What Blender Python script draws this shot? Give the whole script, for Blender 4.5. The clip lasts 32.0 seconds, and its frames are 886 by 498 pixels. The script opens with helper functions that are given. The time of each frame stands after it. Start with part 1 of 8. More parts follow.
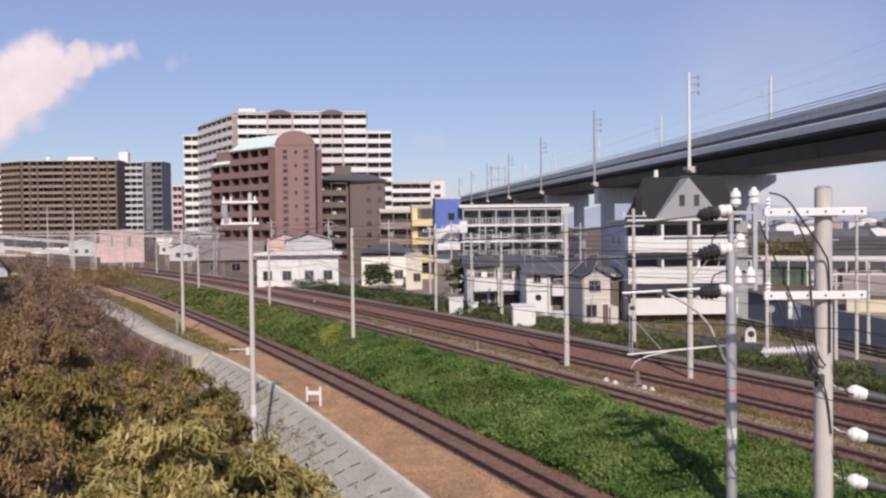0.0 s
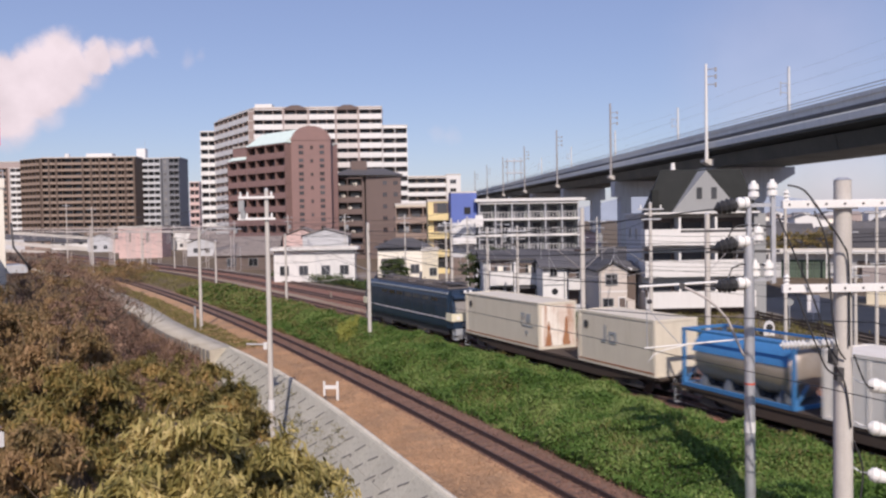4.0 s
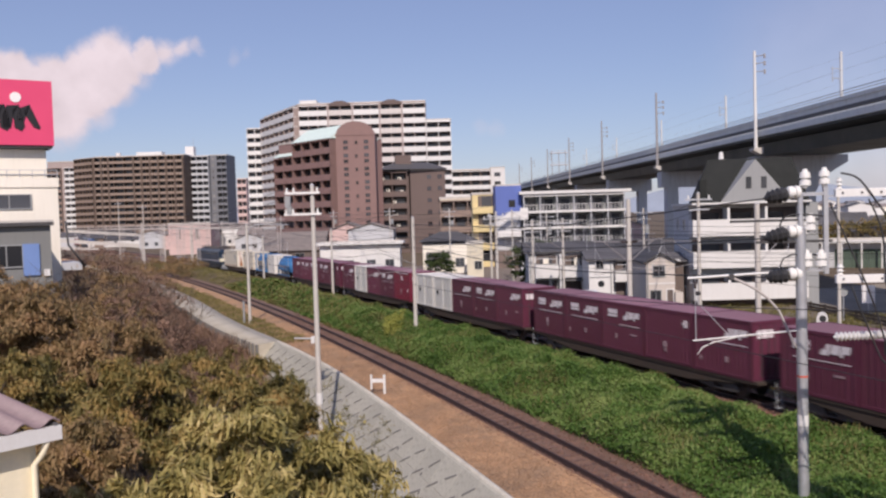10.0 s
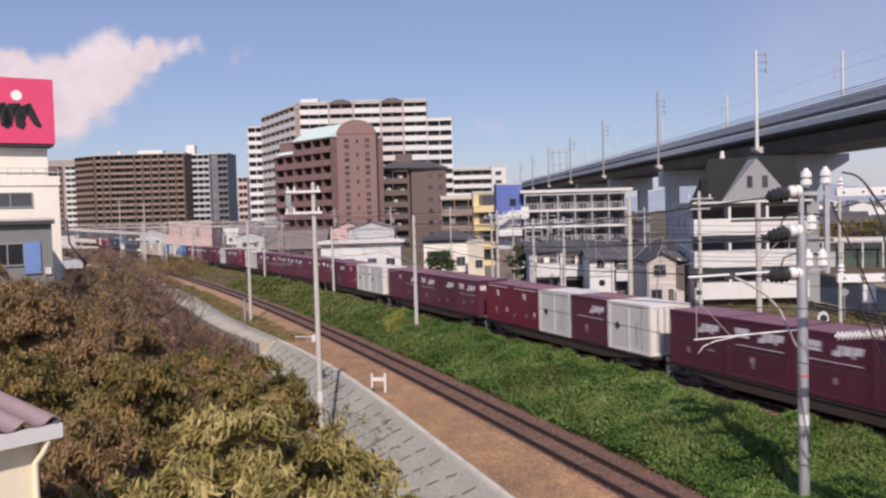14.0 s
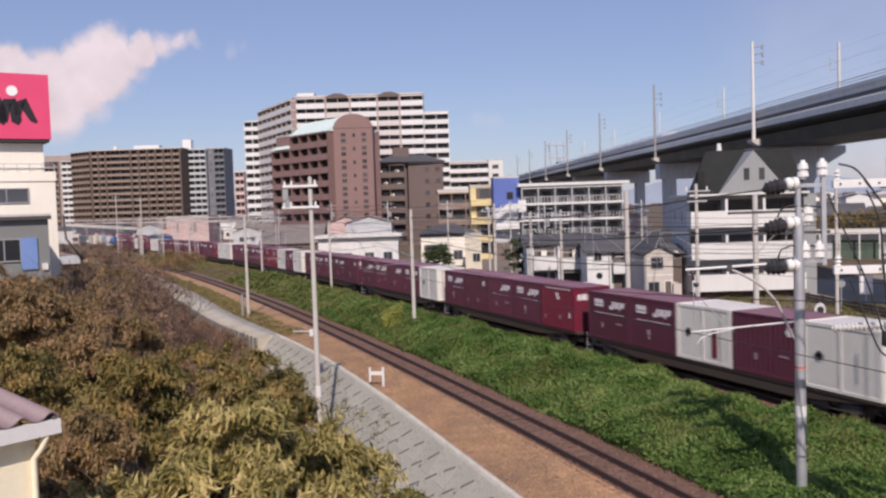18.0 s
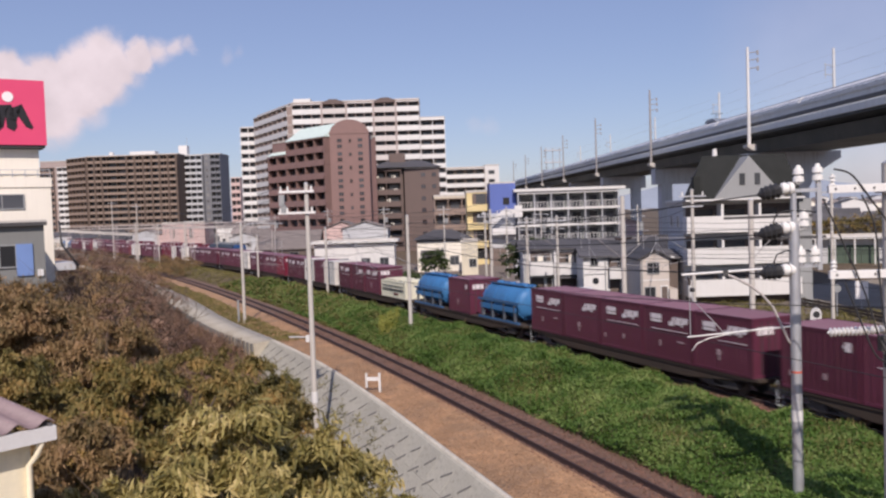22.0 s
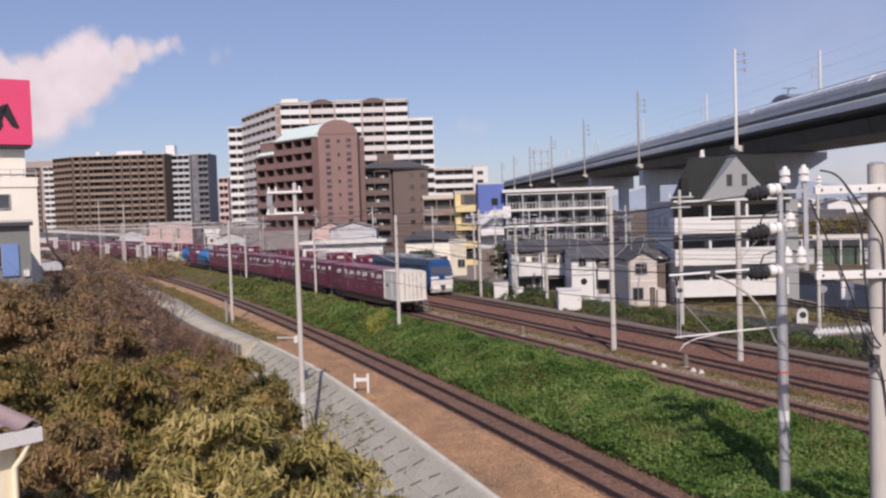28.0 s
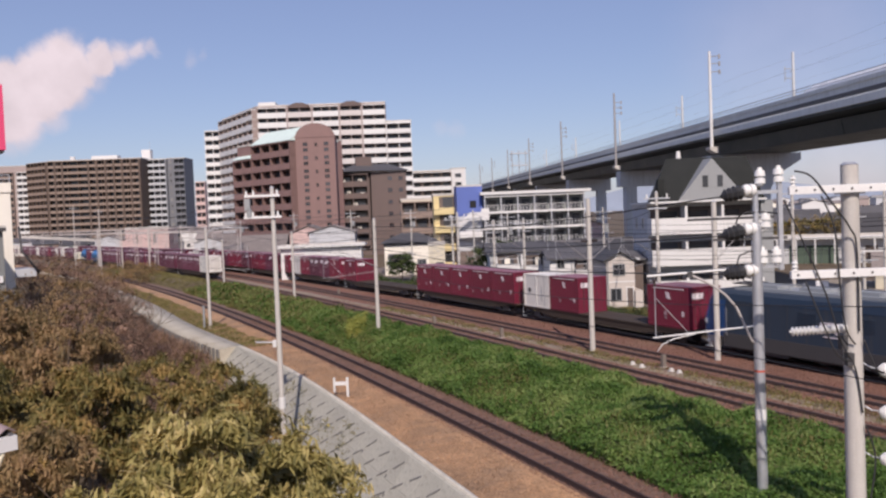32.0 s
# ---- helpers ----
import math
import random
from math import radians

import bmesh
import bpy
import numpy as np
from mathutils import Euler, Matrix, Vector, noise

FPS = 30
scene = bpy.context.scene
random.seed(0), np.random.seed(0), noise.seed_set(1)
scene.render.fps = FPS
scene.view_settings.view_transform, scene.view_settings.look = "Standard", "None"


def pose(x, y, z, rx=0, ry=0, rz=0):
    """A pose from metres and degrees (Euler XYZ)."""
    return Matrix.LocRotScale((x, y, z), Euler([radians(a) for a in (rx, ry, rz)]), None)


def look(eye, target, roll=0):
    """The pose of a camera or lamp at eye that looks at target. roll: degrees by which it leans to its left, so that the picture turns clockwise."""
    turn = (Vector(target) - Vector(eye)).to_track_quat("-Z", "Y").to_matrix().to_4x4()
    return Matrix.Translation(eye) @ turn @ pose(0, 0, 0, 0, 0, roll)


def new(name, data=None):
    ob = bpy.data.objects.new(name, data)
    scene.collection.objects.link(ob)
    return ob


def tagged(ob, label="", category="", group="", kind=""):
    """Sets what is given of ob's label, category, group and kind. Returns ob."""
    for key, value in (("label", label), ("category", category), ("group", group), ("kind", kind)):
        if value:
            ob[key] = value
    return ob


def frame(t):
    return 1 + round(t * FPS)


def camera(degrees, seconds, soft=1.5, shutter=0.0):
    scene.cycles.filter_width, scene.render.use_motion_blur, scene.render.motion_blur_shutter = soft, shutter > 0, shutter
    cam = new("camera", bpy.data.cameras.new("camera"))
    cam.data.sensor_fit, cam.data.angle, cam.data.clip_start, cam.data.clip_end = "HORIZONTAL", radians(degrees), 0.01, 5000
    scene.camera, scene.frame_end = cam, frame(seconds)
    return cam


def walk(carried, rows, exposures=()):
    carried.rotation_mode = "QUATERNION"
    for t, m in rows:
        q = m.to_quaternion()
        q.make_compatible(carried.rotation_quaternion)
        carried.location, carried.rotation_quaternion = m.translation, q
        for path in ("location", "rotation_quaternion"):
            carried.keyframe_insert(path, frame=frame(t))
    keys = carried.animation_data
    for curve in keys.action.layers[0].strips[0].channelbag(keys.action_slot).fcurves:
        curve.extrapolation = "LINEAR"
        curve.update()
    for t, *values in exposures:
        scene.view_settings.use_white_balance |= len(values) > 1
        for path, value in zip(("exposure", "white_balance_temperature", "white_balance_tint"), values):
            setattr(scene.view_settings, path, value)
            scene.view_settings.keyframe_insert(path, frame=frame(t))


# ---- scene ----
EYE_HEIGHT = 8.25
TURNS = [  # seconds and the camera's turn about x, y and z
    (0, 88.51, 0.69, -26.49),
    (0.5, 88.79, 0.68, -26.58),
    (1, 88.60, 0.89, -26.64),
    (1.5, 88.40, 0.89, -26.59),
    (2, 88.21, 0.77, -26.45),
    (2.5, 88.13, 0.80, -26.23),
    (3, 88.09, 0.79, -25.96),
    (3.5, 88.19, 0.94, -25.71),
    (5.5, 87.78, 1.39, -23.59),
    (6, 88.10, 1.91, -22.60),
    (6.5, 88.22, 1.99, -22.17),
    (7, 88.11, 1.93, -22.18),
    (7.5, 88.04, 1.88, -22.22),
    (8, 87.99, 1.75, -22.20),
    (8.5, 87.96, 1.75, -22.11),
    (9, 87.90, 1.71, -22.25),
    (9.5, 87.79, 1.75, -22.43),
    (10, 87.77, 1.70, -22.42),
    (10.5, 87.79, 1.74, -22.33),
    (11, 87.77, 1.76, -22.43),
    (11.5, 87.69, 1.70, -22.53),
    (12, 87.66, 1.67, -22.53),
    (12.5, 87.67, 1.64, -22.50),
    (13, 87.69, 1.64, -22.45),
    (13.5, 87.69, 1.65, -22.36),
    (14, 87.69, 1.62, -22.36),
    (14.5, 87.58, 1.51, -22.42),
    (16.5, 87.30, 1.67, -22.77),
    (17, 87.08, 1.91, -22.96),
    (17.5, 87.03, 1.90, -22.88),
    (18, 87.26, 1.90, -22.55),
    (18.5, 87.48, 2.08, -22.44),
    (19, 87.50, 2.07, -22.81),
    (19.5, 87.49, 2.12, -23.19),
    (20, 87.50, 2.16, -23.16),
    (20.5, 87.54, 2.13, -22.92),
    (21, 87.58, 2.02, -22.79),
    (21.5, 87.62, 1.96, -22.76),
    (22, 87.62, 1.98, -22.80),
    (22.5, 87.63, 1.93, -22.90),
    (23, 87.62, 1.95, -23.12),
    (23.5, 87.61, 1.98, -23.34),
    (24, 87.60, 1.99, -23.45),
    (24.5, 87.60, 1.99, -23.48),
    (25, 87.66, 1.85, -23.49),
    (25.5, 87.66, 1.83, -23.54),
    (27.5, 87.58, 1.96, -23.66),
    (28, 87.63, 1.91, -23.57),
    (28.5, 87.66, 1.90, -23.53),
    (29, 87.75, 1.86, -23.52),
    (29.5, 87.85, 1.84, -23.52),
    (30, 87.85, 1.79, -23.30),
    (30.5, 87.64, 1.50, -22.95),
    (31, 87.23, 1.34, -23.37),
    (31.5, 87.26, 1.77, -24.37),
    (32, 87.76, 2.32, -25.02),
]
cam = camera(54.98, 32.0, soft=2.4, shutter=0.4)
walk(cam, [(t, pose(0, 0, EYE_HEIGHT, a, b, c)) for t, a, b, c in TURNS], exposures=[(0.0, -0.13, 6850, 18), (3.5, -0.14, 6850, 18), (6.5, -0.25, 6850, 18), (32.0, -0.25, 6850, 18)])

# ---- sun, sky ----
SUN_EL, SUN_AZ = radians(40), radians(200)
sun = new("sun", bpy.data.lights.new("sun", "SUN"))
sun.data.energy, sun.data.angle, sun.data.color = 4.7, radians(0.53), (1.0, 0.94, 0.86)
sun_from = Vector((math.sin(SUN_AZ) * math.cos(SUN_EL), math.cos(SUN_AZ) * math.cos(SUN_EL), math.sin(SUN_EL)))
sun.matrix_world = look(sun_from * 200, (0, 0, 0))


def node(tree, kind, ins=None, operation="", data_type="", interpolation_type=""):
    n = tree.nodes.new(kind)
    if operation:
        n.operation = operation
    if data_type:
        n.data_type = data_type
    if interpolation_type:
        n.interpolation_type = interpolation_type
    for k, v in (ins or {}).items():
        if isinstance(v, bpy.types.NodeSocket):
            tree.links.new(v, n.inputs[k])
        else:
            n.inputs[k].default_value = v
    return n


def build_world():
    w = bpy.data.worlds.new("sky")
    scene.world = w
    w.use_nodes = True
    t = w.node_tree
    t.nodes.clear()
    sky = node(t, "ShaderNodeTexSky")
    sky.sky_type, sky.sun_disc, sky.sun_elevation, sky.sun_rotation = "NISHITA", False, SUN_EL, SUN_AZ
    sky.altitude, sky.air_density, sky.dust_density, sky.ozone_density = 20.0, 1.0, 0.5, 3.4
    co = node(t, "ShaderNodeTexCoord").outputs["Generated"]
    wob = node(t, "ShaderNodeTexNoise", {"Vector": co, "Scale": 16.0, "Detail": 7.0, "Roughness": 0.56})
    shift = node(t, "ShaderNodeVectorMath", {0: wob.outputs["Color"], 1: (0.5, 0.5, 0.5)}, operation="SUBTRACT")
    amount = node(t, "ShaderNodeVectorMath", {0: shift.outputs[0], "Scale": 0.045}, operation="SCALE")
    bent = node(t, "ShaderNodeVectorMath", {0: co, 1: amount.outputs[0]}, operation="ADD")
    total = None
    # puffs of the one cumulus bank: turn from +y to the right and height, in degrees, and half width
    for turn, high, wide, top in CLOUD:
        a, e = radians(turn), radians(high)
        c = (math.sin(a) * math.cos(e), math.cos(a) * math.cos(e), math.sin(e))
        d = node(t, "ShaderNodeVectorMath", {0: bent.outputs[0], 1: c}, operation="DISTANCE")
        m = node(t, "ShaderNodeMapRange", {"Value": d.outputs["Value"], 1: radians(wide), 2: radians(wide) * (0.55 if top == 1 else 0.2), 3: 0.0, 4: top}, interpolation_type="SMOOTHSTEP")
        total = m.outputs[0] if total is None else node(t, "ShaderNodeMath", {0: total, 1: m.outputs[0]}, operation="MAXIMUM").outputs[0]
    fine = node(t, "ShaderNodeTexNoise", {"Vector": co, "Scale": 26.0, "Detail": 4.0})
    tone = node(t, "ShaderNodeMapRange", {"Value": fine.outputs[0], 1: 0.3, 2: 0.7, 3: 0.86, 4: 1.04})
    white = node(t, "ShaderNodeVectorMath", {0: (9.3, 8.5, 9.2), "Scale": tone.outputs[0]}, operation="SCALE")
    dim = node(t, "ShaderNodeVectorMath", {0: sky.outputs[0], "Scale": 0.74}, operation="SCALE")
    haze = node(t, "ShaderNodeVectorMath", {0: dim.outputs[0], 1: (1.3, 1.6, 3.1)}, operation="ADD")
    mix = node(t, "ShaderNodeMix", {"Factor": total, 6: haze.outputs[0], 7: white.outputs[0]}, data_type="RGBA")
    bg = node(t, "ShaderNodeBackground", {"Color": mix.outputs[2], "Strength": 0.1})
    out = node(t, "ShaderNodeOutputWorld")
    t.links.new(bg.outputs[0], out.inputs[0])


CLOUD = [(-8.34, 8.17, 3.25, 1), (-6.59, 9.22, 2.32, 1), (-6.69, 6.97, 2.78, 1), (-4.83, 9.25, 1.86, 1), (-4.07, 9.49, 1.48, 1), (-3.03, 8.68, 1.67, 1), (-1.93, 8.99, 1.76, 1), (-0.49, 9.38, 1.76, 1), (0.33, 9.68, 1.76, 1),
         (1.66, 10.27, 1.86, 1), (2.34, 9.82, 1.48, 1), (3.67, 10.34, 1.25, 1), (4.81, 10.65, 1.16, 0.95), (5.85, 10.82, 0.93, 0.8), (6.69, 10.94, 0.7, 0.5), (-4.01, 7.39, 2.32, 1), (-3.1, 7.25, 2.32, 1), (-1.53, 7.39, 2.41, 1),
         (-0.22, 8.17, 2.09, 1), (1.11, 8.83, 1.95, 1), (-1.26, 6.28, 1.67, 0.75), (0.39, 7.23, 1.58, 0.6), (1.81, 8.23, 1.39, 0.5), (-2.08, 5.48, 1.21, 0.4), (3.12, 9.29, 1.21, 0.4), (8.91, 10.7, 0.747, 0.2), (9.71, 11.03, 0.54, 0.2), (25.2, 5.6, 0.9, 0.14), (26.0, 5.7, 0.9, 0.16), (50.5, 3.2, 5.5, 0.3), (47.5, 9.0, 9.0, 0.14)]
build_world()

# ---- materials ----
MATS = {}


def surf(name, rgb, rough=0.8, var=0.18, scale=1.5, bump=0.15, fine=40.0, metal=0.0, rand=0.0, spec=0.5, streak=0.0, dirt=(0.1, 0.085, 0.07), dirt_amount=0.0, island=0.0):
    """A surface with its colour varied at two scales, fine relief, optional streaks, dirt patches and a change from piece to piece."""
    m = bpy.data.materials.new(name)
    m.use_nodes = True
    t = m.node_tree
    b = t.nodes["Principled BSDF"]
    co = node(t, "ShaderNodeTexCoord").outputs["Object"]
    n1 = node(t, "ShaderNodeTexNoise", {"Vector": co, "Scale": scale, "Detail": 6.0, "Roughness": 0.6})
    n2 = node(t, "ShaderNodeTexNoise", {"Vector": co, "Scale": fine, "Detail": 3.0})
    s = node(t, "ShaderNodeMath", {0: n1.outputs[0], 1: n2.outputs[0]}, operation="ADD")
    v = node(t, "ShaderNodeMapRange", {"Value": s.outputs[0], 1: 0.6, 2: 1.4, 3: 1 - var, 4: 1 + var}).outputs[0]
    if rand:
        o = node(t, "ShaderNodeObjectInfo").outputs["Random"]
        k = node(t, "ShaderNodeMapRange", {"Value": o, 3: 1 - rand, 4: 1 + rand}).outputs[0]
        v = node(t, "ShaderNodeMath", {0: v, 1: k}, operation="MULTIPLY").outputs[0]
    if island:
        g = node(t, "ShaderNodeNewGeometry").outputs["Random Per Island"]
        k = node(t, "ShaderNodeMapRange", {"Value": g, 3: 1 - island, 4: 1 + island}).outputs[0]
        v = node(t, "ShaderNodeMath", {0: v, 1: k}, operation="MULTIPLY").outputs[0]
    col = node(t, "ShaderNodeVectorMath", {0: rgb, "Scale": v}, operation="SCALE").outputs[0]
    if streak:
        mp = node(t, "ShaderNodeMapping", {"Vector": co, "Scale": (3.0, 3.0, 0.12)})
        st = node(t, "ShaderNodeTexNoise", {"Vector": mp.outputs[0], "Scale": 2.2, "Detail": 4.0})
        f = node(t, "ShaderNodeMapRange", {"Value": st.outputs[0], 1: 0.5, 2: 0.75, 3: 0.0, 4: streak})
        col = node(t, "ShaderNodeMix", {"Factor": f.outputs[0], 6: col, 7: (*dirt, 1)}, data_type="RGBA").outputs[2]
    if dirt_amount:
        n3 = node(t, "ShaderNodeTexNoise", {"Vector": co, "Scale": scale * 0.45, "Detail": 8.0, "Roughness": 0.7})
        f = node(t, "ShaderNodeMapRange", {"Value": n3.outputs[0], 1: 0.48, 2: 0.68, 3: 0.0, 4: dirt_amount})
        col = node(t, "ShaderNodeMix", {"Factor": f.outputs[0], 6: col, 7: (*dirt, 1)}, data_type="RGBA").outputs[2]
    t.links.new(col, b.inputs["Base Color"])
    r = node(t, "ShaderNodeMapRange", {"Value": n1.outputs[0], 1: 0.3, 2: 0.7, 3: max(0.03, rough - 0.08), 4: min(1.0, rough + 0.08)})
    t.links.new(r.outputs[0], b.inputs["Roughness"])
    b.inputs["Metallic"].default_value = metal
    b.inputs["Specular IOR Level"].default_value = spec
    if bump:
        bp = node(t, "ShaderNodeBump", {"Height": s.outputs[0], "Strength": bump, "Distance": 0.03})
        t.links.new(bp.outputs[0], b.inputs["Normal"])
    MATS[name] = m
    return m


def leafy(name, a, b_, c, rough=0.6, through_light=0.2, patch=0.8):
    """Leaves: three hues shuffled leaf by leaf, partly translucent."""
    m = bpy.data.materials.new(name)
    m.use_nodes = True
    t = m.node_tree
    t.nodes.clear()
    g = node(t, "ShaderNodeNewGeometry").outputs["Random Per Island"]
    co = node(t, "ShaderNodeTexCoord").outputs["Object"]
    big = node(t, "ShaderNodeTexNoise", {"Vector": co, "Scale": patch, "Detail": 4.0, "Roughness": 0.65}).outputs[0]
    big = node(t, "ShaderNodeMapRange", {"Value": big, 1: 0.36, 2: 0.64, 4: 1.3}).outputs[0]
    mixv = node(t, "ShaderNodeMath", {0: g, 1: big}, operation="ADD").outputs[0]
    k = node(t, "ShaderNodeMapRange", {"Value": mixv, 1: 0.2, 2: 2.05}).outputs[0]
    ramp = node(t, "ShaderNodeValToRGB", {"Fac": k})
    e = ramp.color_ramp.elements
    e[0].color, e[1].color = (*a, 1), (*c, 1)
    mid = e.new(0.5)
    mid.color = (*b_, 1)
    d = node(t, "ShaderNodeBsdfPrincipled", {"Base Color": ramp.outputs[0], "Roughness": rough, "Specular IOR Level": 0.3})
    tr = node(t, "ShaderNodeBsdfTranslucent", {"Color": ramp.outputs[0]})
    mx = node(t, "ShaderNodeMixShader", {0: through_light, 1: d.outputs[0], 2: tr.outputs[0]})
    o = node(t, "ShaderNodeOutputMaterial")
    t.links.new(mx.outputs[0], o.inputs[0])
    MATS[name] = m
    return m


surf("earth", (0.13, 0.095, 0.06), 0.95, 0.35, 0.15, 0.5, 6.0)
surf("orange_soil", (0.43, 0.25, 0.132), 0.95, 0.5, 0.7, 1.0, 9.0, dirt=(0.2, 0.145, 0.1), dirt_amount=0.8)
surf("track_bed", (0.19, 0.118, 0.085), 0.95, 0.28, 0.5, 0.8, 22.0, dirt=(0.2, 0.12, 0.085), dirt_amount=0.4)
surf("main_ballast", (0.225, 0.108, 0.075), 0.95, 0.32, 0.3, 0.8, 18.0, dirt=(0.23, 0.16, 0.11), dirt_amount=0.6)
surf("rail_rust", (0.04, 0.021, 0.017), 0.7, 0.25, 4.0, 0.2, 30.0)
surf("rail_head", (0.11, 0.075, 0.065), 0.5, 0.15, 4.0, 0.05, 30.0, metal=0.3)
surf("sleeper_wood", (0.145, 0.088, 0.068), 0.9, 0.3, 3.0, 0.3, 30.0, island=0.25)
surf("gable_grey", (0.56, 0.5, 0.45), 0.8, 0.12, 0.8, 0.1, 12.0)
surf("trough_brown", (0.30, 0.245, 0.18), 0.9, 0.2, 0.6, 0.3, 20.0)
surf("path_grey", (0.2, 0.165, 0.14), 0.9, 0.2, 0.6, 0.3, 20.0)
surf("slope_concrete", (0.42, 0.405, 0.345), 0.9, 0.2, 0.8, 0.3, 25.0, rand=0.08, streak=0.5, dirt=(0.18, 0.165, 0.14), dirt_amount=0.35)
surf("kerb_concrete", (0.62, 0.58, 0.5), 0.9, 0.15, 1.2, 0.2, 25.0, streak=0.3, dirt=(0.24, 0.22, 0.18), dirt_amount=0.4)
surf("concrete_light", (0.55, 0.52, 0.48), 0.85, 0.12, 0.8, 0.2, 25.0, streak=0.25, dirt=(0.3, 0.27, 0.23))
surf("concrete_pole", (0.52, 0.49, 0.45), 0.8, 0.12, 1.5, 0.15, 30.0, streak=0.3, dirt=(0.3, 0.27, 0.24))
# near-black: the shade under the viaduct is put into this colour
surf("girder_shade", (0.03, 0.037, 0.033), 0.6, 0.15, 0.3, 0.05, 8.0, streak=0.3, dirt=(0.09, 0.085, 0.075))
surf("parapet_concrete", (0.76, 0.77, 0.73), 0.85, 0.1, 0.5, 0.1, 12.0, streak=0.35, dirt=(0.36, 0.35, 0.31))
surf("train_white", (0.86, 0.87, 0.88), 0.3, 0.03, 0.3, 0.0)
surf("hood_grey", (0.22, 0.25, 0.29), 0.5, 0.1, 0.6, 0.0)
surf("ledge_concrete", (0.47, 0.43, 0.35), 0.9, 0.18, 0.7, 0.2, 20.0, streak=0.2, dirt=(0.27, 0.22, 0.16), dirt_amount=0.5)
surf("bank_soil", (0.17, 0.105, 0.07), 0.95, 0.4, 0.8, 0.6, 8.0, dirt=(0.1, 0.066, 0.046), dirt_amount=0.6)
surf("concrete_viaduct", (0.58, 0.6, 0.62), 0.85, 0.1, 0.35, 0.1, 8.0, streak=0.35, dirt=(0.22, 0.21, 0.2))
surf("concrete_dark", (0.16, 0.155, 0.15), 0.9, 0.12, 0.5, 0.1, 10.0)
surf("portal_grey", (0.30, 0.285, 0.285), 0.6, 0.12, 1.0, 0.05, 20.0)
surf("galvanised", (0.52, 0.53, 0.55), 0.45, 0.1, 3.0, 0.05, 40.0, metal=0.55)
surf("steel_dark", (0.06, 0.058, 0.06), 0.6, 0.2, 3.0, 0.1, 40.0)
surf("steel_deck", (0.066, 0.052, 0.043), 0.8, 0.25, 1.5, 0.15, 30.0, spec=0.2, dirt=(0.075, 0.048, 0.036), dirt_amount=0.5)
surf("saddle_grey", (0.085, 0.10, 0.125), 0.7, 0.2, 1.5, 0.1, 20.0)
surf("wire_black", (0.03, 0.03, 0.032), 0.55, 0.1, 5.0, 0.0)
surf("insulator_white", (0.78, 0.77, 0.74), 0.25, 0.06, 5.0, 0.0)
surf("insulator_brown", (0.045, 0.03, 0.026), 0.3, 0.1, 5.0, 0.0)
surf("white_paint", (0.69, 0.68, 0.665), 0.6, 0.06, 0.6, 0.05, 20.0, rand=0.04, streak=0.2, dirt=(0.5, 0.47, 0.43))
surf("cream_paint", (0.66, 0.60, 0.47), 0.7, 0.07, 0.6, 0.05, 20.0, streak=0.25, dirt=(0.4, 0.36, 0.28))
surf("cream_render", (0.84, 0.76, 0.57), 0.7, 0.07, 0.6, 0.05, 20.0, streak=0.2, dirt=(0.5, 0.44, 0.33))
surf("yellow_paint", (0.70, 0.57, 0.30), 0.7, 0.07, 0.6, 0.05, 20.0)
surf("pink_paint", (0.62, 0.45, 0.42), 0.8, 0.1, 0.4, 0.05, 20.0, streak=0.3, dirt=(0.45, 0.32, 0.29))
surf("blue_paint", (0.10, 0.15, 0.42), 0.6, 0.08, 0.6, 0.05, 20.0)
surf("tower_band", (0.6, 0.555, 0.53), 0.7, 0.08, 0.6, 0.05, 20.0)
surf("house_grey", (0.20, 0.205, 0.20), 0.8, 0.08, 0.5, 0.05, 20.0, streak=0.25, dirt=(0.14, 0.14, 0.135))
surf("grey_paint", (0.30, 0.31, 0.315), 0.75, 0.08, 0.5, 0.05, 20.0, streak=0.25, dirt=(0.22, 0.22, 0.22))
# grey darkened in the colour itself for the shade under the galleries
surf("gallery_shade", (0.21, 0.225, 0.22), 0.75, 0.08, 0.5, 0.05, 20.0)
surf("pale_grey_paint", (0.52, 0.53, 0.55), 0.75, 0.08, 0.5, 0.05, 20.0, streak=0.2, dirt=(0.35, 0.35, 0.35))
surf("red_tile", (0.245, 0.15, 0.136), 0.75, 0.15, 0.4, 0.12, 9.0)
surf("red_tile_dark", (0.2, 0.12, 0.105), 0.75, 0.15, 0.4, 0.12, 9.0)
surf("dark_tile", (0.145, 0.105, 0.095), 0.75, 0.15, 0.4, 0.12, 9.0)
surf("brown_tile", (0.13, 0.092, 0.072), 0.75, 0.12, 0.4, 0.1, 9.0)
surf("brown_pale", (0.27, 0.20, 0.165), 0.75, 0.12, 0.4, 0.1, 9.0)
surf("purple_tile", (0.36, 0.29, 0.27), 0.75, 0.12, 0.4, 0.1, 9.0)
surf("balcony_brown", (0.28, 0.208, 0.165), 0.75, 0.12, 0.4, 0.1, 9.0)
surf("gravel_tan", (0.35, 0.22, 0.132), 0.95, 0.2, 3.0, 0.0, 20.0, island=0.38)
surf("gravel_rust", (0.22, 0.115, 0.082), 0.95, 0.2, 3.0, 0.0, 20.0, island=0.4)
# very dark: the shade inside deep balconies is put into this colour
surf("recess_shade", (0.045, 0.036, 0.032), 0.8, 0.2, 0.5, 0.05, 10.0, rand=0.25)
surf("slate_tile", (0.165, 0.17, 0.188), 0.7, 0.12, 0.4, 0.1, 9.0)
surf("copper_green", (0.62, 0.74, 0.68), 0.6, 0.12, 0.8, 0.05, 20.0)
surf("mansard_grey", (0.016, 0.018, 0.017), 0.9, 0.2, 1.2, 0.15, 20.0)
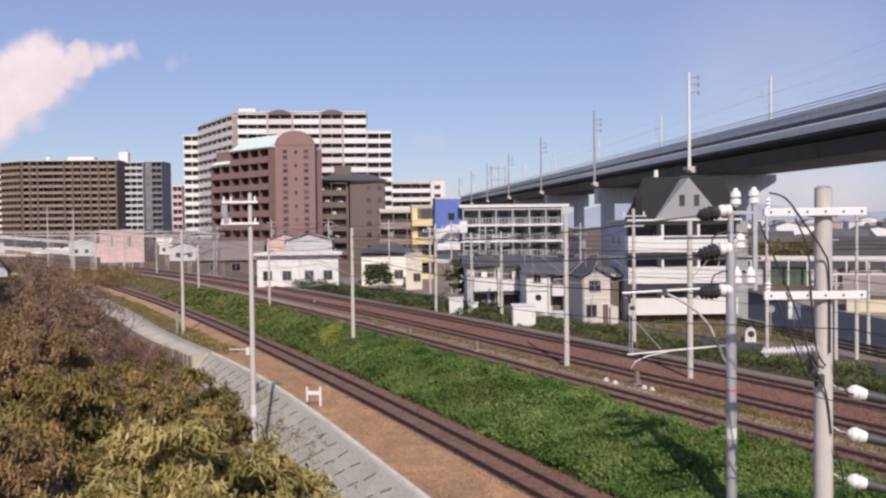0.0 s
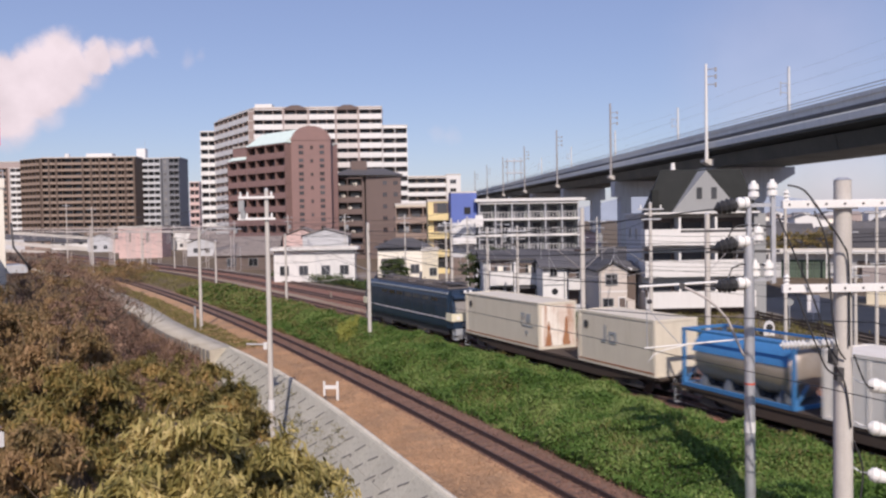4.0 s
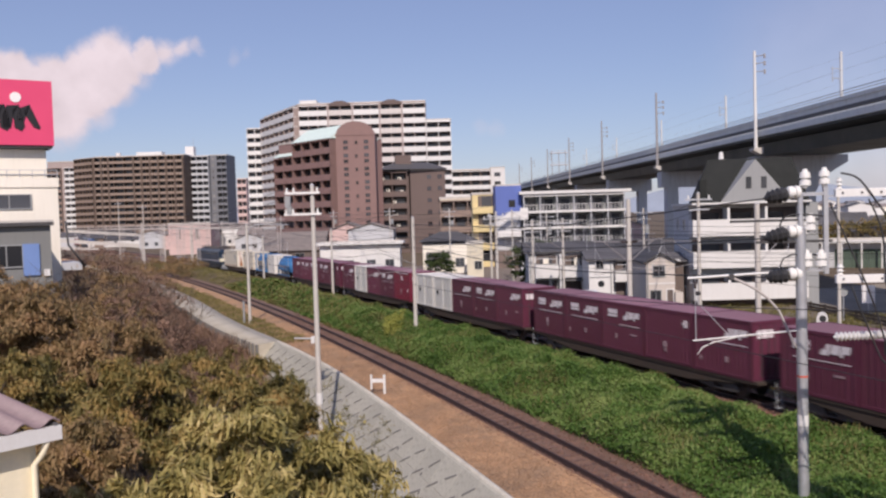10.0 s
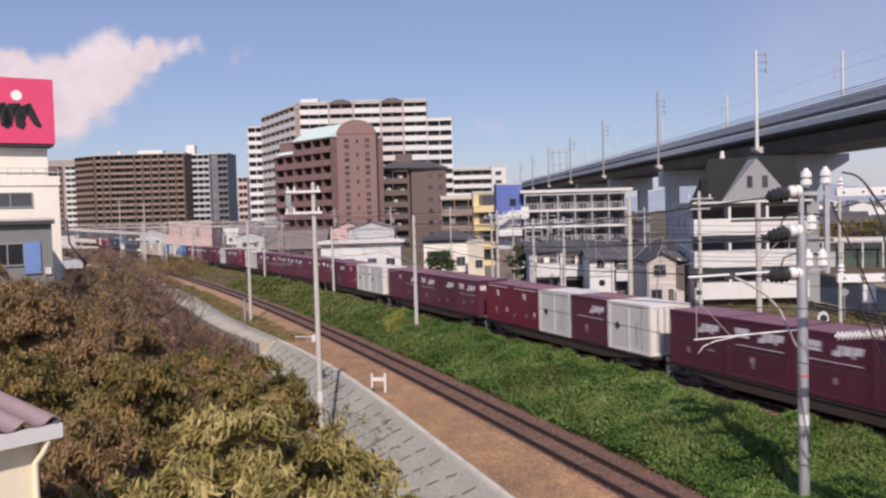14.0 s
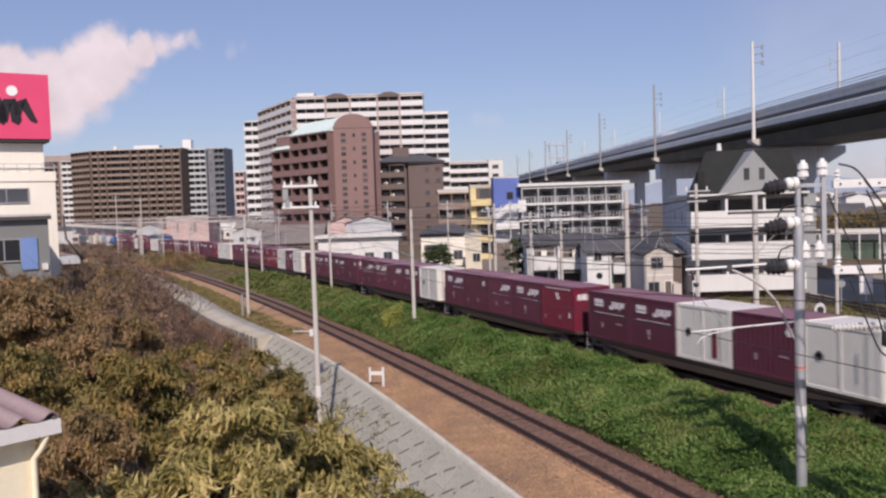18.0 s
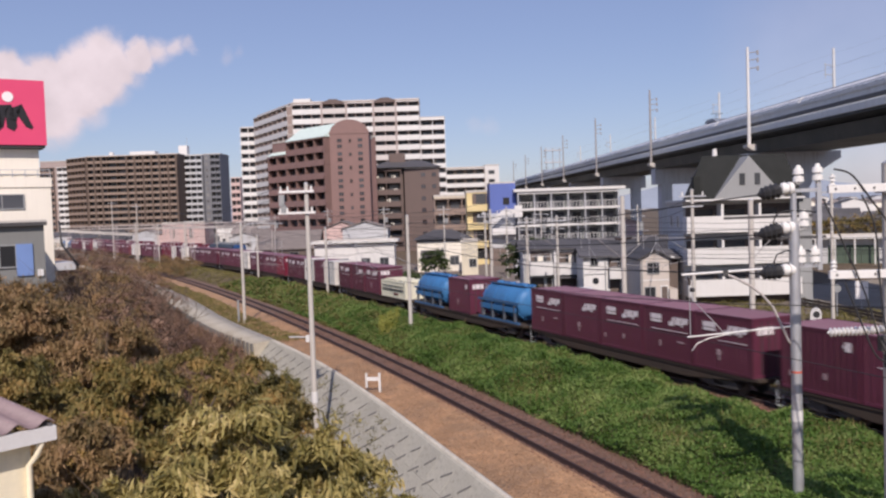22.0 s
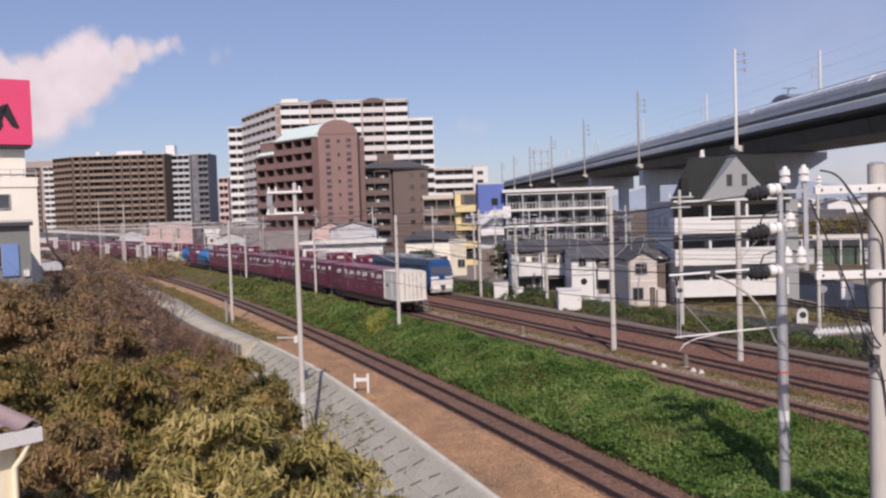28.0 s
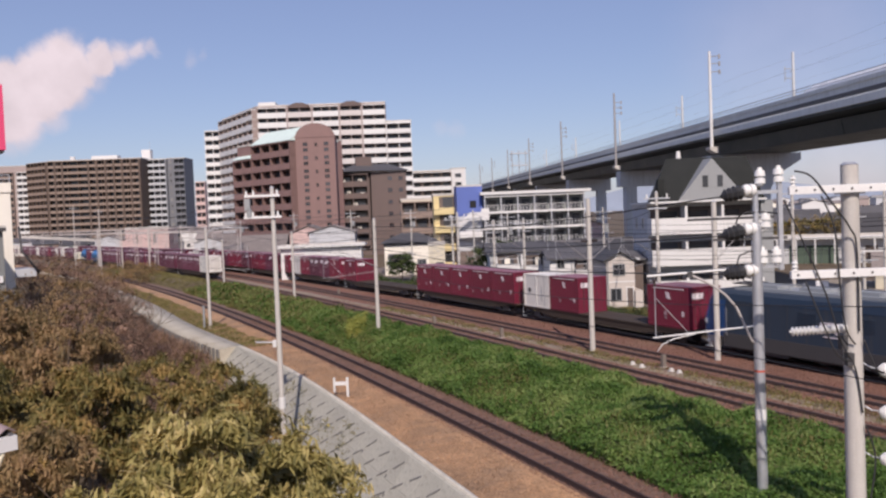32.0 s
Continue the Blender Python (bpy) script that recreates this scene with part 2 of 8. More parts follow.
surf("roof_dark", (0.085, 0.082, 0.085), 0.7, 0.2, 0.8, 0.15, 15.0, rand=0.3)
surf("roof_taupe", (0.25, 0.215, 0.2), 0.8, 0.2, 0.8, 0.15, 15.0, rand=0.25)
surf("portal_pale", (0.46, 0.42, 0.40), 0.6, 0.12, 1.0, 0.05, 20.0)
surf("roof_purple", (0.26, 0.19, 0.195), 0.55, 0.15, 1.5, 0.1, 20.0, streak=0.2, dirt=(0.16, 0.12, 0.11))
# dark brown of balcony backs and openings, their shade put into the colour
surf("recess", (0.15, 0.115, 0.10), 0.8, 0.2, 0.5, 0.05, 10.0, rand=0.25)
surf("sign_pink", (0.74, 0.07, 0.17), 0.45, 0.05, 0.8, 0.02, 20.0)
surf("sign_black", (0.015, 0.013, 0.016), 0.5, 0.1, 1.0, 0.0)
surf("sign_white", (0.85, 0.83, 0.82), 0.4, 0.03, 1.0, 0.0)
surf("shutter_blue", (0.16, 0.26, 0.52), 0.6, 0.08, 2.0, 0.05, 30.0)
surf("asphalt", (0.055, 0.054, 0.055), 0.9, 0.2, 0.5, 0.3, 30.0)
surf("wine_red", (0.102, 0.024, 0.047), 0.42, 0.12, 0.9, 0.06, 20.0, rand=0.22, streak=0.35, dirt=(0.11, 0.045, 0.045))
# dusty wine, made paler because sun glare on roofs is put into it
surf("wine_dust_glare", (0.27, 0.13, 0.165), 0.7, 0.15, 0.9, 0.05, 20.0, rand=0.15, dirt=(0.2, 0.15, 0.15), dirt_amount=0.5)
surf("cream_white", (0.84, 0.79, 0.69), 0.7, 0.05, 0.5, 0.04, 20.0, streak=0.2, dirt=(0.6, 0.54, 0.44))
surf("wine_bright", (0.15, 0.016, 0.036), 0.4, 0.1, 0.9, 0.05, 20.0, rand=0.15, streak=0.25, dirt=(0.15, 0.04, 0.045))
surf("container_white", (0.74, 0.71, 0.66), 0.5, 0.07, 0.9, 0.05, 20.0, rand=0.06, streak=0.15, dirt=(0.46, 0.40, 0.32), dirt_amount=0.45)
surf("container_cream", (0.66, 0.60, 0.49), 0.5, 0.07, 0.9, 0.05, 20.0, streak=0.35, dirt=(0.42, 0.34, 0.25))
surf("mark_white", (0.72, 0.66, 0.68), 0.5, 0.1, 2.0, 0.0)
surf("mark_faded", (0.36, 0.25, 0.27), 0.6, 0.25, 3.0, 0.0)
surf("rust", (0.30, 0.115, 0.045), 0.9, 0.35, 2.0, 0.2, 20.0, dirt=(0.55, 0.38, 0.24), dirt_amount=0.5)
surf("mark_dark", (0.05, 0.05, 0.055), 0.5, 0.1, 2.0, 0.0)
surf("mark_green", (0.05, 0.36, 0.33), 0.5, 0.1, 2.0, 0.0)
surf("tank_blue", (0.045, 0.19, 0.42), 0.5, 0.15, 1.0, 0.05, 20.0, spec=0.3, streak=0.5, dirt=(0.05, 0.11, 0.22), dirt_amount=0.4)
surf("tank_blue_low", (0.045, 0.13, 0.27), 0.6, 0.2, 1.0, 0.05, 20.0, spec=0.3, dirt=(0.06, 0.07, 0.09), dirt_amount=0.5)
surf("tank_steel", (0.42, 0.36, 0.30), 0.4, 0.15, 1.0, 0.05, 20.0, metal=0.5)
surf("tank_cream", (0.72, 0.70, 0.56), 0.5, 0.1, 1.0, 0.04, 20.0, streak=0.3, dirt=(0.42, 0.38, 0.25))
surf("roof_brown", (0.13, 0.112, 0.105), 0.7, 0.2, 1.0, 0.1, 20.0)
surf("rusty_white", (0.80, 0.74, 0.66), 0.7, 0.08, 0.6, 0.05, 20.0, streak=0.95, dirt=(0.36, 0.15, 0.06), dirt_amount=0.7)
surf("loco_navy", (0.017, 0.034, 0.062), 0.35, 0.08, 0.7, 0.02, 20.0, streak=0.25, dirt=(0.05, 0.06, 0.09))
surf("loco_blue", (0.016, 0.066, 0.2), 0.35, 0.08, 0.7, 0.02, 20.0)
surf("loco_slate", (0.036, 0.052, 0.078), 0.6, 0.1, 0.7, 0.02, 20.0, spec=0.25, streak=0.2, dirt=(0.07, 0.065, 0.06))
surf("loco_grey", (0.30, 0.32, 0.34), 0.5, 0.1, 0.7, 0.03, 20.0)
surf("loco_cream", (0.74, 0.69, 0.52), 0.45, 0.06, 0.7, 0.02, 20.0)
surf("bark", (0.11, 0.085, 0.065), 0.95, 0.3, 6.0, 0.6, 40.0)
surf("crossarm_white", (0.74, 0.73, 0.71), 0.55, 0.08, 2.0, 0.05, 30.0)
surf("band_red", (0.55, 0.12, 0.08), 0.6, 0.1, 3.0, 0.0)
# dark brown of the added planks that stand for a shadow strip
surf("shadow_strip_brown", (0.085, 0.065, 0.05), 0.85, 0.25, 2.0, 0.2, 30.0, rand=0.25)
surf("tail_red", (0.4, 0.02, 0.02), 0.3, 0.05, 2.0, 0.0, 30.0)
surf("road_pale", (0.31, 0.265, 0.21), 0.9, 0.12, 0.5, 0.1, 20.0, dirt_amount=0.3)
# the blue of the air in between is put into the ridge's colour
surf("hazy_hill", (0.25, 0.29, 0.36), 1.0, 0.15, 0.01, 0.0, 0.2)
surf("green_sheet", (0.085, 0.125, 0.095), 0.7, 0.15, 0.8, 0.05, 12.0, rand=0.2)
leafy("twig_brown", (0.10, 0.062, 0.045), (0.23, 0.14, 0.1), (0.4, 0.26, 0.18))
leafy("leaf_olive", (0.11, 0.105, 0.03), (0.36, 0.30, 0.105), (0.64, 0.5, 0.23))
leafy("leaf_brown", (0.11, 0.088, 0.038), (0.265, 0.178, 0.082), (0.42, 0.265, 0.14))
leafy("leaf_dark", (0.078, 0.08, 0.026), (0.215, 0.172, 0.056), (0.43, 0.275, 0.1))
leafy("leaf_grass", (0.048, 0.1, 0.019), (0.126, 0.228, 0.048), (0.305, 0.37, 0.124), 0.6, 0.38, 0.42)
leafy("leaf_yellow", (0.2, 0.215, 0.04), (0.31, 0.32, 0.07), (0.4, 0.39, 0.1))
leafy("leaf_weed", (0.09, 0.09, 0.03), (0.19, 0.17, 0.055), (0.32, 0.26, 0.11))
leafy("leaf_green", (0.025, 0.045, 0.015), (0.065, 0.10, 0.032), (0.14, 0.17, 0.06))


def glass(name, rgb, rough=0.06):
    m = bpy.data.materials.new(name)
    m.use_nodes = True
    b = m.node_tree.nodes["Principled BSDF"]
    t = m.node_tree
    o = node(t, "ShaderNodeObjectInfo").outputs["Random"]
    k = node(t, "ShaderNodeMapRange", {"Value": o, 3: 0.4, 4: 1.9}).outputs[0]
    col = node(t, "ShaderNodeVectorMath", {0: rgb, "Scale": k}, operation="SCALE").outputs[0]
    t.links.new(col, b.inputs["Base Color"])
    b.inputs["Roughness"].default_value = rough
    b.inputs["Specular IOR Level"].default_value = 0.4
    MATS[name] = m


glass("glass_dark", (0.045, 0.048, 0.055))
glass("glass_curtain", (0.16, 0.15, 0.14), 0.15)

# ---- mesh helpers ----
class Geo:
    """Vertices and faces of one mesh, gathered piece by piece."""

    def __init__(self):
        self.v, self.f, self.s = [], [], []

    def add(self, verts, faces, smooth=False):
        n = len(self.v)
        self.v += [tuple(p) for p in verts]
        self.f += [tuple(i + n for i in q) for q in faces]
        self.s += [smooth] * len(faces)
        return self

    def box(self, x0, x1, y0, y1, z0, z1, bevel=0.0):
        if bevel:
            b = bevel
            ring = [(x0 + b, y0), (x1 - b, y0), (x1, y0 + b), (x1, y1 - b), (x1 - b, y1), (x0 + b, y1), (x0, y1 - b), (x0, y0 + b)]
            inner = [(x0 + b, y0 + b), (x1 - b, y0 + b), (x1 - b, y0 + b), (x1 - b, y1 - b), (x1 - b, y1 - b), (x0 + b, y1 - b), (x0 + b, y1 - b), (x0 + b, y0 + b)]
            vs = [(x, y, z0) for x, y in ring] + [(x, y, z1 - b) for x, y in ring] + [(x0 + b, y0 + b, z1), (x1 - b, y0 + b, z1), (x1 - b, y1 - b, z1), (x0 + b, y1 - b, z1)]
            fs = [(i, (i + 1) % 8, 8 + (i + 1) % 8, 8 + i) for i in range(8)] + [tuple(range(7, -1, -1)), (16, 17, 18, 19)]
            fs += [(8, 9, 17, 16), (9, 10, 17), (10, 11, 18, 17), (11, 12, 18), (12, 13, 19, 18), (13, 14, 19), (14, 15, 16, 19), (15, 8, 16)]
            return self.add(vs, fs)
        vs = [(x0, y0, z0), (x1, y0, z0), (x1, y1, z0), (x0, y1, z0), (x0, y0, z1), (x1, y0, z1), (x1, y1, z1), (x0, y1, z1)]
        return self.add(vs, [(3, 2, 1, 0), (4, 5, 6, 7), (0, 1, 5, 4), (1, 2, 6, 5), (2, 3, 7, 6), (3, 0, 4, 7)])

    def tube(self, p, q, r0, r1=None, n=8, caps=True):
        p, q = Vector(p), Vector(q)
        r1 = r0 if r1 is None else r1
        d = (q - p).normalized()
        a = d.orthogonal().normalized()
        b = d.cross(a)
        vs = [p + (a * math.cos(k * math.tau / n) + b * math.sin(k * math.tau / n)) * r0 for k in range(n)]
        vs += [q + (a * math.cos(k * math.tau / n) + b * math.sin(k * math.tau / n)) * r1 for k in range(n)]
        self.add(vs, [(k, (k + 1) % n, n + (k + 1) % n, n + k) for k in range(n)], True)
        if caps:
            self.add(vs, [tuple(range(n - 1, -1, -1)), tuple(range(n, 2 * n))])
        return self

    def path(self, pts, r, n=6):
        P = [Vector(p) for p in pts]
        vs, m = [], len(P)
        side = None
        for i, p in enumerate(P):
            d = (P[min(i + 1, m - 1)] - P[max(i - 1, 0)]).normalized()
            side = d.orthogonal().normalized() if side is None else (side - d * side.dot(d)).normalized()
            up = d.cross(side)
            vs += [p + (side * math.cos(k * math.tau / n) + up * math.sin(k * math.tau / n)) * r for k in range(n)]
        fs = [(i * n + k, i * n + (k + 1) % n, (i + 1) * n + (k + 1) % n, (i + 1) * n + k) for i in range(m - 1) for k in range(n)]
        return self.add(vs, fs + [tuple(range(n - 1, -1, -1)), tuple(range((m - 1) * n, m * n))], True)

    def prism(self, outline, axis, a, b):
        """A closed outline swept along an axis from a to b. axis x: outline is (y, z); y: (x, z); z: (x, y)."""
        n = len(outline)
        put = {"x": lambda u, w, c: (c, u, w), "y": lambda u, w, c: (u, c, w), "z": lambda u, w, c: (u, w, c)}[axis]
        vs = [put(u, w, a) for u, w in outline] + [put(u, w, b) for u, w in outline]
        return self.add(vs, [(k, (k + 1) % n, n + (k + 1) % n, n + k) for k in range(n)] + [tuple(range(n - 1, -1, -1)), tuple(range(n, 2 * n))])

    def mesh(self, name, mat):
        me = bpy.data.meshes.new(name)
        me.from_pydata(self.v, [], self.f)
        me.polygons.foreach_set("use_smooth", self.s)
        me.materials.append(MATS[mat])
        bm = bmesh.new()
        bm.from_mesh(me)
        bmesh.ops.recalc_face_normals(bm, faces=bm.faces)
        bm.to_mesh(me)
        bm.free()
        me.update()
        return me


def part(name, geo, mat, parent, label="", m=None):
    """One mesh object under a thing or a part."""
    ob = new(name, geo if isinstance(geo, bpy.types.Mesh) else geo.mesh(name, mat))
    ob.parent = parent
    if m is not None:
        ob.matrix_basis = m
    if label:
        tagged(ob, label)
    return ob


def thing(name, label, category, m=None, group="", kind="", geo=None, mat=None):
    ob = new(name, geo.mesh(name, mat) if geo else None)
    if m is not None:
        ob.matrix_basis = m
    return tagged(ob, label, category, group, kind)


def heading(x0, y0, x1, y1, z=0.0):
    """The pose at the first point, its x axis towards the second."""
    return pose(x0, y0, z, 0, 0, math.degrees(math.atan2(y1 - y0, x1 - x0)))


def cloud_mesh(name, verts, faces, mat):
    me = bpy.data.meshes.new(name)
    nv, nf = len(verts), len(faces)
    k = faces.shape[1]
    me.vertices.add(nv)
    me.vertices.foreach_set("co", verts.astype(np.float32).ravel())
    me.loops.add(nf * k)
    me.loops.foreach_set("vertex_index", faces.astype(np.int32).ravel())
    me.polygons.add(nf)
    me.polygons.foreach_set("loop_start", np.arange(0, nf * k, k, dtype=np.int32))
    me.update(calc_edges=True)
    me.materials.append(MATS[mat])
    return me


def leaves(rng, centres, length, width, droop, outward=None):
    """Pointed leaves about given centres: a four-sided blade each, folded a little."""
    n = len(centres)
    yaw = rng.uniform(0, math.tau, n)
    if outward is not None:
        yaw = np.arctan2(outward[:, 1], outward[:, 0]) + rng.normal(0, 1.1, n)
    dip = rng.normal(droop, 0.6, n)
    L = length * rng.uniform(0.6, 1.25, n)
    W = width * rng.uniform(0.7, 1.2, n)
    d = np.stack([np.cos(yaw) * np.cos(dip), np.sin(yaw) * np.cos(dip), -np.sin(dip)], 1)
    side = np.stack([-np.sin(yaw), np.cos(yaw), rng.normal(0, 0.45, n)], 1)
    side /= np.linalg.norm(side, axis=1, keepdims=True)
    a = centres - d * (L / 2)[:, None]
    b = centres + side * (W / 2)[:, None] + np.array([0, 0, 0.1]) * W[:, None]
    c = centres + d * (L / 2)[:, None]
    e = centres - side * (W / 2)[:, None] + np.array([0, 0, 0.1]) * W[:, None]
    v = np.stack([a, b, c, e], 1).reshape(-1, 3)
    return v, np.arange(4 * n).reshape(n, 4)

# ---- the lines of the four tracks: how far to the right of the camera, at each distance along ----
def far_bend(s):
    """How far the line swings to the left on its far curve."""
    if s < 128:
        return 0.0
    return 0.0013 * (s - 128) ** 2 if s < 168 else 2.08 + 0.104 * (s - 168)


def near_track(s):
    if s < 120:
        return 15.45 - 1.9 * ((s - 58) / 58) ** 2
    return 15.45 - 1.9 * (62 / 58) ** 2 - 0.0700 * (s - 120) - far_bend(s)


def main_track(s):
    if s < 50:
        return 26.3
    if s < 105:
        return 26.3 - 5e-4 * (s - 50) ** 2
    return 26.3 - 5e-4 * 55 ** 2 - 0.055 * (s - 105) - far_bend(s)


TRACK_STEP = (0.0, 4.3, 8.6)


def coping(s):
    return near_track(s) - float(np.interp(s, (20, 27, 35, 42, 47, 52, 58, 65, 70, 76, 94), (3.86, 3.7, 3.47, 3.38, 3.42, 3.6, 3.95, 4.5, 4.75, 4.9, 4.7)))


def ledge_width(s):
    return float(np.interp(s, (57, 60, 67, 94), (1.35, 1.5, 1.8, 2.3)))


STREET = -3.6  # level of the ground beyond the retaining slope


def sweep(name, stations, profile, mat):
    """A sheet: at each distance along, points (across, z) from profile(s)."""
    g = Geo()
    rows = [[(x, s, z) for x, z in profile(s)] for s in stations]
    n = len(rows[0])
    for r in rows:
        g.v += r
    for i in range(len(rows) - 1):
        for k in range(n - 1):
            a = i * n + k
            g.f.append((a, a + 1, a + n + 1, a + n))
            g.s.append(True)
    return g


def lip(s):
    """Across position of the edge where the ground drops to the sunken road below the viaduct."""
    return float(np.interp(s, [44, 51, 60, 74, 84], [51.5, 53.5, 58.0, 60.0, 88.0]))


def sunk(s):
    return float(np.interp(s, [10, 22, 70, 80], [-0.2, SUNKEN, SUNKEN, -0.2]))


SUNKEN = -0.8  # level of the road below the viaduct


def ground_profile(s):
    c, a, b = coping(s), near_track(s), main_track(s)
    hump = 0.5 + 0.12 * math.sin(s * 0.21) + 0.08 * math.sin(s * 0.53 + 1)
    hump *= min(1.0, max(0.25, (s - 8) / 24))
    fade = 1.0 if s < 150 else max(0.0, 1 - (s - 150) / 60)
    return [(-4000, STREET), (-300, STREET), (-60, STREET), (c - 8, STREET), (c - 3.1, STREET), (c - 0.25, STREET), (c - 0.2, -0.32), (a - 1.6, -0.3), (a + 1.9, -0.3),
            (a + 2.3, -0.12), (a + 4.2, hump * fade), (b - 5.2, (hump + 0.05) * fade), (b - 2.6, 0.0), (b - 1.5, -0.32), (b + 11, -0.34), (b + 13, -0.2), (lip(s), -0.2), (lip(s) + 1.4, sunk(s)), (max(84, lip(s) + 3), sunk(s)), (98, -0.2), (300, -0.2), (4000, -0.2)]


STATIONS = [-3000, -600, -200, -80] + list(range(-40, 260, 4)) + [280, 320, 400, 520, 700, 1000, 2000, 4500]
ground = thing("ground", "brown earth ground with tracks, streets and buildings on it", "ground", kind="structure", geo=sweep("ground", STATIONS, ground_profile, "earth"), mat="earth")

NEAR = list(range(-40, 260, 3)) + list(range(260, 700, 20))
tagged(thing("soil_strip", "orange-brown gravelly soil beside the single track", "ground", kind="structure",
             geo=sweep("soil_strip", NEAR, lambda s: [(coping(s) + 0.1, -0.26), (coping(s) + 2.0, -0.18), (near_track(s) - 0.75, -0.15)], ""), mat="orange_soil"))
thing("near_track_bed", "purple-brown stone ballast under the single track", "ballast", kind="structure",
      geo=sweep("bed", NEAR, lambda s: [(near_track(s) - 1.0, -0.3), (near_track(s) - 0.8, -0.17), (near_track(s) + 1.25, -0.17), (near_track(s) + 1.8, -0.22), (near_track(s) + 2.3, -0.3)], ""), mat="track_bed")
thing("main_track_bed", "rust-brown stone ballast under three parallel tracks", "ballast", kind="structure",
      geo=sweep("bed", NEAR, lambda s: [(main_track(s) - 2.0, -0.34), (main_track(s) - 1.5, -0.17), (main_track(s) + 1.4, -0.17), (main_track(s) + 2.1, -0.27), (main_track(s) + 2.8, -0.17), (main_track(s) + 9.6, -0.17), (main_track(s) + 10.4, -0.3)], ""), mat="main_ballast")
thing("cable_trough", "pale concrete cable trough lids along the tracks", "trough", kind="structure",
      geo=sweep("trough", NEAR, lambda s: [(main_track(s) + 1.45, -0.3), (main_track(s) + 1.5, -0.15), (main_track(s) + 2.35, -0.15), (main_track(s) + 2.4, -0.3)], ""), mat="trough_brown")
thing("far_verge", "pale grey concrete verge beside the tracks", "pavement", kind="structure",
      geo=sweep("verge", NEAR, lambda s: [(main_track(s) + 10.5, -0.36), (main_track(s) + 10.52, -0.12), (main_track(s) + 10.95, -0.12), (main_track(s) + 10.97, -0.36)], ""), mat="path_grey")
thing("coping_kerb", "pale concrete kerb at the top of the retaining slope", "kerb", kind="structure",
      geo=sweep("kerb", NEAR, lambda s: [(coping(s) - 0.08, -0.4), (coping(s) - 0.08, 0.05), (coping(s) + 0.05, 0.05), (coping(s) + 0.05, -0.35)], ""), mat="kerb_concrete")


thing("lane", "grey asphalt lane beyond the tracks", "road", kind="structure",
      geo=sweep("lane", list(range(-20, 140, 4)), lambda s: [(main_track(s) + 15.2, -0.18), (main_track(s) + 19.5, -0.16)], ""), mat="asphalt")
thing("yard", "grey paved yard between the houses and the viaduct", "pavement", kind="structure",
      geo=sweep("yard", list(range(-20, 140, 4)), lambda s: [(main_track(s) + 19.6, -0.15), (lip(s) - 0.05, -0.15)], ""), mat="path_grey")
thing("sunken_road", "grey asphalt road in the hollow below the viaduct", "road", kind="structure",
      geo=sweep("road", list(range(22, 74, 4)), lambda s: [(lip(s) + 1.5, sunk(s) + 0.03), (82, sunk(s) + 0.03)], ""), mat="road_pale")

def rails_of(line, gauge, label):
    for side in (-1, 1):
        r = thing("rail", label, "rail", kind="structure", group="rails")
        pts = list(range(-40, 130, 3)) + list(range(130, 400, 10))
        for nm, prof, mat in (("web", [(-0.075, -0.18), (-0.075, -0.15), (-0.03, -0.12), (-0.03, -0.05), (0.03, -0.05), (0.03, -0.12), (0.075, -0.15), (0.075, -0.18)], "rail_rust"),
                              ("head", [(-0.042, -0.05), (-0.042, -0.004), (0.042, -0.004), (0.042, -0.05)], "rail_head" if line == "main" else "rail_rust")):
            f = near_track if line == "near" else main_track
            off = side * 0.5335 + gauge
            part(nm, sweep(nm, pts, lambda s: [(f(s) + off + x, z) for x, z in prof], mat), mat, r)


rails_of("near", 0.0, "rusty steel rail of the single track")
for step in TRACK_STEP:
    rails_of("main", step, "steel rail of the main tracks")


def sleepers():
    for f, step, lo, hi, label in ((near_track, 0.0, 8, 130, "dark wooden sleepers of the single track"),) + tuple((main_track, st, 5, 130, "weathered sleepers sunk in rusty ballast") for st in TRACK_STEP):
        g = Geo()
        s = float(lo)
        while s < hi:
            x = f(s) + step
            j = random.uniform(-0.03, 0.03)
            g.box(x - (0.7 if f is near_track else 1.05) + j, x + 1.05 + j, s - 0.11, s + 0.11, -0.25, -0.155)
            s += 0.62
        thing("sleepers", label, "sleepers", kind="stuff", geo=g, mat="sleeper_wood")


sleepers()

# ---- buildings ----
def window_mesh(w, h, name="window"):
    g = Geo()
    g.box(-w / 2, w / 2, -0.05, 0.02, 0, h)
    return g


def frame_geo(w, h, t=0.06):
    g = Geo()
    g.box(-w / 2 - t, w / 2 + t, -0.09, 0.0, -t, 0)
    g.box(-w / 2 - t, w / 2 + t, -0.09, 0.0, h, h + t)
    g.box(-w / 2 - t, -w / 2, -0.09, 0.0, 0, h)
    g.box(w / 2, w / 2 + t, -0.09, 0.0, 0, h)
    g.box(-0.025, 0.025, -0.08, 0.0, 0, h)
    return g


